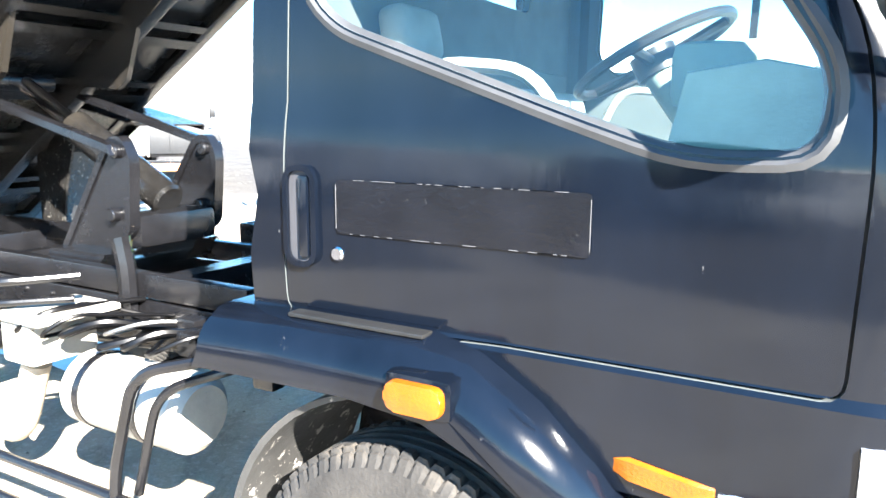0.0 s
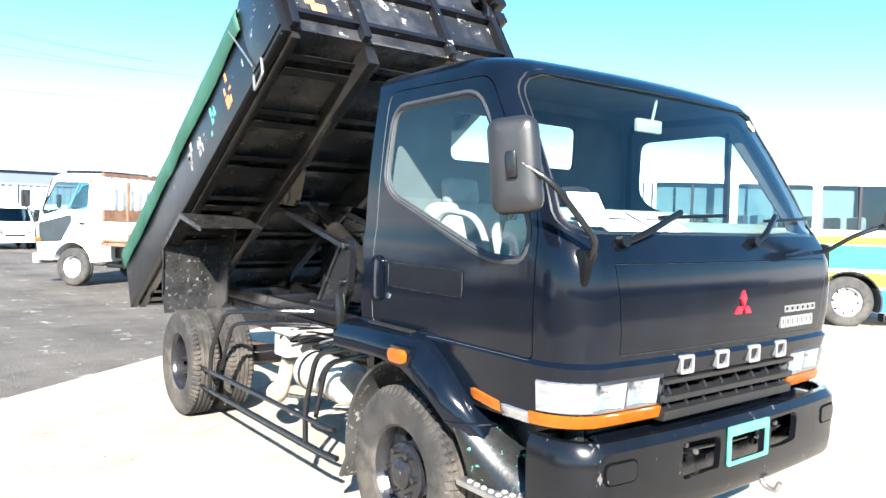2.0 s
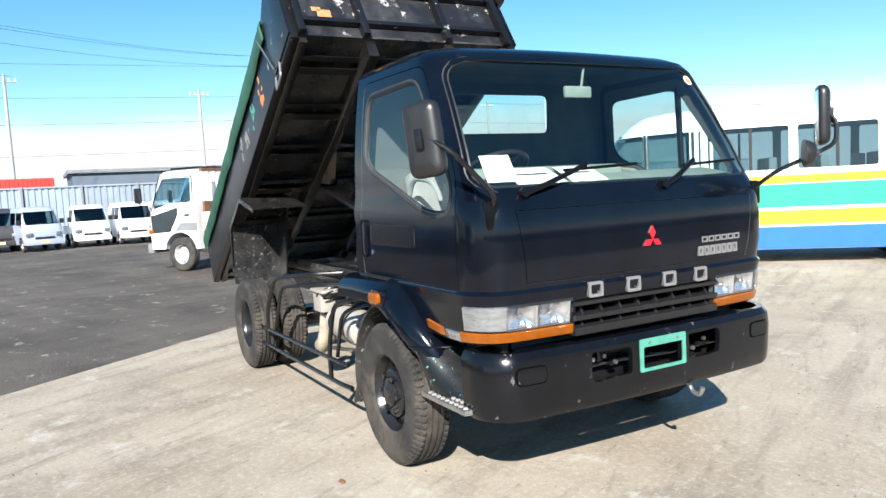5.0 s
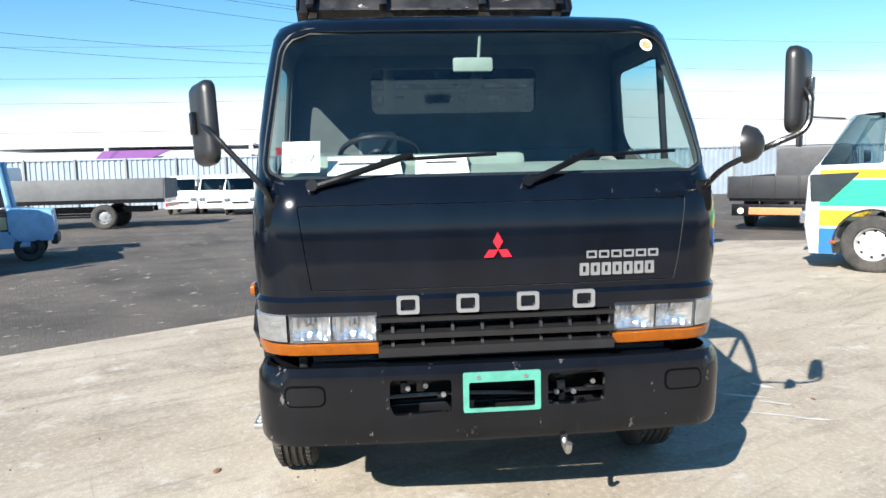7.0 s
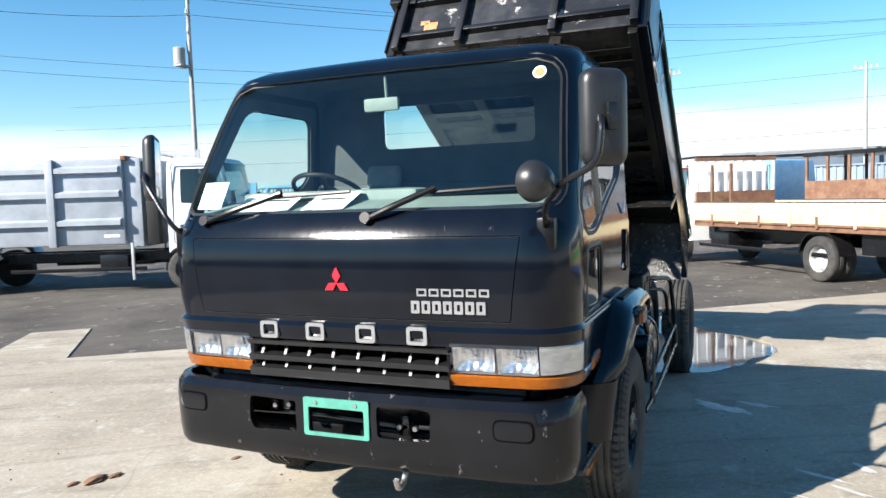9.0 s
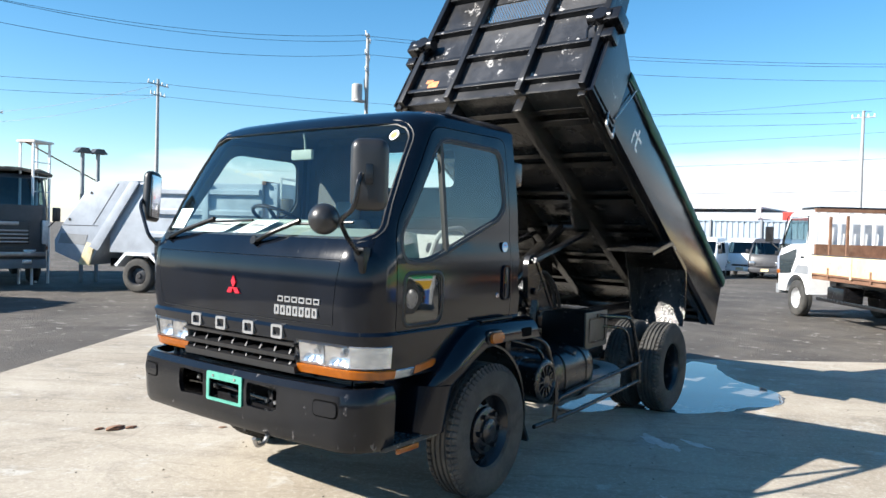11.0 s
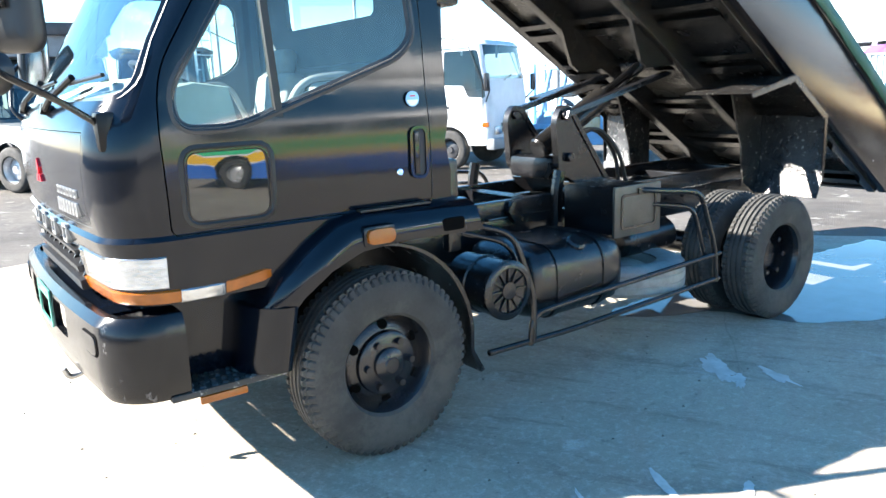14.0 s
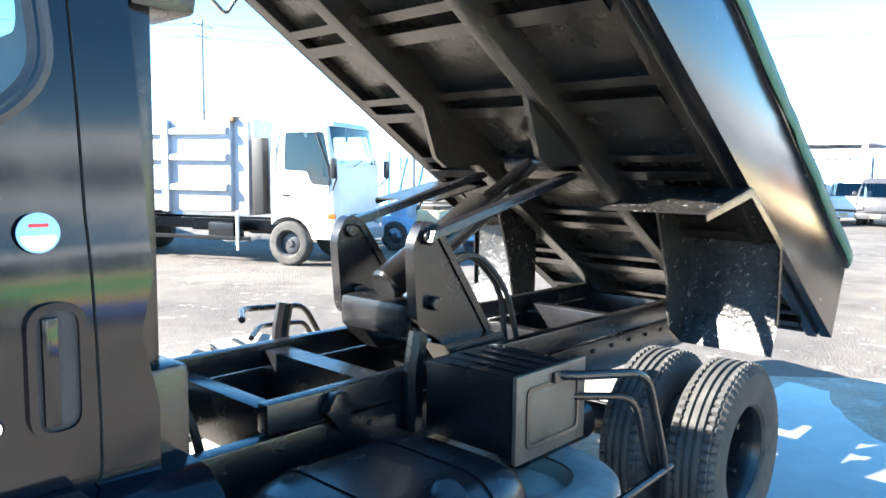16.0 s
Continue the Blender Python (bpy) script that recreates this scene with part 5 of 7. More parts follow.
bm = lathe(bmesh.new(), [(0.22, 0.09), (0.3, 0.11), (0.38, 0.1), (0.405, 0.08), (0.41, 0.055), (0.402, 0.05), (0.402, 0.04), (0.41, 0.035), (0.41, 0.0), (0.402, -0.005), (0.402, -0.015), (0.41, -0.02), (0.41, -0.06), (0.38, -0.09), (0.22, -0.09)], 48)
part("tyre", bm, mat("pale_dusty_rubber", (0.3, 0.29, 0.27), 0.9, 0, 0.3, 8, 80, 0.2), spare)


def guard(paths, parent=None):
    for p, r in paths:
        ob = part("guard_rail", tube(bmesh.new(), p, r, 10, 0.09), CHASSIS, truck, "black tubular side guard")
    return ob


guard([([(-0.62, 1.15, 0.35), (-1.2, 1.16, 0.35), (-2.6, 1.16, 0.4)], 0.017), ([(-0.9, 1.16, 0.33), (-0.92, 1.16, 0.5), (-1.3, 1.16, 0.52), (-2.6, 1.16, 0.57)], 0.017),
       ([(-0.45, 0.7, 1.02), (-0.55, 0.95, 1.03), (-0.82, 1.12, 0.95), (-0.93, 1.16, 0.6), (-0.92, 1.16, 0.34)], 0.018), ([(-0.5, 0.7, 0.96), (-0.58, 0.9, 0.97), (-0.86, 1.05, 0.88), (-0.97, 1.1, 0.5)], 0.014),
       ([(-1.95, 0.8, 1.04), (-2.0, 1.02, 1.04), (-2.4, 1.14, 1.0), (-2.55, 1.16, 0.6), (-2.57, 1.16, 0.38)], 0.018), ([(-1.95, 0.8, 0.94), (-2.1, 1.0, 0.94), (-2.38, 1.1, 0.9), (-2.5, 1.12, 0.55)], 0.015)])
# fittings on the right
BEIGE_PIPE = mat("beige_dusty_pipe", (0.36, 0.31, 0.24), 0.8, 0, 0.4, 8, 70, 0.2)
bm = cyl(bmesh.new(), (-1.57, -0.82, 0.66), (-0.96, -0.82, 0.66), 0.137, 32, bev=0.035)
at = part("air_reservoir", bm, GREY_TANK, truck, "pale grey air reservoir cylinder")
for x in (-1.45, -1.15):
    part("reservoir_strap", boolean(cyl(bmesh.new(), (x - 0.015, -0.82, 0.66), (x + 0.015, -0.82, 0.66), 0.142, 32), [cyl(bmesh.new(), (x - 0.05, -0.82, 0.66), (x + 0.05, -0.82, 0.66), 0.137, 32)]), CHASSIS, at)
bm = box(bmesh.new(), (-1.98, -0.9, 0.7), (-1.78, -0.62, 0.88), 0.02)
bb = part("battery_box", bm, GREY_TANK, truck, "pale grey battery box")
part("box_cover", box(bmesh.new(), (-2.0, -0.92, 0.87), (-1.7, -0.56, 0.9), 0.015), GREY_TANK, bb)
part("exhaust_pipe", tube(bmesh.new(), [(-2.55, -0.55, 0.33), (-2.4, -0.72, 0.31), (-2.08, -0.8, 0.33), (-1.92, -0.8, 0.68)], 0.056, 14, 0.15), BEIGE_PIPE, truck)
guard([([(-0.7, -1.1, 0.49), (-0.8, -1.12, 0.49), (-2.9, -1.13, 0.47)], 0.017), ([(-0.66, -1.1, 0.33), (-0.8, -1.12, 0.33), (-2.9, -1.13, 0.32)], 0.017),
       ([(-0.55, -0.7, 1.0), (-0.6, -0.98, 0.98), (-0.93, -1.1, 0.9), (-1.03, -1.12, 0.55), (-1.02, -1.12, 0.32)], 0.018), ([(-0.6, -0.7, 0.92), (-0.68, -0.95, 0.91), (-0.88, -1.06, 0.84), (-0.97, -1.08, 0.5)], 0.015),
       ([(-1.75, -0.7, 1.03), (-1.9, -0.95, 1.03), (-2.42, -1.1, 0.97), (-2.62, -1.13, 0.66), (-2.66, -1.13, 0.32)], 0.018), ([(-1.8, -0.7, 0.93), (-2.0, -0.93, 0.93), (-2.4, -1.05, 0.88), (-2.55, -1.08, 0.5)], 0.015)])
rnd = random.Random(8)
for i in range(12):
    x = -0.75 - 0.09 * i
    y = -0.55 - rnd.random() * 0.3
    pts = [(x, -0.42, 0.85 + rnd.uniform(-0.1, 0.05)), (x - rnd.uniform(0.02, 0.2), y, 0.86 + rnd.uniform(0, 0.06)), (x - rnd.uniform(0.1, 0.3), y - 0.1, 0.83), (x - rnd.uniform(0.2, 0.5), -0.5, 0.8)]
    part("hose", tube(bmesh.new(), pts, rnd.choice((0.008, 0.011, 0.015)), 7, 0.12), WIPER_BLACK if i % 6 else STEEL, truck)
for x, y in ((-0.95, -0.6), (-1.3, -0.55), (-1.15, -0.68)):
    part("valve", box(bmesh.new(), (x - 0.05, y - 0.04, 0.8), (x + 0.05, y + 0.04, 0.89), 0.012), CHASSIS, truck)
# behind the cab
part("intake_duct", box(bmesh.new(), (-0.57, 0.86, 0.98), (-0.475, 1.0, 1.35), 0.02), CHASSIS, truck)
part("intake_pipe", box(bmesh.new(), (-0.52, 0.87, 1.33), (-0.465, 0.97, 2.15), 0.015), CHASSIS, truck)
part("intake_mouth", box(bmesh.new(), (-0.61, 0.82, 2.08), (-0.46, 1.0, 2.26), 0.03), CHASSIS, truck)
for sgn in (-1, 1):
    br = part("cab_latch", box(bmesh.new(), (-0.62, sgn * 0.88, 0.86), (-0.54, sgn * 0.94, 1.08), 0.012), CHASSIS, truck)
    part("latch_arm", tube(bmesh.new(), [(-0.58, sgn * 0.9, 1.0), (-0.66, sgn * 0.86, 0.96), (-0.7, sgn * 0.7, 0.92)], 0.018, 8, 0.04), CHASSIS, br)
part("cab_mount", box(bmesh.new(), (-0.72, -0.5, 0.88), (-0.6, 0.5, 1.02), 0.01), CHASSIS, truck)
for y in (-0.3, 0.25):
    part("rear_hose", tube(bmesh.new(), [(-0.7, y, 1.0), (-0.85, y, 1.15), (-0.95, y + 0.03, 0.95), (-1.0, y, 0.8)], 0.016, 8, 0.15), TRIM, truck)
for sgn in (-1, 1):
    part("post", tube(bmesh.new(), [(-1.8, sgn * 0.45, 0.75), (-1.8, sgn * 0.45, 1.0), (-1.83, sgn * 0.45, 1.14)], 0.04, 8, 0.05), CHASSIS, truck)

# ---- hoist ----
PLATE = rounded([(-1.97, 1.46), (-2.03, 1.56), (-2.12, 1.54), (-2.52, 0.99), (-2.48, 0.9), (-2.34, 0.9), (-2.0, 1.12)], 0.04)
for sgn in (-1, 1):
    bm = prism(bmesh.new(), PLATE, "y", sgn * 0.235, sgn * 0.27)
    pl = part("hoist_plate", bm, CHASSIS, truck, "black triangular hoist plate")
    part("plate_web", boolean(prism(bmesh.new(), grow(PLATE, 0.006), "y", sgn * 0.225, sgn * 0.28), [prism(bmesh.new(), grow(PLATE, -0.03), "y", -1, 1)]), CHASSIS, pl)
    for x, z in ((-2.045, 1.49), (-2.09, 1.2)):
        part("hoist_pin", cyl(bmesh.new(), (x, sgn * 0.2, z), (x, sgn * 0.31, z), 0.032, 18, bev=0.006), CHASSIS, pl)
    bm = prism(bmesh.new(), [(-2.02, 1.475), (-2.04, 1.52), (-3.1, 1.775), (-3.14, 1.755), (-3.1, 1.74)], "y", sgn * 0.275, sgn * 0.335, 0.003)
    part("lift_arm", bm, CHASSIS, truck)
    bm = prism(bmesh.new(), [(-2.6, 0.9), (-2.2, 0.9), (-2.1, 1.02), (-2.5, 1.02)], "y", sgn * 0.2, sgn * 0.34)
    part("hoist_foot", bm, CHASSIS, truck)
bm = box(bmesh.new(), (-2.22, -0.23, 1.04), (-1.98, 0.23, 1.2), 0.04)
part("hoist_trough", bm, CHASSIS, truck)
part("hoist_barrel", cyl(bmesh.new(), (-2.05, 0, 1.24), (-2.75, 0, 1.6), 0.085, 24, bev=0.015), UNDER, truck)
part("hoist_rod", cyl(bmesh.new(), (-2.7, 0, 1.575), (-3.2, 0, 1.84), 0.045, 18), CHROME, truck)
part("hoist_head", cyl(bmesh.new(), (-3.18, -0.16, 1.83), (-3.18, 0.16, 1.83), 0.05, 18), CHASSIS, truck)
for k, y in enumerate((0.12, 0.16)):
    part("hydraulic_hose", tube(bmesh.new(), [(-2.25, y, 1.3), (-2.5, y, 1.4), (-2.7, y + 0.05, 1.2), (-2.75 - 0.05 * k, y + 0.05, 0.9)], 0.016, 8, 0.25), TRIM, truck)

# ---- tipped bed; its own x runs ahead along the floor, from the rear edge ----
BED_ANGLE = 32.0
HINGE = Matrix.Translation((-4.6, 0, 0.86))
bed = part("dump_bed", box(bmesh.new(), (0.0, -1.0, 0.0), (4.28, 1.0, 0.02)), FLOOR_UNDER, truck, "worn black steel tipping bed with a ribbed underside")
bed.matrix_basis = HINGE @ pose(0, 0, 0, 0, 30.0 - BED_ANGLE, 0) @ HINGE.inverted() @ pose(-5.22, 0, 0.73, 0, -30.0, 0)
for sgn in (-1, 1):
    bm = prism(bmesh.new(), [(0.0, -0.03), (4.28, -0.03), (4.28, 0.5), (0.06, 0.5)], "y", sgn * 1.0, sgn * 1.075, 0.008)
    side = part("side_panel", bm, PAINT_OLD if sgn < 0 else SIDE_GLOSS, bed, "scratched black side wall")
    bm = box(bmesh.new(), (0.02, sgn * 0.985, 0.49), (3.78, sgn * 1.09, 0.55), 0.01)
    part("top_rail", bm, PAINT_OLD, side)
    bm = prism(bmesh.new(), [(3.8, 0.0), (4.3, 0.0), (4.3, 0.8), (4.16, 0.8), (3.8, 0.6)], "y", sgn * 1.074, sgn * 1.09, 0.004)
    part("gusset", bm, PAINT_OLD, side)
    # tarpaulin folded over the top rail
    bm = bmesh.new()
    rows = []
    for i in range(61):
        x = 0.05 + 3.74 * i / 60
        k = 0.012 * noise.noise((x * 2.3, sgn, 0)) + 0.008 * noise.noise((x * 7, sgn, 3))
        drop = (0.4 if sgn < 0 else 0.5) + 0.03 * noise.noise((x * 1.5, 5 + sgn, 0))
        rows.append([bm.verts.new((x, sgn * (yy + k * s), zz)) for yy, zz, s in ((0.96, 0.5, 0), (0.97, 0.6, 0.3), (1.03, 0.645 + k, 0), (1.095, 0.61, 0.6), (1.105, 0.55, 1), (1.1, drop, 1))])
    for a, b in zip(rows, rows[1:]):
        for i in range(5):
            bm.faces.new((a[i], a[i + 1], b[i + 1], b[i]))
    t = part("tarpaulin", bm, GREEN_TARP, side, "faded green tarpaulin strip", 60)
    so = t.modifiers.new("thick", "SOLIDIFY")
    so.thickness = 0.006
    # loop handle and latch
    bm = tube(bmesh.new(), [(3.95, sgn * 1.08, 0.02), (3.95, sgn * 1.1, -0.13), (3.78, sgn * 1.1, -0.15), (3.78, sgn * 1.08, -0.02)], 0.011, 8, 0.03)
    part("loop_handle", bm, STEEL, side)
    bm = tube(bmesh.new(), [(3.62, sgn * 1.1, 0.55), (3.84, sgn * 1.1, 0.02)], 0.007, 6, 0)
    part("tie_bar", bm, STEEL, side)
    # roller and motor for the tarpaulin at the front corner
    bm = box(bmesh.new(), (4.2, sgn * 1.0, 0.66), (4.4, sgn * 1.16, 0.8), 0.012)
    box(bm, (4.22, sgn * 1.02, 0.5), (4.36, sgn * 1.13, 0.6), 0.01)
    cyl(bm, (4.36, sgn * 1.08, 0.73), (4.36, sgn * 0.86, 0.73), 0.06, 18)
    cyl(bm, (4.42, sgn * 0.98, 0.73), (4.33, sgn * 0.98, 0.73), 0.07, 18)
    tube(bm, [(4.36, sgn * 0.92, 0.67), (4.4, sgn * 0.9, 0.58), (4.36, sgn * 0.9, 0.5)], 0.012, 8, 0.03)
    part("tarp_motor", bm, CHASSIS, bed)
    bm = tube(bmesh.new(), [(3.78, sgn * 1.05, 0.64), (4.2, sgn * 1.05, 0.76)], 0.02, 8, 0)
    part("tarp_arm", bm, CHASSIS, bed)
    # beams below
    bm = box(bmesh.new(), (0.15, sgn * 0.38 - 0.045, -0.17), (4.26, sgn * 0.38 + 0.045, 0.0), 0.006)
    part("floor_beam", bm, UNDER, bed)
    bm = box(bmesh.new(), (0.05, sgn * 0.93, -0.06), (4.26, sgn * 1.0, 0.0), 0.006)
    part("edge_rail", bm, UNDER, bed)
for i in range(7):
    x = 0.3 + i * 0.61
    for y0, y1 in ((-0.94, -0.43), (-0.33, 0.33), (0.43, 0.94)):
        bm = prism(bmesh.new(), [(x - 0.045, -0.001), (x - 0.045, -0.085), (x + 0.035, -0.085), (x + 0.035, -0.079), (x - 0.038, -0.079), (x - 0.038, -0.001)], "y", y0, y1)
        part("floor_rib", bm, UNDER, bed)
        bm = prism(bmesh.new(), [(x + 0.09, -0.001), (x + 0.09, -0.06), (x + 0.15, -0.06), (x + 0.15, -0.054), (x + 0.097, -0.054), (x + 0.097, -0.001)], "y", y0, y1)
        part("floor_stringer", bm, UNDER, bed)

# headboard
bm = prism(bmesh.new(), rect(-1.0, 1.0, 0.0, 1.46), "x", 4.25, 4.27)
bm = boolean(bm, [prism(bmesh.new(), rect(-0.38, 0.32, 0.98, 1.28), "x", 4.0, 4.5)])
head = part("headboard", bm, PAINT_HEAD, bed, "tall worn black headboard with chipped paint")
for y in (-0.98, -0.42, 0.36, 0.98):
    part("headboard_post", box(bmesh.new(), (4.27, y - 0.03, 0.0), (4.345, y + 0.03, 1.47), 0.005), PAINT_OLD, head)
for z in (0.14, 0.52, 0.93, 1.42):
    for y0, y1 in ((-0.95, -0.45), (-0.39, 0.33), (0.39, 0.95)):
        part("headboard_rail", box(bmesh.new(), (4.27, y0, z - 0.02), (4.33, y1, z + 0.02), 0.004), PAINT_OLD, head)
for sgn in (-1, 1):
    bm = prism(bmesh.new(), [(4.26, 0.5), (4.26, 1.47), (4.1, 1.46), (4.02, 0.8), (3.85, 0.5)], "y", sgn * 0.99, sgn * 1.005)
    part("headboard_wing", bm, PAINT_OLD, head)
bm = prism(bmesh.new(), [(4.2, 1.46), (4.5, 1.47), (4.68, 1.43), (4.7, 1.46), (4.5, 1.5), (4.2, 1.49)], "y", -1.0, 1.0)
part("visor", bm, PAINT_OLD, head)
bm = bmesh.new()
for i in range(24):
    for j in range(14):
        y, z = -0.38 + 0.7 * i / 24, 0.98 + 0.3 * j / 14
        o = 0.5 if j % 2 else 0
        a = Vector((4.26, y + o * 0.0292, z))
        for dy in (0.0146, -0.0146):
            b = a + Vector((0, dy, 0.0214))
            v = [bm.verts.new(p) for p in (a + Vector((0, -0.0065, 0)), a + Vector((0, 0.0065, 0)), b + Vector((0, 0.0065, 0)), b + Vector((0, -0.0065, 0)))]
            bm.faces.new(v)
part("wire_mesh", bm, GREY_WIRE, head, "expanded metal mesh window")
# tailgate
bm = box(bmesh.new(), (0.0, -1.0, -0.02), (0.05, 1.0, 0.5), 0.008)
part("tailgate", bm, PAINT_OLD, bed)
# rear fenders hang from the bed
# pale spots are mud and also painted glints of sun and sky
MUD_AND_GLINTS = mat("muddy_steel_with_painted_glints", (0.02, 0.019, 0.018), 0.22, 0.2, 0.6, 6, 40, 0.5, spots=0.55, spot_color=(0.2, 0.19, 0.17), depth=0.015)
for sgn in (-1, 1):
    pts = [(2.36, -0.42), (1.96, -0.04), (1.38, -0.04), (1.14, -0.42), (1.12, -0.62)]
    back = [(2.352, -0.426), (1.957, -0.05), (1.383, -0.05), (1.148, -0.425), (1.128, -0.62)]
    bm = prism(bmesh.new(), pts + back[::-1], "y", sgn * 0.56, sgn * 1.1)
    f = part("rear_fender", bm, MUD_AND_GLINTS, bed, "bent black sheet-metal mudguard")
    bm = prism(bmesh.new(), [(2.36, -0.43), (1.96, -0.05), (1.38, -0.05), (1.14, -0.43), (1.16, -0.45), (1.395, -0.09), (1.945, -0.09), (2.335, -0.45)], "y", sgn * 1.092, sgn * 1.1)
    part("fender_lip", bm, CHASSIS, f)
    bm = prism(bmesh.new(), [(1.96, -0.05), (1.38, -0.05), (1.14, -0.43), (1.12, -0.62), (1.3, -0.62), (1.5, -0.4)], "y", sgn * 0.56, sgn * 0.575)
    part("fender_inner", bm, MUD_AND_GLINTS, f)

# painted-over marks on the side walls, worn patches
for k, (x, c, w, h) in enumerate(((2.35, WORN, 0.1, 0.16), (2.62, WORN, 0.1, 0.16), (2.95, TEAL, 0.12, 0.2), (3.3, ORANGE_RUST, 0.13, 0.26))):
    rnd = random.Random(k)
    for i in range(7):
        a, z = x + rnd.uniform(-w, w) * 0.6, 0.2 + rnd.uniform(-h, h) * 0.5
        bm = box(bmesh.new(), (a, -1.0775, z), (a + rnd.uniform(0.012, 0.06), -1.0755, z + rnd.uniform(0.02, 0.1)), 0.0005)
        part("paint_patch", bm, c, bed)
for x0, x1, z0, z1 in ((3.28, 3.31, 0.14, 0.34), (3.2, 3.4, 0.25, 0.28), (3.38, 3.4, 0.12, 0.27), (3.24, 3.3, 0.12, 0.145)):
    part("paint_patch", box(bmesh.new(), (x0, 1.0755, z0), (x1, 1.0775, z1), 0.0005), PAPER, bed)
part("rust_patch", box(bmesh.new(), (4.27, -0.78, 0.22), (4.273, -0.66, 0.3), 0.001), ORANGE_RUST, head)
part("rust_patch", box(bmesh.new(), (4.27, -0.82, 0.28), (4.273, -0.74, 0.325), 0.001), ORANGE_RUST, head)
for sgn in (-1, 1):
    bm = prism(bmesh.new(), [(2.35, -0.16), (2.95, -0.16), (2.7, -0.34), (2.6, -0.34)], "y", sgn * 0.33, sgn * 0.36)
    part("hoist_bracket", bm, UNDER, bed)
    part("hinge", box(bmesh.new(), (0.3, sgn * 0.34, -0.3), (0.5, sgn * 0.42, -0.16), 0.02), UNDER, bed)

# ---- other vehicles in the yard ----
G0 = -0.015
BLUE_P = mat("pale_blue_paint", (0.22, 0.45, 0.68), 0.35, 0, 0.15, 5, 60, 0.05, coat=0.2, spots=0.1, spot_color=(0.3, 0.25, 0.2))
SILVER_P = mat("silver_grey_body_paint", (0.33, 0.36, 0.4), 0.4, 0.1, 0.2, 2, 40, 0.05, spots=0.12, spot_color=(0.3, 0.26, 0.22))
YELLOW_P = mat("worn_cream_yellow_paint", (0.62, 0.5, 0.28), 0.6, 0, 0.2, 3, 50, 0.1, second=(0.6, 0.53, 0.4), spots=0.5, spot_color=(0.3, 0.13, 0.05))
RUST = mat("rust_brown_board", (0.17, 0.085, 0.05), 0.85, 0, 0.4, 5, 60, 0.3, second=(0.24, 0.14, 0.085))
DIRTY = mat("dirty_white_paint", (0.58, 0.6, 0.62), 0.35, 0, 0.1, 2.5, 40, 0.02, coat=0.2, spots=0.15, spot_color=(0.35, 0.32, 0.28))
BUS_Y = mat("bus_yellow_stripe", (0.85, 0.5, 0.03), 0.3, 0, 0.06, 3, 40, 0.02, coat=0.3)
BUS_G = mat("bus_green_stripe", (0.03, 0.5, 0.22), 0.3, 0, 0.06, 3, 40, 0.02, coat=0.3)
BUS_B = mat("bus_blue_skirt", (0.02, 0.13, 0.5), 0.3, 0, 0.06, 3, 40, 0.02, coat=0.3)
GREY_P = mat("grey_side_board", (0.2, 0.21, 0.22), 0.5, 0, 0.15, 3, 50, 0.08)
VAN_SB = mat("silver_blue_paint", (0.4, 0.45, 0.58), 0.3, 0.2, 0.06, 4, 50, 0.02, coat=0.3)
DARKGLASS = mat("dark_glass", (0.03, 0.04, 0.045), 0.06, 0, 0.2, 3, 40, 0.0, coat=0.5)
ALLOY = mat("silver_wheel_paint", (0.5, 0.5, 0.5), 0.35, 0.4, 0.2, 12, 70, 0.05)


def yard_wheel(parent, x, y, r, w, sgn, rimmat=ALLOY):
    bm = lathe(bmesh.new(), [(0.0, 0.06), (0.06, 0.06), (0.08, 0.03), (r * 0.42, 0.02), (r * 0.5, -0.01), (r * 0.56, w / 2 - 0.03), (r * 0.6, w / 2 - 0.01)], 32, None, lambda k, i: k == 3 and i % 4 == 0)
    ob = part("wheel", bm, rimmat, parent, "", 40)
    ob.matrix_basis = pose(x, sgn * y, r) @ Matrix.Diagonal((1, sgn, 1, 1))
    prof = [(r * 0.57, w / 2 - 0.02), (r * 0.62, w / 2), (r * 0.85, w / 2 + 0.005), (r * 0.96, w / 2 - 0.015), (r, w / 2 - 0.04), (r, 0.02), (r * 0.975, 0.015), (r * 0.975, -0.015), (r, -0.02), (r, -w / 2 + 0.04), (r * 0.85, -w / 2), (r * 0.5, -w / 2 + 0.02), (0.02, -0.04)]
    part("tyre", lathe(bmesh.new(), prof, 36), RUBBER, ob)
    return ob


def body(parent, name, shell, color, front=None, sides=(), inset=0.03, floor=None, arches=(), label=""):
    """A painted body with windows cut out and glazed."""
    lo = shell.rows[0][0]
    cuts = [shell.solid(inset, lo + 0.35 if floor is None else floor, shell.rows[-1][0] - 0.04)]
    if front:
        cuts.append(prism(bmesh.new(), [(front["w"](z), z) for z in (front["z0"], front["z1"])] + [(-front["w"](z), z) for z in (front["z1"], front["z0"])], "x", front["x"], 9))
    for pts, sg in sides:
        cuts.append(prism(bmesh.new(), rounded(pts, 0.05), "y", *((-3, 3) if sg == 0 else (0.2, 3) if sg > 0 else (-3, -0.2))))
    for x, r, z in arches:
        cuts.append(cyl(bmesh.new(), (x, -3, z), (x, 3, z), r, 32))
    b = part(name, inner_faces(boolean(shell.solid(), cuts), (shell.rows[0][1] * 0.4, 0, shell.rows[-1][0] * 0.7)), (color, LINER), parent, label)
    if front:
        part("windscreen", shell.pane_front(front, 0.012, 10, 5), GLASS_BG, b)
    for pts, sg in sides:
        for s in ((-1, 1) if sg == 0 else (sg,)):
            part("side_glass", shell.pane_side(grow(rounded(pts, 0.05), 0.01), s), GLASS_BG, b)
    return b


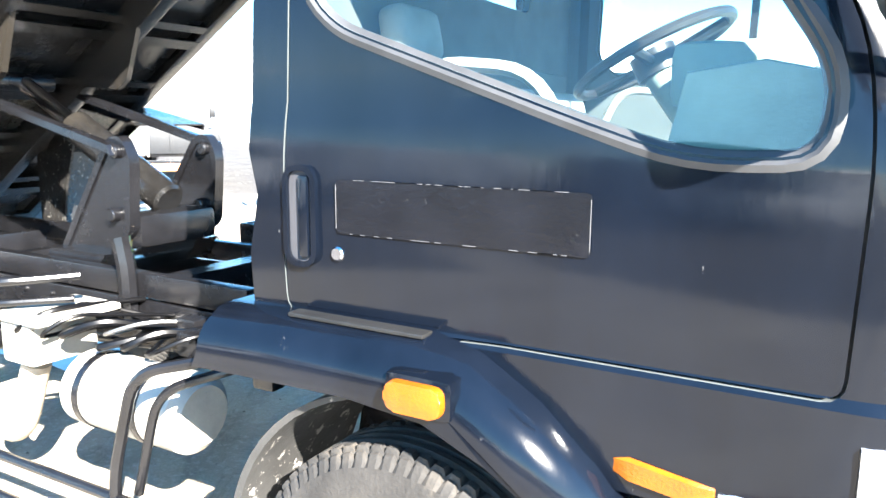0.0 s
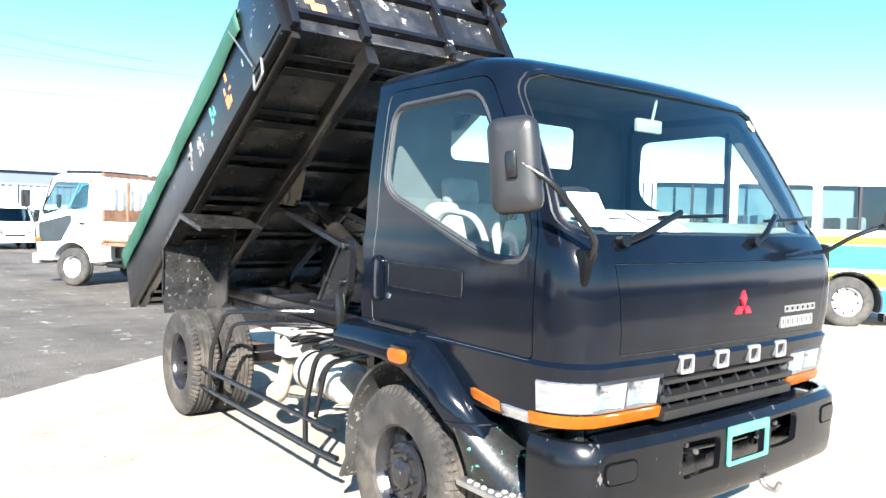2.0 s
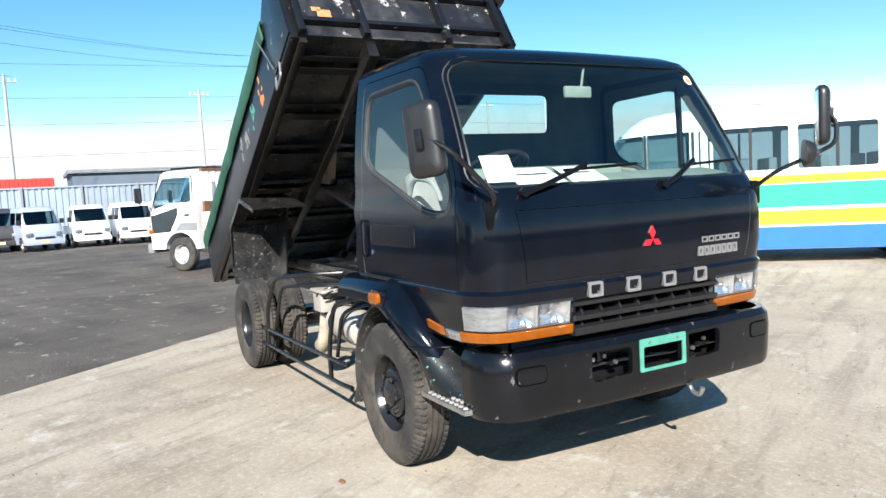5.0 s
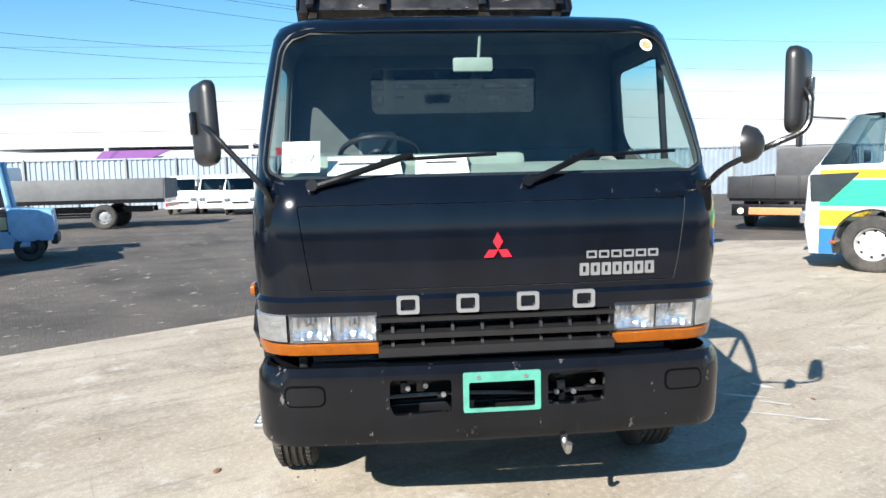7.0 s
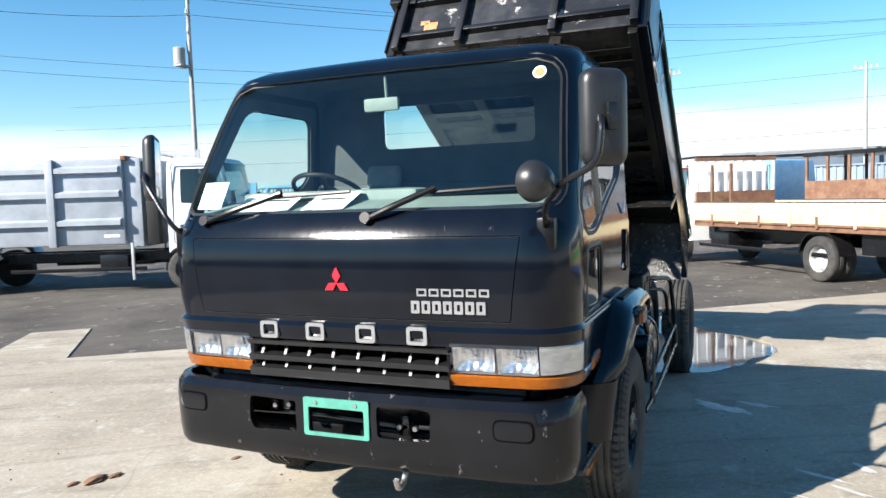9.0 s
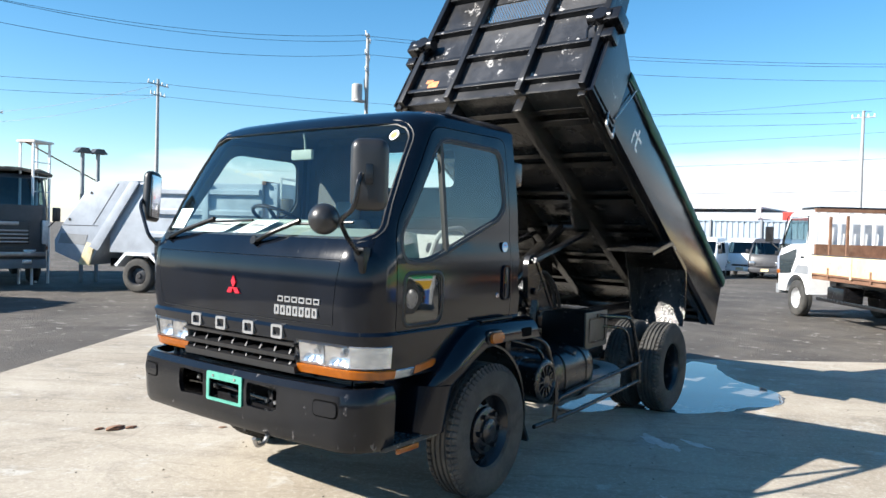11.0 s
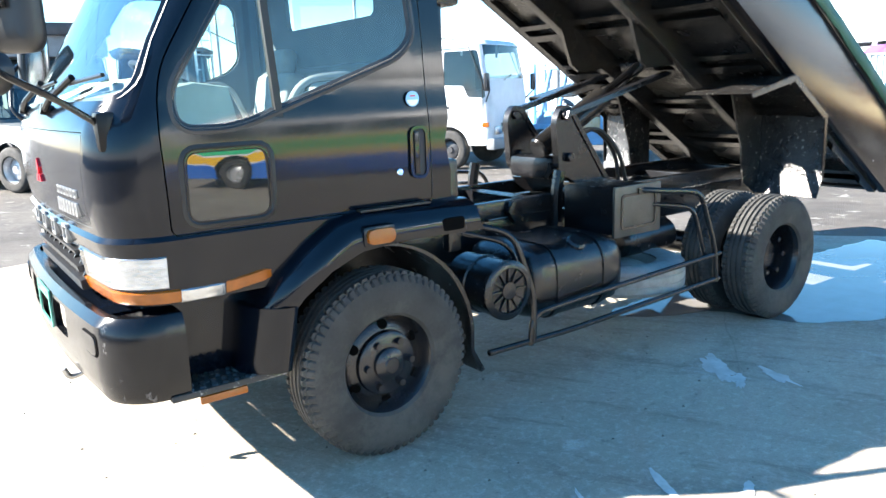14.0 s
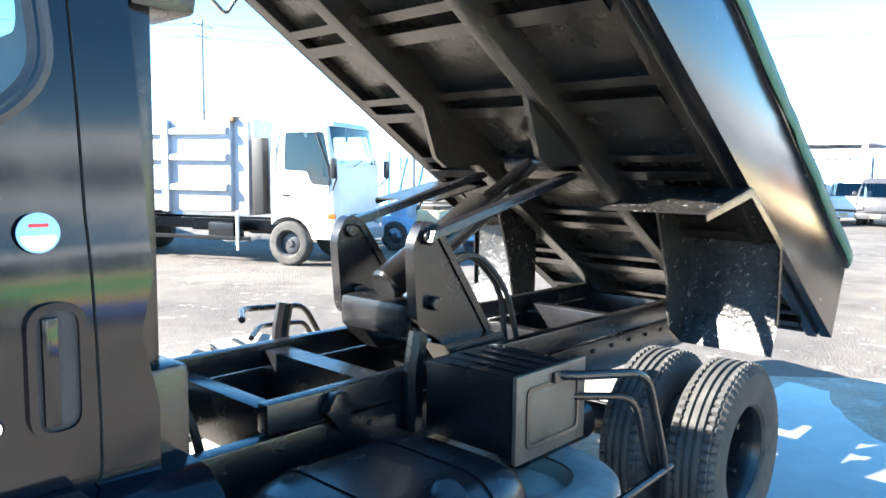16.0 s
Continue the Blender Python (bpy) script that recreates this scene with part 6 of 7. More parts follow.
def cabover(parent, color, w=1.05, h=2.35, label="", low=((0.45, 1.12), (0.84, 1.05), (0.84, 1.38), (0.6, 1.32)), steep=0.0, window=None, back=0.0):
    """A forward-control truck cab over the front axle."""
    s = Shell([(0.55, 1.08, -0.62 + back, w, 0.04, 0.16), (0.95, 1.12, -0.62 + back, w, 0.05, 0.18), (1.4, 1.1, -0.62 + back, w, 0.06, 0.2), (h - 0.75, 1.04, -0.62 + back, w - 0.01, 0.07, 0.22), (h - 0.12, 0.78 + steep, -0.6 + back, w - 0.06, 0.09, 0.22), (h - 0.03, 0.68 + steep, -0.58 + back, w - 0.12, 0.09, 0.2), (h, 0.5, -0.5 + back, w - 0.25, 0.08, 0.18)])
    f = {"z0": h - 0.86, "z1": h - 0.14, "w": lambda z: w - 0.1 - 0.05 * (z - h + 0.86), "x": 0.55 + steep}
    b = body(parent, "cab", s, color, f, [(window or [(-0.42, h - 0.2), (-0.42, h - 0.8), (0.3, h - 0.82), (0.8, h - 0.95), (0.84, h - 0.78), (0.5, h - 0.2)], 0)], floor=1.0, arches=((0, 0.52, 0.45),), label=label)
    part("bumper", box(bmesh.new(), (0.93, -w + 0.02, 0.45), (1.14, w - 0.02, 0.7), 0.05), GREY_P, parent)
    part("grille", box(bmesh.new(), (1.08, -0.6, 0.82), (1.125, 0.6, 1.02), 0.01), PLASTIC, b)
    for sgn in (-1, 1):
        part("headlight", box(bmesh.new(), (1.08, sgn * 0.62 - 0.0, 0.78), (1.14, sgn * 0.92, 0.96), 0.02), LENS, b)
        part("turn_signal", box(bmesh.new(), (0.86, sgn * (w - 0.01), 0.95), (1.02, sgn * (w + 0.012), 1.05), 0.006), AMBER, b)
        bm = tube(bmesh.new(), [(0.95, sgn * (w - 0.03), 1.5), (1.15, sgn * (w + 0.18), 1.75), (1.1, sgn * (w + 0.22), 2.1)], 0.015, 8, 0.08)
        part("mirror_arm", bm, TRIM, b)
        part("mirror", box(bmesh.new(), (1.05, sgn * (w + 0.2) - 0.1, 1.72), (1.12, sgn * (w + 0.2) + 0.1, 2.1), 0.03), PLASTIC, b)
        part("door_handle", box(bmesh.new(), (-0.36 + back, sgn * (w - 0.002), 1.36), (-0.2 + back, sgn * (w + 0.014), 1.41), 0.006), TRIM, b)
        ds = rounded([(-0.5 + back, h - 0.14), (-0.5 + back, 1.0), (0.2, 1.0), (0.88, 1.1), (0.88, h - 0.95), (0.55, h - 0.14)], 0.05)
        seam = boolean(prism(bmesh.new(), ds, "y", sgn * (w - 0.02), sgn * (w + 0.003)), [prism(bmesh.new(), grow(ds, -0.012), "y", -3, 3)])
        part("door_seam", seam, TRIM, b)
        if low:
            part("lower_window", prism(bmesh.new(), rounded(list(low), 0.03), "y", sgn * (w - 0.01), sgn * (w + 0.004)), DARKGLASS, b)
    part("wiper", tube(bmesh.new(), [(1.09, -0.4, h - 0.9), (1.07, 0.05, h - 0.78)], 0.01, 6, 0), TRIM, b)
    part("seats", box(bmesh.new(), (-0.35 + back, -0.85, 1.0), (-0.1 + back, 0.85, 1.75), 0.06), SEAT, b)
    return b


def frame_under(parent, x0, x1):
    for sgn in (-1, 1):
        part("frame_rail", box(bmesh.new(), (x0, sgn * 0.4 - 0.04, 0.62), (x1, sgn * 0.4 + 0.04, 0.84)), CHASSIS, parent)
    part("fuel_tank", box(bmesh.new(), (-2.0, 0.55, 0.45), (-1.3, 1.0, 0.8), 0.08), CHASSIS, parent)
    part("battery_box", box(bmesh.new(), (-1.9, -1.0, 0.45), (-1.3, -0.6, 0.8), 0.03), CHASSIS, parent)
    for sgn in (-1, 1):
        part("guard_rail", box(bmesh.new(), (x0 + 2.2, sgn * 1.0 - 0.02, 0.45), (-0.9, sgn * 1.0 + 0.02, 0.53), 0.01), CHASSIS, parent)


def heading(x, y, hx, hy):
    return pose(x, y, G0, 0, 0, math.degrees(math.atan2(hy, hx)))


# bus
bus = thing("bus", "white minibus with yellow, green and blue stripes parked on concrete", "bus", m=heading(-6.9, 7.76, -0.716, -0.697))
BUS = Shell([(0.28, 0.98, -6.3, 1.0, 0.06, 0.2), (0.75, 1.07, -6.35, 1.01, 0.07, 0.22), (1.5, 1.03, -6.35, 1.01, 0.08, 0.25), (1.66, 0.94, -6.35, 1.0, 0.09, 0.27), (2.45, 0.42, -6.33, 0.97, 0.12, 0.3), (2.68, 0.18, -6.3, 0.93, 0.12, 0.3), (2.82, -0.05, -6.25, 0.85, 0.1, 0.3), (2.9, -0.4, -6.1, 0.66, 0.08, 0.25), (2.93, -0.9, -5.7, 0.4, 0.05, 0.2)])
wins = [([(-0.12, 2.47), (-0.12, 1.7), (0.8, 1.68), (0.38, 2.45)], 0), ([(-0.94, 2.5), (-0.94, 1.7), (-0.18, 1.7), (-0.18, 2.48)], 0)]
BAYS = [-2.62 - i * 1.42 for i in range(3)]
for x in BAYS:
    wins.append((rect(x, x + 1.27, 1.72, 2.5), 0))
bb = body(bus, "bus_body", BUS, WHITE, {"z0": 1.68, "z1": 2.5, "w": lambda z: 0.86 - 0.08 * (z - 1.68), "x": -0.2}, wins, floor=0.7, arches=((0, 0.53, 0.45), (-4.7, 0.53, 0.45)), label="white bus body with broad colour stripes")
for sgn in (-1, 1):
    for z0, z1, m in ((1.47, 1.61, BUS_Y), (1.04, 1.45, BUS_G), (0.73, 0.98, BUS_Y), (0.29, 0.69, BUS_B)):
        cutr = [cyl(bmesh.new(), (x, -3, 0.45), (x, 3, 0.45), 0.535, 32) for x in (0, -4.7)]
        bm = boolean(prism(bmesh.new(), rect(-6.2, 0.75, z0, z1), "y", sgn * 0.98, sgn * 1.016), cutr)
        part("stripe", bm, m, bb)
    part("mirror_panel", prism(bmesh.new(), rounded([(0.18, 1.57), (0.9, 1.54), (0.88, 1.12), (0.62, 1.1)], 0.04), "y", sgn * 1.0, sgn * 1.022), DARKGLASS, bb)
    part("marker_lamp", box(bmesh.new(), (0.5, sgn * 1.0, 0.45), (0.6, sgn * 1.025, 0.5), 0.005), AMBER, bb)
    for x in (0, -4.7):
        yard_wheel(bus, x, 0.86, 0.45, 0.22, sgn)
        part("arch_lip", boolean(cyl(bmesh.new(), (x, sgn * 0.985, 0.45), (x, sgn * 1.022, 0.45), 0.56, 32), [cyl(bmesh.new(), (x, -3, 0.45), (x, 3, 0.45), 0.53, 32), box(bmesh.new(), (x - 1, -3, -1), (x + 1, 3, 0.3))]), TRIM, bb)
        part("mud_flap", box(bmesh.new(), (x - 0.62, sgn * 0.75, 0.12), (x - 0.6, sgn * 0.98, 0.42)), TRIM, bus)
    for x in (-0.15, *[b + 0.635 for b in BAYS], -1.0):
        part("window_bar", box(bmesh.new(), (x - 0.025, sgn * 0.965, 1.7), (x + 0.025, sgn * 0.992, 2.49)), PLASTIC, bb)
    for i in range(5):
        part("seat", box(bmesh.new(), (-1.6 - i * 0.85, sgn * 0.3, 0.9), (-1.45 - i * 0.85, sgn * 0.85, 1.95), 0.05), SEAT, bus)
    for x in (-1.12, -1.28):
        part("door_seam", box(bmesh.new(), (x - 0.012, sgn * 1.0, 0.4), (x + 0.012, sgn * 1.019, 2.5)), TRIM, bb)
part("curtain", box(bmesh.new(), (-0.22, 0.9, 1.7), (-0.1, 0.94, 2.45), 0.02), SEAT, bus)
part("mirror_arm", tube(bmesh.new(), [(0.45, 0.85, 2.4), (0.95, 1.1, 2.45), (1.05, 1.18, 2.3)], 0.015, 8, 0.1), TRIM, bus)
part("mirror", box(bmesh.new(), (1.0, 1.08, 1.98), (1.06, 1.3, 2.32), 0.03), PLASTIC, bus)
for y in (-0.9, 0.6):
    part("headlight", box(bmesh.new(), (0.95, y, 0.75), (1.07, y + 0.3, 0.95), 0.03), LENS, bus)

# white truck with a cream drop-side body
cargo = thing("stake_truck", "white cargo truck with a worn cream drop-side body and rusty headboard", "truck", m=heading(-15.4, 1.0, -0.81, -0.58))
cabover(cargo, WHITE, 1.06, 2.5, "white truck cab with a large black lower window", ((0.3, 0.98), (0.9, 0.95), (0.92, 1.38), (0.02, 1.58), (0.02, 1.4)))
for sgn in (-1, 1):
    part("grey_stripe", prism(bmesh.new(), [(-0.6, 1.0), (0.15, 1.0), (-0.05, 1.2), (-0.6, 1.2)], "y", sgn * 1.05, sgn * 1.066), GREY_P, cargo)
frame_under(cargo, -7.2, 0.5)
for sgn in (-1, 1):
    for i in range(4):
        x = -0.85 - i * 1.63
        bd = part("side_board", box(bmesh.new(), (x - 1.61, sgn * 1.08 - 0.03, 1.05), (x, sgn * 1.08 + 0.03, 1.45), 0.008), YELLOW_P, cargo)
        part("hinge", box(bmesh.new(), (x - 0.75, sgn * 1.115, 0.98), (x - 0.68, sgn * 1.12, 1.2)), RUST, bd)
        part("latch", box(bmesh.new(), (x - 0.03, sgn * 1.112, 1.0), (x + 0.03, sgn * 1.125, 1.42)), YELLOW_P, bd)
    yard_wheel(cargo, 0, 0.95, 0.42, 0.24, sgn)
    yard_wheel(cargo, -4.8, 0.95, 0.42, 0.24, sgn)
    yard_wheel(cargo, -4.8, 0.68, 0.42, 0.24, sgn)
    part("mudguard", boolean(cyl(bmesh.new(), (-4.8, sgn * 0.75, 0.42), (-4.8, sgn * 1.06, 0.42), 0.54, 32), [cyl(bmesh.new(), (-4.8, -2, 0.42), (-4.8, 2, 0.42), 0.51, 32), box(bmesh.new(), (-6, -2, -1), (-3, 2, 0.5))]), CHASSIS, cargo)
part("load_bed", box(bmesh.new(), (-7.37, -1.08, 0.92), (-0.8, 1.08, 1.05), 0.01), RUST, cargo)
PALE_GATE = mat("weathered_grey_steel", (0.33, 0.31, 0.27), 0.6, 0, 0.3, 3, 50, 0.1, second=(0.22, 0.2, 0.17), spots=0.4, spot_color=(0.2, 0.1, 0.05))
tg = part("tailgate", box(bmesh.new(), (-7.44, -1.1, 1.03), (-7.38, 1.1, 1.46), 0.008), PALE_GATE, cargo, "weathered pale grey tailgate")
for i in range(5):
    part("gate_rib", box(bmesh.new(), (-7.47, -1.08 + i * 0.53, 1.0), (-7.435, -1.02 + i * 0.53, 1.46), 0.006), PALE_GATE, tg)
for y in (-0.95, 0.05):
    part("rear_reflector", box(bmesh.new(), (-7.42, y, 0.5), (-7.36, y + 0.8, 0.66), 0.008), ORANGE_RUST, cargo)
    part("tail_lamp", box(bmesh.new(), (-7.43, y - 0.12, 0.5), (-7.36, y - 0.02, 0.64), 0.008), LENS, cargo)
part("rear_bumper", box(bmesh.new(), (-7.36, -1.0, 0.48), (-7.3, 1.0, 0.68), 0.01), CHASSIS, cargo)
for sgn in (-1, 1):
    part("side_skirt", box(bmesh.new(), (-7.3, sgn * 0.9, 0.55), (-5.7, sgn * 0.94, 0.92)), CHASSIS, cargo)
    part("top_rim", box(bmesh.new(), (-7.37, sgn * 1.08 - 0.035, 1.45), (-0.85, sgn * 1.08 + 0.035, 1.47)), DARKGREY, cargo)
    part("bottom_rim", box(bmesh.new(), (-7.37, sgn * 1.08 - 0.036, 1.02), (-0.85, sgn * 1.08 + 0.036, 1.06)), RUST, cargo)
hb = part("headboard", box(bmesh.new(), (-0.86, -1.05, 1.05), (-0.8, 1.05, 1.7)), RUST, cargo, "rusty steel headboard")
for i in range(9):
    part("stake", box(bmesh.new(), (-0.86, -1.05 + i * 0.255, 1.7), (-0.8, -0.99 + i * 0.255, 2.45), 0.006), WHITE, hb)
part("stake_rail", box(bmesh.new(), (-0.87, -1.07, 2.42), (-0.79, 1.07, 2.5)), RUST, hb)
for x in (-1.5, -2.2):
    part("rear_stake", box(bmesh.new(), (x, 1.02, 1.45), (x + 0.05, 1.07, 2.3)), RUST, hb)
part("roof_rack", box(bmesh.new(), (-0.5, -0.8, 2.5), (0.4, 0.8, 2.56), 0.02), CHASSIS, cargo)

# refuse truck
refuse = thing("refuse_truck", "silver refuse collection truck with a white cab", "truck", m=heading(-8.9, -9.5, -0.41, 0.912) @ Matrix.Scale(0.97, 4))
cabover(refuse, DIRTY, 1.06, 2.85, "white truck cab with stepped door windows", (), 0.17, [(-0.08, 2.6), (-0.08, 1.87), (0.4, 1.85), (0.52, 1.6), (0.93, 1.58), (0.9, 1.9), (0.74, 2.6)], 0.24)
part("snorkel", box(bmesh.new(), (-0.85, -1.0, 1.0), (-0.6, -0.75, 2.5), 0.03), TRIM, refuse)
part("snorkel", box(bmesh.new(), (-0.85, 0.75, 1.0), (-0.6, 1.0, 2.5), 0.03), TRIM, refuse)
frame_under(refuse, -6.0, 0.5)
bm = box(bmesh.new(), (-5.6, -1.05, 1.02), (-1.3, 1.05, 2.85), 0.06)
hop = part("refuse_body", bm, SILVER_P, refuse, "dusty silver refuse body with side ribs")
part("front_wall", box(bmesh.new(), (-1.3, -0.95, 0.95), (-0.95, 0.95, 2.88), 0.03), SILVER_P, hop)
part("roof_rim", box(bmesh.new(), (-1.32, -1.06, 2.82), (-1.22, 1.06, 2.92), 0.01), RUST, hop)
for sgn in (-1, 1):
    for z in (1.5, 2.1, 2.62):
        for x0, x1 in ((-2.72, -1.36), (-4.4, -2.88)):
            part("side_rib", prism(bmesh.new(), [(sgn * 1.045, z - 0.07), (sgn * 1.14, z - 0.05), (sgn * 1.14, z + 0.05), (sgn * 1.045, z + 0.1)], "x", x0, x1), SILVER_P, hop)
    part("side_post", box(bmesh.new(), (-2.88, sgn * 1.04, 1.0), (-2.72, sgn * 1.16, 2.86), 0.01), SILVER_P, hop)
    part("label_strip", box(bmesh.new(), (-1.75, sgn * 1.05, 1.18), (-1.42, sgn * 1.056, 1.24)), PAPER, hop)
    yard_wheel(refuse, 0, 0.95, 0.44, 0.25, sgn, DARKGREY)
    yard_wheel(refuse, -4.75, 0.95, 0.44, 0.25, sgn, DARKGREY)
    bm = prism(bmesh.new(), [(-4.1, 0.78), (-4.35, 1.03), (-5.1, 1.03), (-5.4, 0.7), (-5.33, 0.66), (-5.07, 0.96), (-4.4, 0.96), (-4.17, 0.74)], "y", sgn * 0.72, sgn * 1.1)
    part("mudguard", bm, WHITE, refuse)
    part("guard_leg", box(bmesh.new(), (-1.2, sgn * 1.0, 0.25), (-1.14, sgn * 1.06, 1.05), 0.01), ALLOY, refuse)
bm = prism(bmesh.new(), [(-4.75, 2.88), (-5.9, 2.86), (-6.15, 2.76), (-6.98, 1.7), (-7.22, 1.3), (-7.2, 0.98), (-6.3, 0.66), (-6.08, 0.8)], "y", -1.09, 1.09, 0.03)
tail = part("tail_hopper", bm, SILVER_P, refuse, "sloping silver loading hopper with a rusty corner")
for sgn in (-1, 1):
    part("hopper_rail", prism(bmesh.new(), [(-4.68, 2.84), (-4.95, 2.84), (-6.12, 1.15), (-5.86, 1.05)], "y", sgn * 1.085, sgn * 1.15, 0.008), SILVER_P, tail)
    part("rust_bracket", prism(bmesh.new(), [(-5.98, 1.2), (-6.2, 1.26), (-6.45, 0.68), (-6.12, 0.66)], "y", sgn * 1.085, sgn * 1.14, 0.008), YELLOW_P, tail)
    part("hopper_seam", box(bmesh.new(), (-6.95, sgn * 1.088, 1.69), (-5.9, sgn * 1.096, 1.705)), TRIM, tail)
    part("hopper_seam", prism(bmesh.new(), [(-5.3, 2.8), (-5.32, 2.8), (-6.05, 1.72), (-6.03, 1.72)], "y", sgn * 1.088, sgn * 1.096), TRIM, tail)
    part("hopper_pocket", prism(bmesh.new(), [(-7.0, 1.48), (-6.2, 1.46), (-6.28, 1.2), (-7.1, 1.22)], "y", sgn * 1.088, sgn * 1.098), GREY_P, tail)
    for x, z in ((-6.1, 2.55), (-6.75, 1.85)):
        part("hopper_bolt", cyl(bmesh.new(), (x, sgn * 1.088, z), (x, sgn * 1.1, z), 0.04, 12), TRIM, tail)
rk = part("roof_rack", box(bmesh.new(), (-0.9, -0.9, 2.98), (-0.86, 0.9, 3.02)), ALLOY, refuse)
for y in (-0.9, -0.45, 0.0, 0.45, 0.9):
    part("rack_bar", box(bmesh.new(), (-0.9, y - 0.012, 2.98), (0.35, y + 0.012, 3.0)), ALLOY, rk)
for x in (-0.88, 0.3):
    for y in (-0.9, 0.9):
        part("rack_leg", box(bmesh.new(), (x - 0.02, y - 0.02, 2.5), (x + 0.02, y + 0.02, 3.02)), ALLOY, rk)
# slim white access ladder with a platform, and two lamp gantries beyond
tower = thing("access_ladder", "slim white steel ladder with a rusty top platform", "ladder", m=pose(-5.35, -17.2, G0, 0, 0, 25))
for x in (-0.3, 0.3):
    for y in (-0.2, 0.2):
        part("post", box(bmesh.new(), (x - 0.025, y - 0.025, 0), (x + 0.025, y + 0.025, 3.84)), WHITE, tower)
part("platform", box(bmesh.new(), (-0.36, -0.28, 3.84), (0.36, 0.28, 3.9)), mat("rust_streaked_white_paint", (0.55, 0.5, 0.44), 0.6, 0, 0.2, 6, 60, 0.1, spots=0.5, spot_color=(0.4, 0.2, 0.08)), tower)
for i in range(8):
    part("rung", box(bmesh.new(), (-0.3, 0.18, 0.5 + i * 0.4), (0.3, 0.22, 0.53 + i * 0.4)), WHITE, tower)
part("stay", tube(bmesh.new(), [(0.36, 0, 3.84), (-2.2, 0.4, 2.9)], 0.02, 6, 0), RUST, tower)
for x in (-6.55, -7.0):
    gy = thing("lamp_post", "short dark lamp post with a flat head", "lamp post", "lamp posts", m=pose(x, -17.0, G0))
    part("post", box(bmesh.new(), (-0.04, -0.04, 0), (0.04, 0.04, 3.7)), GREY_P, gy)
    part("head", prism(bmesh.new(), [(-0.22, 3.7), (0.22, 3.7), (0.1, 3.84), (-0.1, 3.84)], "y", -0.15, 0.15), DARKGREY, gy)

# dark trucks face on
CHR_G = mat("dull_chrome_grille", (0.3, 0.3, 0.31), 0.3, 0.8, 0.2, 9, 60, 0.05)
for k, (x, y, hx, hy) in enumerate(((-4.6, -18.0, 0.28, 0.96), (-1.85, -18.3, 0.1, 0.99))):
    dt = thing("parked_truck", "dark grey tipper truck with a rusty sheet over its cab" if k == 0 else "black heavy truck with a grey deck above its cab", "truck", m=heading(x, y, hx, hy))
    cabover(dt, DARKGREY, 1.2, 3.0, "dark truck cab")
    frame_under(dt, -5.5, 0.5)
    part("front_panel", box(bmesh.new(), (1.1, -0.75, 1.1), (1.17, 0.75, 1.72), 0.03), PLASTIC, dt)
    part("emblem_plate", box(bmesh.new(), (1.17, -0.45, 1.6), (1.19, 0.5, 1.7), 0.01), CHR_G, dt)
    for i in range(4):
        part("grille_bar", box(bmesh.new(), (1.17, -0.72, 1.14 + i * 0.1), (1.2, 0.72, 1.18 + i * 0.1), 0.008), CHR_G, dt)
    part("bumper_trim", box(bmesh.new(), (1.18, -1.15, 0.78), (1.22, 1.15, 0.9), 0.02), CHR_G, dt)
    for sgn in (-1, 1):
        part("fog_lamp", box(bmesh.new(), (1.2, sgn * 0.7 - 0.12, 0.58), (1.225, sgn * 0.7 + 0.12, 0.7), 0.02), LENS, dt)
        part("corner_panel", box(bmesh.new(), (1.0, sgn * 1.05, 1.1), (1.16, sgn * 1.2, 1.75), 0.05), ALLOY if sgn > 0 and k == 0 else DARKGREY, dt)
    part("load_bed", box(bmesh.new(), (-5.6, -1.2, 1.0), (-0.8, 1.2, 3.0), 0.02), DARKGREY, dt)
    if k == 0:
        bm = bmesh.new()
        g = [[bm.verts.new((-1.6 + 0.3 * i, -1.35 + 0.27 * j, 3.12 + 0.13 * noise.noise((i * 0.7, j * 0.5, 2)) - (0.12 if j in (0, 10) else 0))) for j in range(11)] for i in range(9)]
        for i in range(8):
            for j in range(10):
                bm.faces.new((g[i][j], g[i + 1][j], g[i + 1][j + 1], g[i][j + 1]))
        sh = part("roof_sheet", bm, mat("stained_tarpaulin", (0.1, 0.085, 0.07), 0.7, 0, 0.5, 3, 40, 0.4, second=(0.3, 0.27, 0.22), spots=0.3, spot_color=(0.05, 0.04, 0.03)), dt, "crumpled stained sheet over the cab")
        sh.modifiers.new("thick", "SOLIDIFY").thickness = 0.08
    else:
        dk = part("deck", box(bmesh.new(), (-4.6, -1.25, 2.9), (0.9, 1.25, 3.42), 0.02), GREY_P, dt, "flat grey deck over the cab")
        part("deck_edge", box(bmesh.new(), (-0.2, -1.35, 3.42), (1.1, 1.35, 3.72), 0.03), DARKGREY, dk)
        part("deck_lamp", cyl(bmesh.new(), (0.9, 0.95, 3.25), (0.93, 0.95, 3.25), 0.07, 16), LENS, dk)
        for y in (-0.3, 0.3):
            part("ladder_rail", box(bmesh.new(), (-3.0, -1.4, 0.8), (-2.95, -1.36, 3.5), 0, pose(y * 0.8, 0, 0)), ALLOY, dk)
        for i in range(7):
            part("ladder_rung", box(bmesh.new(), (-3.24, -1.39, 0.9 + i * 0.36), (-2.71, -1.37, 0.93 + i * 0.36)), ALLOY, dk)
    for sgn in (-1, 1):
        for wx in (0, -3.8):
            yard_wheel(dt, wx, 1.0, 0.5, 0.28, sgn, GREY_P)

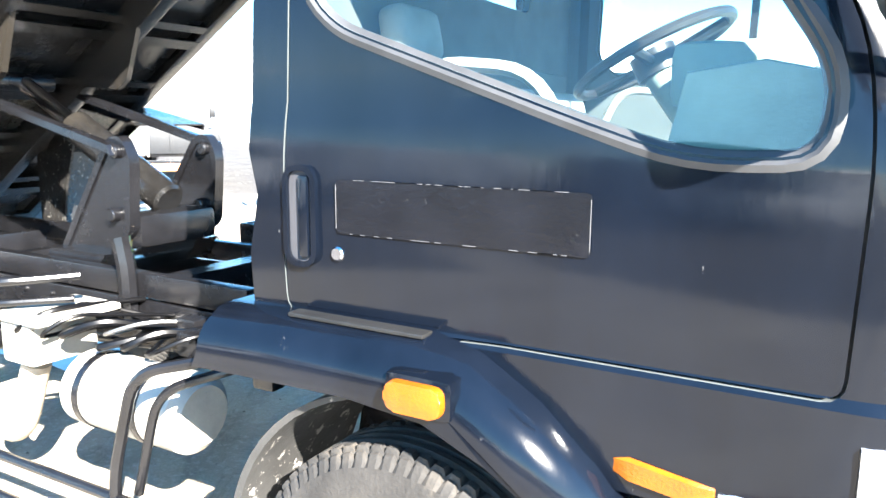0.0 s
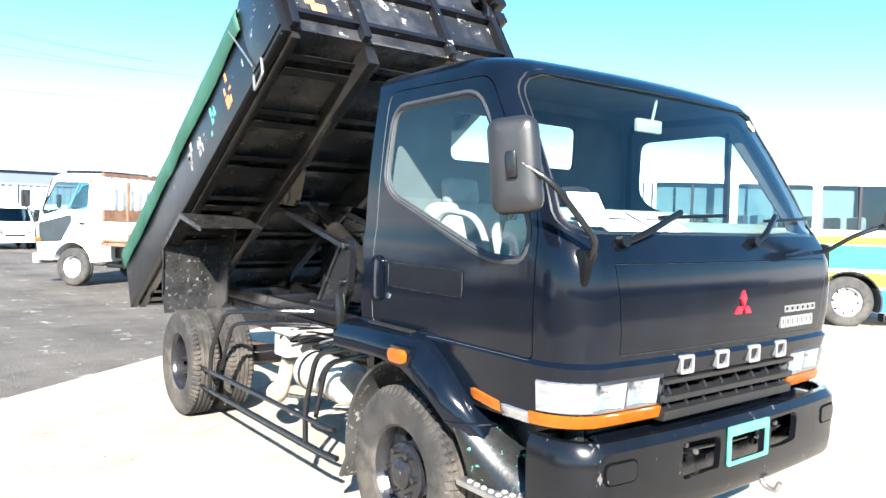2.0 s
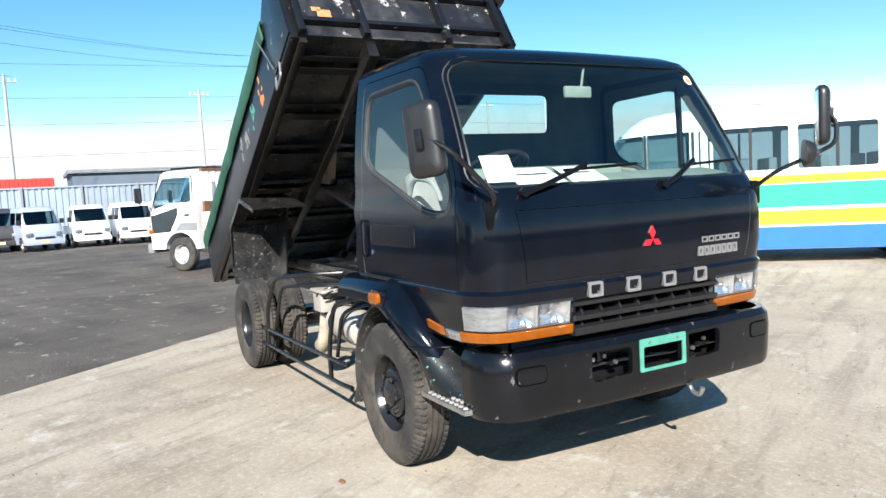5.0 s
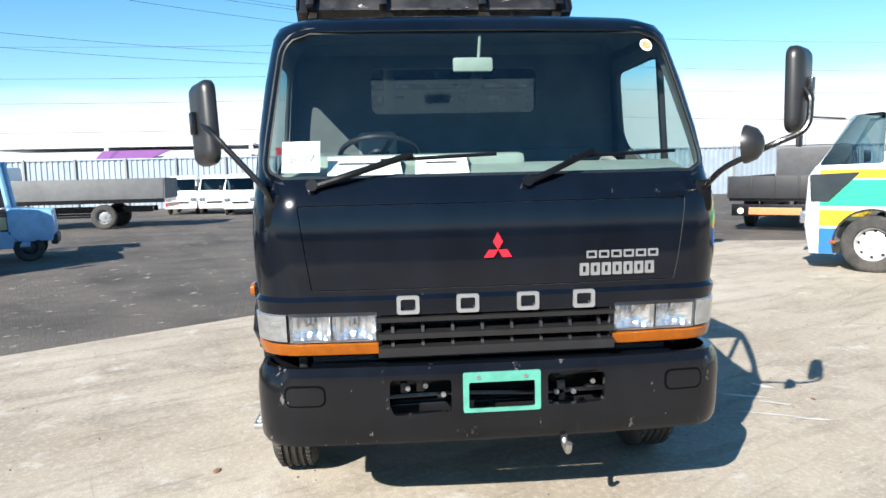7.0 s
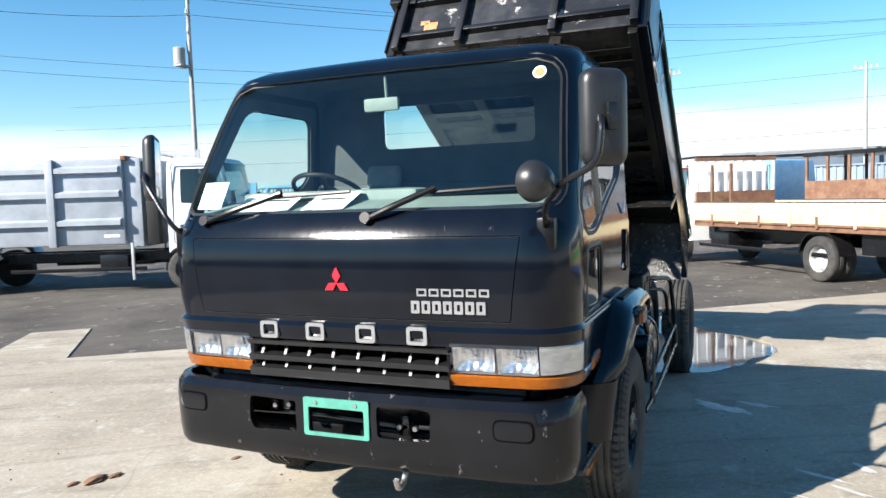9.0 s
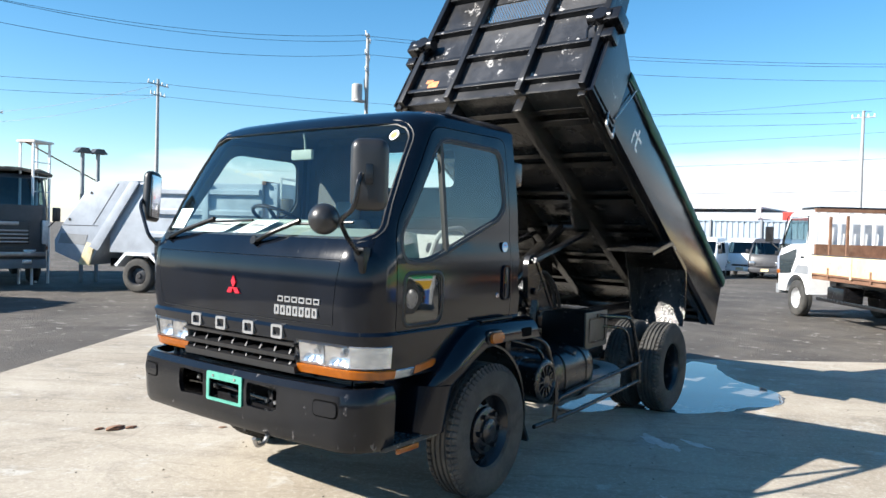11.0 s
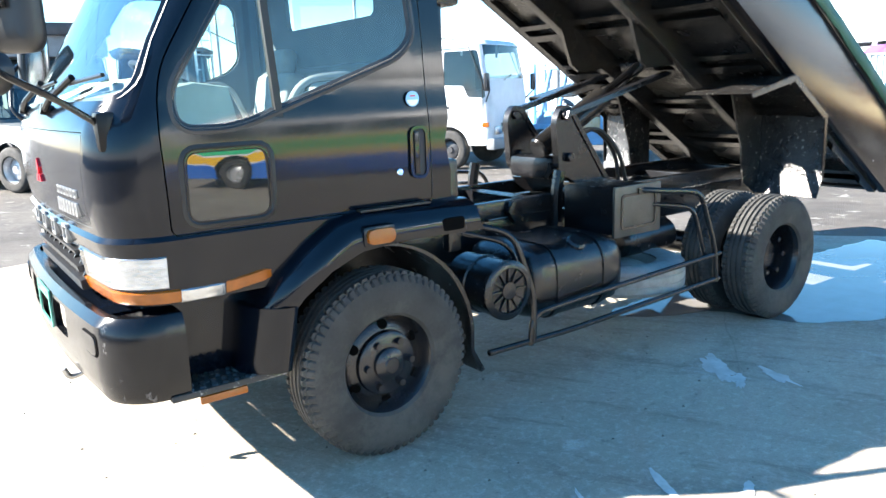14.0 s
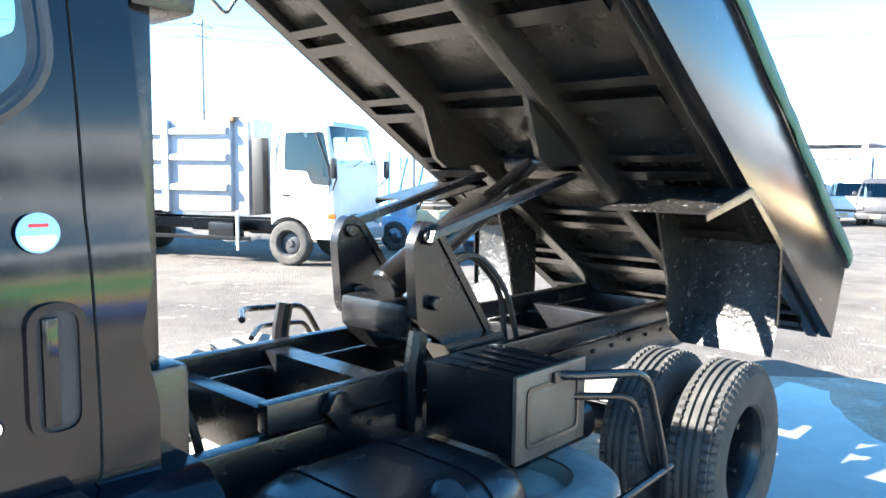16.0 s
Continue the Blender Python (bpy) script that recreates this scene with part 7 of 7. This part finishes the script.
# white off-road car
suv = thing("off_road_car", "white off-road car with a chrome grille", "car", m=heading(-0.95, -13.4, -0.5, 0.86) @ Matrix.Scale(1.2, 4))
SUV = Shell([(0.35, 0.82, -3.7, 0.9, 0.12, 0.25), (0.62, 0.92, -3.8, 0.95, 0.12, 0.28), (0.95, 0.88, -3.8, 0.95, 0.14, 0.3), (1.08, 0.7, -3.8, 0.93, 0.14, 0.3), (1.14, -0.3, -3.8, 0.9, 0.12, 0.3), (1.7, -0.95, -3.7, 0.78, 0.1, 0.25), (1.85, -1.15, -3.55, 0.7, 0.1, 0.22), (1.9, -1.4, -3.3, 0.5, 0.1, 0.2)])
body(suv, "car_body", SUV, WHITE, {"z0": 1.2, "z1": 1.72, "w": lambda z: 0.78 - 0.1 * (z - 1.2), "x": -1.2}, [([(-1.9, 1.7), (-1.9, 1.2), (-0.62, 1.2), (-1.1, 1.7)], 0), ([(-2.9, 1.7), (-2.9, 1.2), (-1.98, 1.2), (-1.98, 1.7)], 0)], floor=0.5, arches=((0, 0.44, 0.4), (-2.85, 0.44, 0.4)), label="white car body")
part("grille", box(bmesh.new(), (0.78, -0.45, 0.75), (0.93, 0.45, 1.0), 0.02), CHROME, suv)
for i in range(4):
    part("grille_bar", box(bmesh.new(), (0.92, -0.43, 0.79 + i * 0.05), (0.945, 0.43, 0.81 + i * 0.05)), PLASTIC, suv)
part("bumper_slot", box(bmesh.new(), (0.85, -0.6, 0.42), (0.935, 0.6, 0.55), 0.02), PLASTIC, suv)
for sgn in (-1, 1):
    part("headlight", box(bmesh.new(), (0.55, sgn * 0.52, 0.82), (0.86, sgn * 0.9, 1.0), 0.05), LENS, suv)
    for x in (0, -2.85):
        yard_wheel(suv, x, 0.83, 0.38, 0.26, sgn)

# grey flat-bed truck, blue forklift, blue truck, dark flat-bed
BOARD_GREY = mat("dull_grey_side_board", (0.1, 0.105, 0.108), 0.6, 0, 0.2, 2, 50, 0.08)
flat = thing("flatbed_truck", "truck with a long grey drop-side body beside the fence", "truck", m=heading(-22.4, -13.6, 0.05, -1.0) @ Matrix.Scale(0.88, 4))
cabover(flat, WHITE, 1.1, 2.5)
frame_under(flat, -6.0, 0.5)
part("load_bed", box(bmesh.new(), (-6.6, -1.15, 1.0), (-0.8, 1.15, 1.15)), CHASSIS, flat)
for sgn in (-1, 1):
    part("side_board", box(bmesh.new(), (-6.6, sgn * 1.15 - 0.03, 1.15), (-0.8, sgn * 1.15 + 0.03, 1.95), 0.01), BOARD_GREY, flat)
    for x in (0, -4.3):
        yard_wheel(flat, x, 0.98, 0.48, 0.26, sgn, GREY_P)
part("tailgate", box(bmesh.new(), (-6.65, -1.15, 1.15), (-6.6, 1.15, 1.95)), BOARD_GREY, flat)
part("tail_lamp", box(bmesh.new(), (-6.7, -1.1, 0.8), (-6.62, 1.1, 0.95)), RED, flat)
fork = thing("forklift", "pale blue forklift parked on the asphalt", "forklift", m=heading(-11.95, -10.0, 0.33, -0.94))
part("chassis_body", prism(bmesh.new(), [(-2.0, 0.3), (-0.5, 0.26), (0.0, 0.3), (0.28, 0.55), (0.2, 0.8), (-0.3, 0.78), (-0.5, 0.66), (-2.0, 0.66)], "y", -0.55, 0.55, 0.03), BLUE_P, fork)
cw = part("counterweight", prism(bmesh.new(), [(-2.45, 0.42), (-2.5, 0.7), (-2.45, 1.08), (-1.7, 1.14), (-1.6, 1.1), (-1.6, 0.62), (-1.7, 0.62), (-1.72, 0.42)], "y", -0.58, 0.58, 0.05), BLUE_P, fork)
part("rear_bumper", box(bmesh.new(), (-2.54, -0.56, 0.34), (-2.4, 0.56, 0.56), 0.04), TRIM, cw)
part("engine_cover", box(bmesh.new(), (-1.6, -0.56, 0.68), (-0.55, 0.56, 0.96), 0.05), YELLOW_P, fork, "cream engine cover")
part("engine_hood", box(bmesh.new(), (-1.58, -0.45, 0.94), (-0.6, 0.45, 1.1), 0.05), TRIM, fork)
part("seat", box(bmesh.new(), (-1.4, -0.25, 1.08), (-0.8, 0.25, 1.2), 0.05), TRIM, fork)
part("seat_back", box(bmesh.new(), (-1.5, -0.25, 1.15), (-1.36, 0.25, 1.6), 0.04), TRIM, fork)
part("steering_column", cyl(bmesh.new(), (-0.25, 0, 0.8), (-0.5, 0, 1.3), 0.04, 10), TRIM, fork)
part("steering_wheel", cyl(bmesh.new(), (-0.5, 0, 1.29), (-0.52, 0, 1.32), 0.17, 20), TRIM, fork)
part("cowl", box(bmesh.new(), (-0.3, -0.5, 0.7), (0.15, 0.5, 1.1), 0.05), BLUE_P, fork)
for x, x1 in ((-1.68, -1.5), (0.05, -0.25)):
    for y in (-0.5, 0.5):
        part("guard_post", tube(bmesh.new(), [(x, y, 0.9), (x1, y * 0.95, 2.15)], 0.055, 8, 0), BLUE_P, fork)
part("overhead_guard", box(bmesh.new(), (-1.45, -0.52, 2.13), (-0.05, 0.52, 2.2), 0.02), BLUE_P, fork)
for y in (-0.3, 0.3):
    part("mast_rail", box(bmesh.new(), (0.28, y - 0.06, 0.1), (0.45, y + 0.06, 2.3)), BLUE_P, fork)
    part("fork", box(bmesh.new(), (0.45, y - 0.06, 0.1), (1.5, y + 0.06, 0.15)), CHASSIS, fork)
for sgn in (-1, 1):
    yard_wheel(fork, 0.0, 0.5, 0.34, 0.24, sgn, DARKGREY)
    yard_wheel(fork, -1.97, 0.47, 0.3, 0.2, sgn, DARKGREY)
bt = thing("blue_truck", "blue truck with a rusty steel crate on its bed", "truck", m=heading(-21.5, 2.6, -0.6, -0.8))
cabover(bt, BLUE_P, 1.06, 2.6, "blue truck cab")
frame_under(bt, -5.5, 0.5)
part("load_bed", box(bmesh.new(), (-5.6, -1.05, 1.0), (-0.8, 1.05, 1.15)), CHASSIS, bt)
cr = part("crate", box(bmesh.new(), (-4.2, -1.0, 1.15), (-1.6, 1.0, 1.9)), RUST, bt, "rusty steel crate")
for i in range(5):
    for y in (-0.97, 0.97):
        part("crate_post", box(bmesh.new(), (-4.2 + i * 0.63, y - 0.03, 1.9), (-4.13 + i * 0.63, y + 0.03, 2.6)), RUST, cr)
part("crate_top", box(bmesh.new(), (-4.25, -1.02, 2.6), (-1.55, 1.02, 2.72)), CHASSIS, cr)
for sgn in (-1, 1):
    for x in (0, -4.0):
        yard_wheel(bt, x, 0.95, 0.42, 0.24, sgn)
fd = thing("flatbed_truck", "dark drop-side truck with an orange rear reflector plate", "truck", m=heading(-18.2, 13.7, -0.76, 0.65))
cabover(fd, DARKGREY, 1.1, 2.3)
frame_under(fd, -6.0, 0.5)
BOARD_DARK = mat("dark_grey_drop_side", (0.014, 0.015, 0.017), 0.5, 0, 0.3, 3, 50, 0.1, spots=0.3, spot_color=(0.12, 0.11, 0.1))
part("load_bed", box(bmesh.new(), (-6.4, -1.12, 0.78), (-0.8, 1.12, 0.9), 0.01), CHASSIS, fd)
for sgn in (-1, 1):
    part("side_board", box(bmesh.new(), (-6.38, sgn * 1.12 - 0.03, 0.9), (-0.8, sgn * 1.12 + 0.03, 1.4), 0.008), BOARD_GREY, fd)
gate = part("tailgate", box(bmesh.new(), (-6.45, -1.15, 0.85), (-6.39, 1.15, 1.42), 0.008), BOARD_DARK, fd, "dark grey tailgate")
for i in range(5):
    part("gate_rib", box(bmesh.new(), (-6.48, -1.13 + i * 0.56, 0.85), (-6.445, -1.09 + i * 0.56, 1.42), 0.006), BOARD_DARK, gate)
part("rear_bumper", box(bmesh.new(), (-6.42, -1.05, 0.4), (-6.36, 1.05, 0.7), 0.01), CHASSIS, fd)
part("rear_plate", box(bmesh.new(), (-6.45, -0.62, 0.44), (-6.42, 0.62, 0.62), 0.004), ORANGE_RUST, fd)
for y in (-0.82, 0.82):
    part("tail_lamp", cyl(bmesh.new(), (-6.45, y, 0.53), (-6.42, y, 0.53), 0.08, 16), YELLOW_P, fd)
for sgn in (-1, 1):
    for x in (0, -4.5):
        yard_wheel(fd, x, 0.98, 0.45, 0.26, sgn, GREY_P)

# small vans and light trucks in a row before the fence
KEI = Shell([(0.3, 0.62, -2.45, 0.71, 0.06, 0.16), (0.6, 0.68, -2.48, 0.735, 0.07, 0.18), (0.95, 0.64, -2.48, 0.735, 0.07, 0.18), (1.08, 0.55, -2.48, 0.73, 0.08, 0.18), (1.62, 0.08, -2.44, 0.66, 0.08, 0.18), (1.76, -0.08, -2.4, 0.6, 0.08, 0.16), (1.82, -0.3, -2.3, 0.45, 0.06, 0.15)])
KEI_CAB = Shell([(r[0], r[1], max(r[2], -0.75), *r[3:]) for r in KEI.rows[:-1]] + [(1.79, -0.2, -0.65, 0.45, 0.06, 0.12)])


def kei(color, van, x, y, turn, label):
    e = thing("light_van" if van else "light_truck", label, "van" if van else "light truck", "small vehicles along the fence", m=pose(x, y, G0, 0, 0, turn))
    s = KEI if van else KEI_CAB
    sides = [([(-0.6, 1.6), (-0.6, 1.1), (0.3, 1.1), (0.0, 1.6)], 0)] + ([([(-1.5, 1.6), (-1.5, 1.1), (-0.7, 1.1), (-0.7, 1.6)], 0)] if van else [])
    body(e, "van_body" if van else "cab", s, color, {"z0": 1.1, "z1": 1.62, "w": lambda z: 0.62 - 0.08 * (z - 1.1), "x": -0.1}, sides, floor=0.5, arches=((0.0, 0.32, 0.28), (-1.9, 0.32, 0.28)))
    if not van:
        part("load_bed", box(bmesh.new(), (-2.5, -0.7, 0.55), (-0.78, 0.7, 0.9), 0.01), color, e)
    part("bumper", box(bmesh.new(), (0.5, -0.7, 0.28), (0.74, 0.7, 0.5), 0.04), color, e)
    part("grille", box(bmesh.new(), (0.62, -0.35, 0.52), (0.7, 0.35, 0.6), 0.01), PLASTIC, e)
    part("plate_bar", box(bmesh.new(), (0.735, -0.16, 0.34), (0.75, 0.16, 0.46)), YELLOW_P, e)
    for sgn in (-1, 1):
        part("headlight", box(bmesh.new(), (0.5, sgn * 0.42, 0.62), (0.7, sgn * 0.68, 0.78), 0.04), LENS, e)
        part("mirror", box(bmesh.new(), (0.2, sgn * 0.72, 1.1), (0.28, sgn * 0.88, 1.3), 0.02), PLASTIC, e)
        for wx in (0.0, -1.9):
            yard_wheel(e, wx, 0.62, 0.27, 0.15, sgn)
    return e


for color, van, x, y, turn, label in (
        (WHITE, False, -30.8, -9.4, 3, "white light truck beside the grey drop-side truck"), (WHITE, False, -30.6, -7.9, 8, "white light truck with a low bed"),
        (WHITE, True, -29.2, -6.5, 6, "white small van standing ahead of the row"), (WHITE, True, -32.0, -5.5, 5, "white small van parked close to the fence"),
        (DARKGREY, True, -31.5, -4.3, 6, "dark small van parked before the fence"), (VAN_SB, True, -30.2, -2.8, 14, "silver-blue small van parked before the fence"),
        (WHITE, False, -30.8, -0.9, 6, "white light truck parked before the fence"), (WHITE, True, -30.6, 0.9, 4, "white small van parked before the fence"),
        (WHITE, True, -29.5, 2.6, 8, "white small van parked before the fence"), (WHITE, False, -31.0, 4.2, 5, "white light truck parked before the fence")):
    kei(color, van, x, y, turn, label)

# ---- fence and what stands behind it ----
FENCE = mat("grey_blue_sheet_steel", (0.3, 0.36, 0.42), 0.5, 0.2, 0.12, 1.2, 40, 0.05, spots=0.06, spot_color=(0.3, 0.28, 0.25), island=0.18)
fence = tagged(new("fence"), "tall grey-blue corrugated steel fence along the yard, plus an added unseen run", "fence", kind="structure")


def corrugated(w, h, pitch=0.3, d=0.05):
    bm = bmesh.new()
    xs, n = [], int(w / pitch)
    for i in range(n):
        for u, k in ((0.0, 0), (0.35, 0), (0.45, 1), (0.9, 1)):
            xs.append(((i + u) * pitch, k * d))
    xs.append((n * pitch, 0))
    lo, hi = [bm.verts.new((q, y, 0)) for y, q in xs], [bm.verts.new((q, y, h)) for y, q in xs]
    for i in range(len(xs) - 1):
        bm.faces.new((lo[i], lo[i + 1], hi[i + 1], hi[i]))
    return bm


panel = to_mesh("fence_panel", corrugated(2.7, 2.75), FENCE)
post = to_mesh("fence_post", box(bmesh.new(), (0.05, -0.05, 0), (0.15, 0.05, 2.85)), GREY_P)
for i in range(38):
    for nm, me in (("fence_panel", panel), ("fence_post", post)):
        o = new(nm, me)
        o.parent = fence
        o.matrix_basis = pose(-38, -52 + i * 2.7, G0)
# unseen run added behind the camera, to darken the horizon in reflections
for i in range(38):
    for nm, me in (("fence_panel", panel), ("fence_post", post)):
        o = new(nm, me)
        o.parent = fence
        o.matrix_basis = pose(27, -50 + i * 2.7, G0)
part("fence_rail", box(bmesh.new(), (-38.05, -52, 2.72), (-37.9, 50.6, 2.8)), FENCE, fence)

PURPLE = mat("purple_fascia", (0.16, 0.05, 0.22), 0.5, 0, 0.1, 1, 30, 0.02)
REDC = mat("red_container_paint", (0.55, 0.04, 0.03), 0.45, 0, 0.15, 1.5, 40, 0.05)
YARD_W = mat("pale_cladding", (0.6, 0.62, 0.63), 0.6, 0, 0.08, 0.8, 30, 0.03)
shop = thing("warehouse", "low white building with a purple fascia beyond the fence", "building", m=pose(-52, -20, G0))
part("wall", box(bmesh.new(), (-8, -9, 0), (0, 10.5, 3.3)), YARD_W, shop)
part("fascia", prism(bmesh.new(), [(-1.0, 3.0), (-0.2, 3.75), (4.6, 3.75), (2.8, 3.0)], "x", 0.0, 0.25), PURPLE, shop)
part("roof_edge", box(bmesh.new(), (-8.2, -9.2, 4.0), (0.3, 10.6, 4.12)), YARD_W, shop)
for y in (-9, 0, 10.4):
    part("roof_post", box(bmesh.new(), (0.0, y - 0.15, 3.3), (0.2, y + 0.15, 4.0)), YARD_W, shop)
box_r = thing("shipping_container", "red corrugated shipping container beyond the fence", "container", m=pose(-50, -7.6, G0))
part("container_body", box(bmesh.new(), (-2.4, 0, 0), (0, 6.0, 3.7)), REDC, box_r)
for i in range(24):
    part("container_rib", box(bmesh.new(), (0, 0.1 + i * 0.25, 0.1), (0.04, 0.2 + i * 0.25, 3.6)), REDC, box_r)
hall = thing("factory_hall", "dark blue-grey factory hall in the distance", "building", m=pose(-62, 4, G0))
part("wall", box(bmesh.new(), (-10, -4, 0), (0, 12, 4.4)), mat("blue_grey_cladding", (0.1, 0.13, 0.17), 0.6, 0, 0.1, 0.6, 20, 0.03), hall)
part("roof", box(bmesh.new(), (-10.3, -4.3, 4.4), (0.3, 12.3, 4.7)), GREY_P, hall)
for y in (-2, 1, 4):
    part("window", box(bmesh.new(), (0, y, 1.0), (0.05, y + 1.4, 2.4)), DARKGLASS, hall)

# ---- poles and wires ----
POLE = mat("grey_concrete_pole", (0.34, 0.34, 0.33), 0.8, 0, 0.15, 2, 40, 0.1)


def pole(x, y, h, arms, label, trans=False):
    e = thing("utility_pole", label, "utility pole", "utility poles", m=pose(x, y, G0))
    part("shaft", cyl(bmesh.new(), (0, 0, 0), (0, 0, h), 0.17, 14, 0.1), POLE, e)
    for z, w, ang in arms:
        c, s = math.cos(ang), math.sin(ang)
        arm = part("crossarm", tube(bmesh.new(), [(-w * c, -w * s, z), (w * c, w * s, z)], 0.05, 6, 0), POLE, e)
        for k in (-0.9, -0.4, 0.4, 0.9):
            part("insulator", cyl(bmesh.new(), (k * w * c, k * w * s, z + 0.03), (k * w * c, k * w * s, z + 0.25), 0.05, 8), PAPER, arm)
    if trans:
        t = part("transformer", cyl(bmesh.new(), (0.5, -0.35, h * 0.7), (0.5, -0.35, h * 0.7 + 1.0), 0.33, 18, bev=0.05), POLE, e)
        part("bracket", box(bmesh.new(), (0.0, -0.45, h * 0.7 - 0.1), (0.9, 0.1, h * 0.7), 0.01), POLE, e)
        tube_pts = [(0.2, 0, h * 0.75), (0.6, 0.3, h * 0.8), (0.3, 0.4, h * 0.6)]
        part("cable", tube(bmesh.new(), tube_pts, 0.025, 6, 0.3), TRIM, e)
    return e


pole(-30.1, -28.0, 14.0, ((13.7, 1.0, 0.6), (12.6, 0.9, 0.6), (11.6, 0.7, 0.6)), "tall grey concrete utility pole with a transformer", True)
pole(-27.5, -47.0, 12.6, ((12.2, 1.1, 0.3), (11.4, 0.8, 0.3)), "grey utility pole with crossarms")
pole(-22.0, -62.0, 10.8, ((10.5, 0.9, 0.2),), "distant grey utility pole")
pole(-60.0, 10.0, 11.0, ((10.5, 0.8, 1.57),), "distant grey utility pole")
pole(-58.0, -4.0, 11.5, ((11.0, 0.8, 1.57),), "distant grey utility pole")
pole(-62.0, 40.0, 10.5, ((10.0, 0.8, 1.57),), "distant grey utility pole")


def wire(a, b, sag, r=0.02):
    a, b = Vector(a), Vector(b)
    pts = [a.lerp(b, i / 24) - Vector((0, 0, sag * 4 * (i / 24) * (1 - i / 24))) for i in range(25)]
    return tube(bmesh.new(), pts, r, 5, 0)


wires = []
for z, dx in ((13.75, -0.6), (13.75, 0.6), (12.7, 0.0)):
    wires += [((-30.1 + dx, -28.0 + dx * 0.4, z), (-10.5 + dx, -34.5, z - 1.6), 0.7), ((-30.1 + dx, -28.0, z), (-75, 20 + dx, z + 3), 1.5), ((-10.5 + dx, -34.5, z - 1.6), (12, -40, z - 1.5), 0.8)]
for z, dx in ((12.2, 0.5), (11.4, -0.4)):
    wires += [((-27.5, -47 + dx, z), (-22, -62 + dx, z - 1.8), 0.3), ((-27.5, -47 + dx, z), (-58, -4 + dx, z - 0.8), 1.0), ((-27.5, -47 + dx, z), (20, -60, z), 1.5)]
for z, x in ((13.5, -62), (10.6, -60), (8.4, -58), (6.2, -60)):
    wires += [((x, -75, z + 0.6), (x, 20, z), 0.9), ((x, 20, z), (x, 100, z + 0.4), 0.9)]
for a, b, s in wires:
    o = part("overhead_wire", wire(a, b, s, 0.012), TRIM, None)
    tagged(o, "thin black overhead wire against the sky", "overhead wire", "overhead wires")

# ---- debris on the slab ----
rnd = random.Random(11)
for x, y, q in ((0.73, -2.11, 1.0), (0.62, -2.05, 0.6), (0.82, -2.2, 0.5), (0.1, -1.5, 0.4), (1.8, 2.9, 0.35), (-0.6, 2.6, 0.3)):
    bm = bmesh.new()
    bmesh.ops.create_icosphere(bm, subdivisions=2, radius=0.06 * q)
    for v in bm.verts:
        v.co *= 1 + 0.6 * noise.noise(v.co * 30 / q + Vector((x, y, 0)))
        v.co = Vector((x + v.co.x * 1.5, y + v.co.y * 0.8, 0.012 * q + v.co.z * 0.28))
    tagged(part("debris_clump", bm, RUST), "small clump of brown dry debris on the concrete", "debris", "debris on the slab")
GRIT = mat("dark_grit", (0.12, 0.1, 0.08), 0.95, 0, 0.4, 30, 90, 0.1)
bm = bmesh.new()
for i in range(900):
    x, y, q = rnd.uniform(-5, 9), rnd.uniform(-4.5, 8), rnd.uniform(0.004, 0.013)
    v = [bm.verts.new((x + q * math.cos(a), y + q * math.sin(a) * rnd.uniform(0.6, 1), 0.001)) for a in (0.3, 2.2, 4.2)]
    t = bm.verts.new((x, y, q * 0.8))
    for i0 in range(3):
        bm.faces.new((v[i0], v[(i0 + 1) % 3], t))
tagged(part("grit", bm, GRIT, smooth=None), "scattered dark grit and crumbs on the concrete", "grit", kind="stuff")
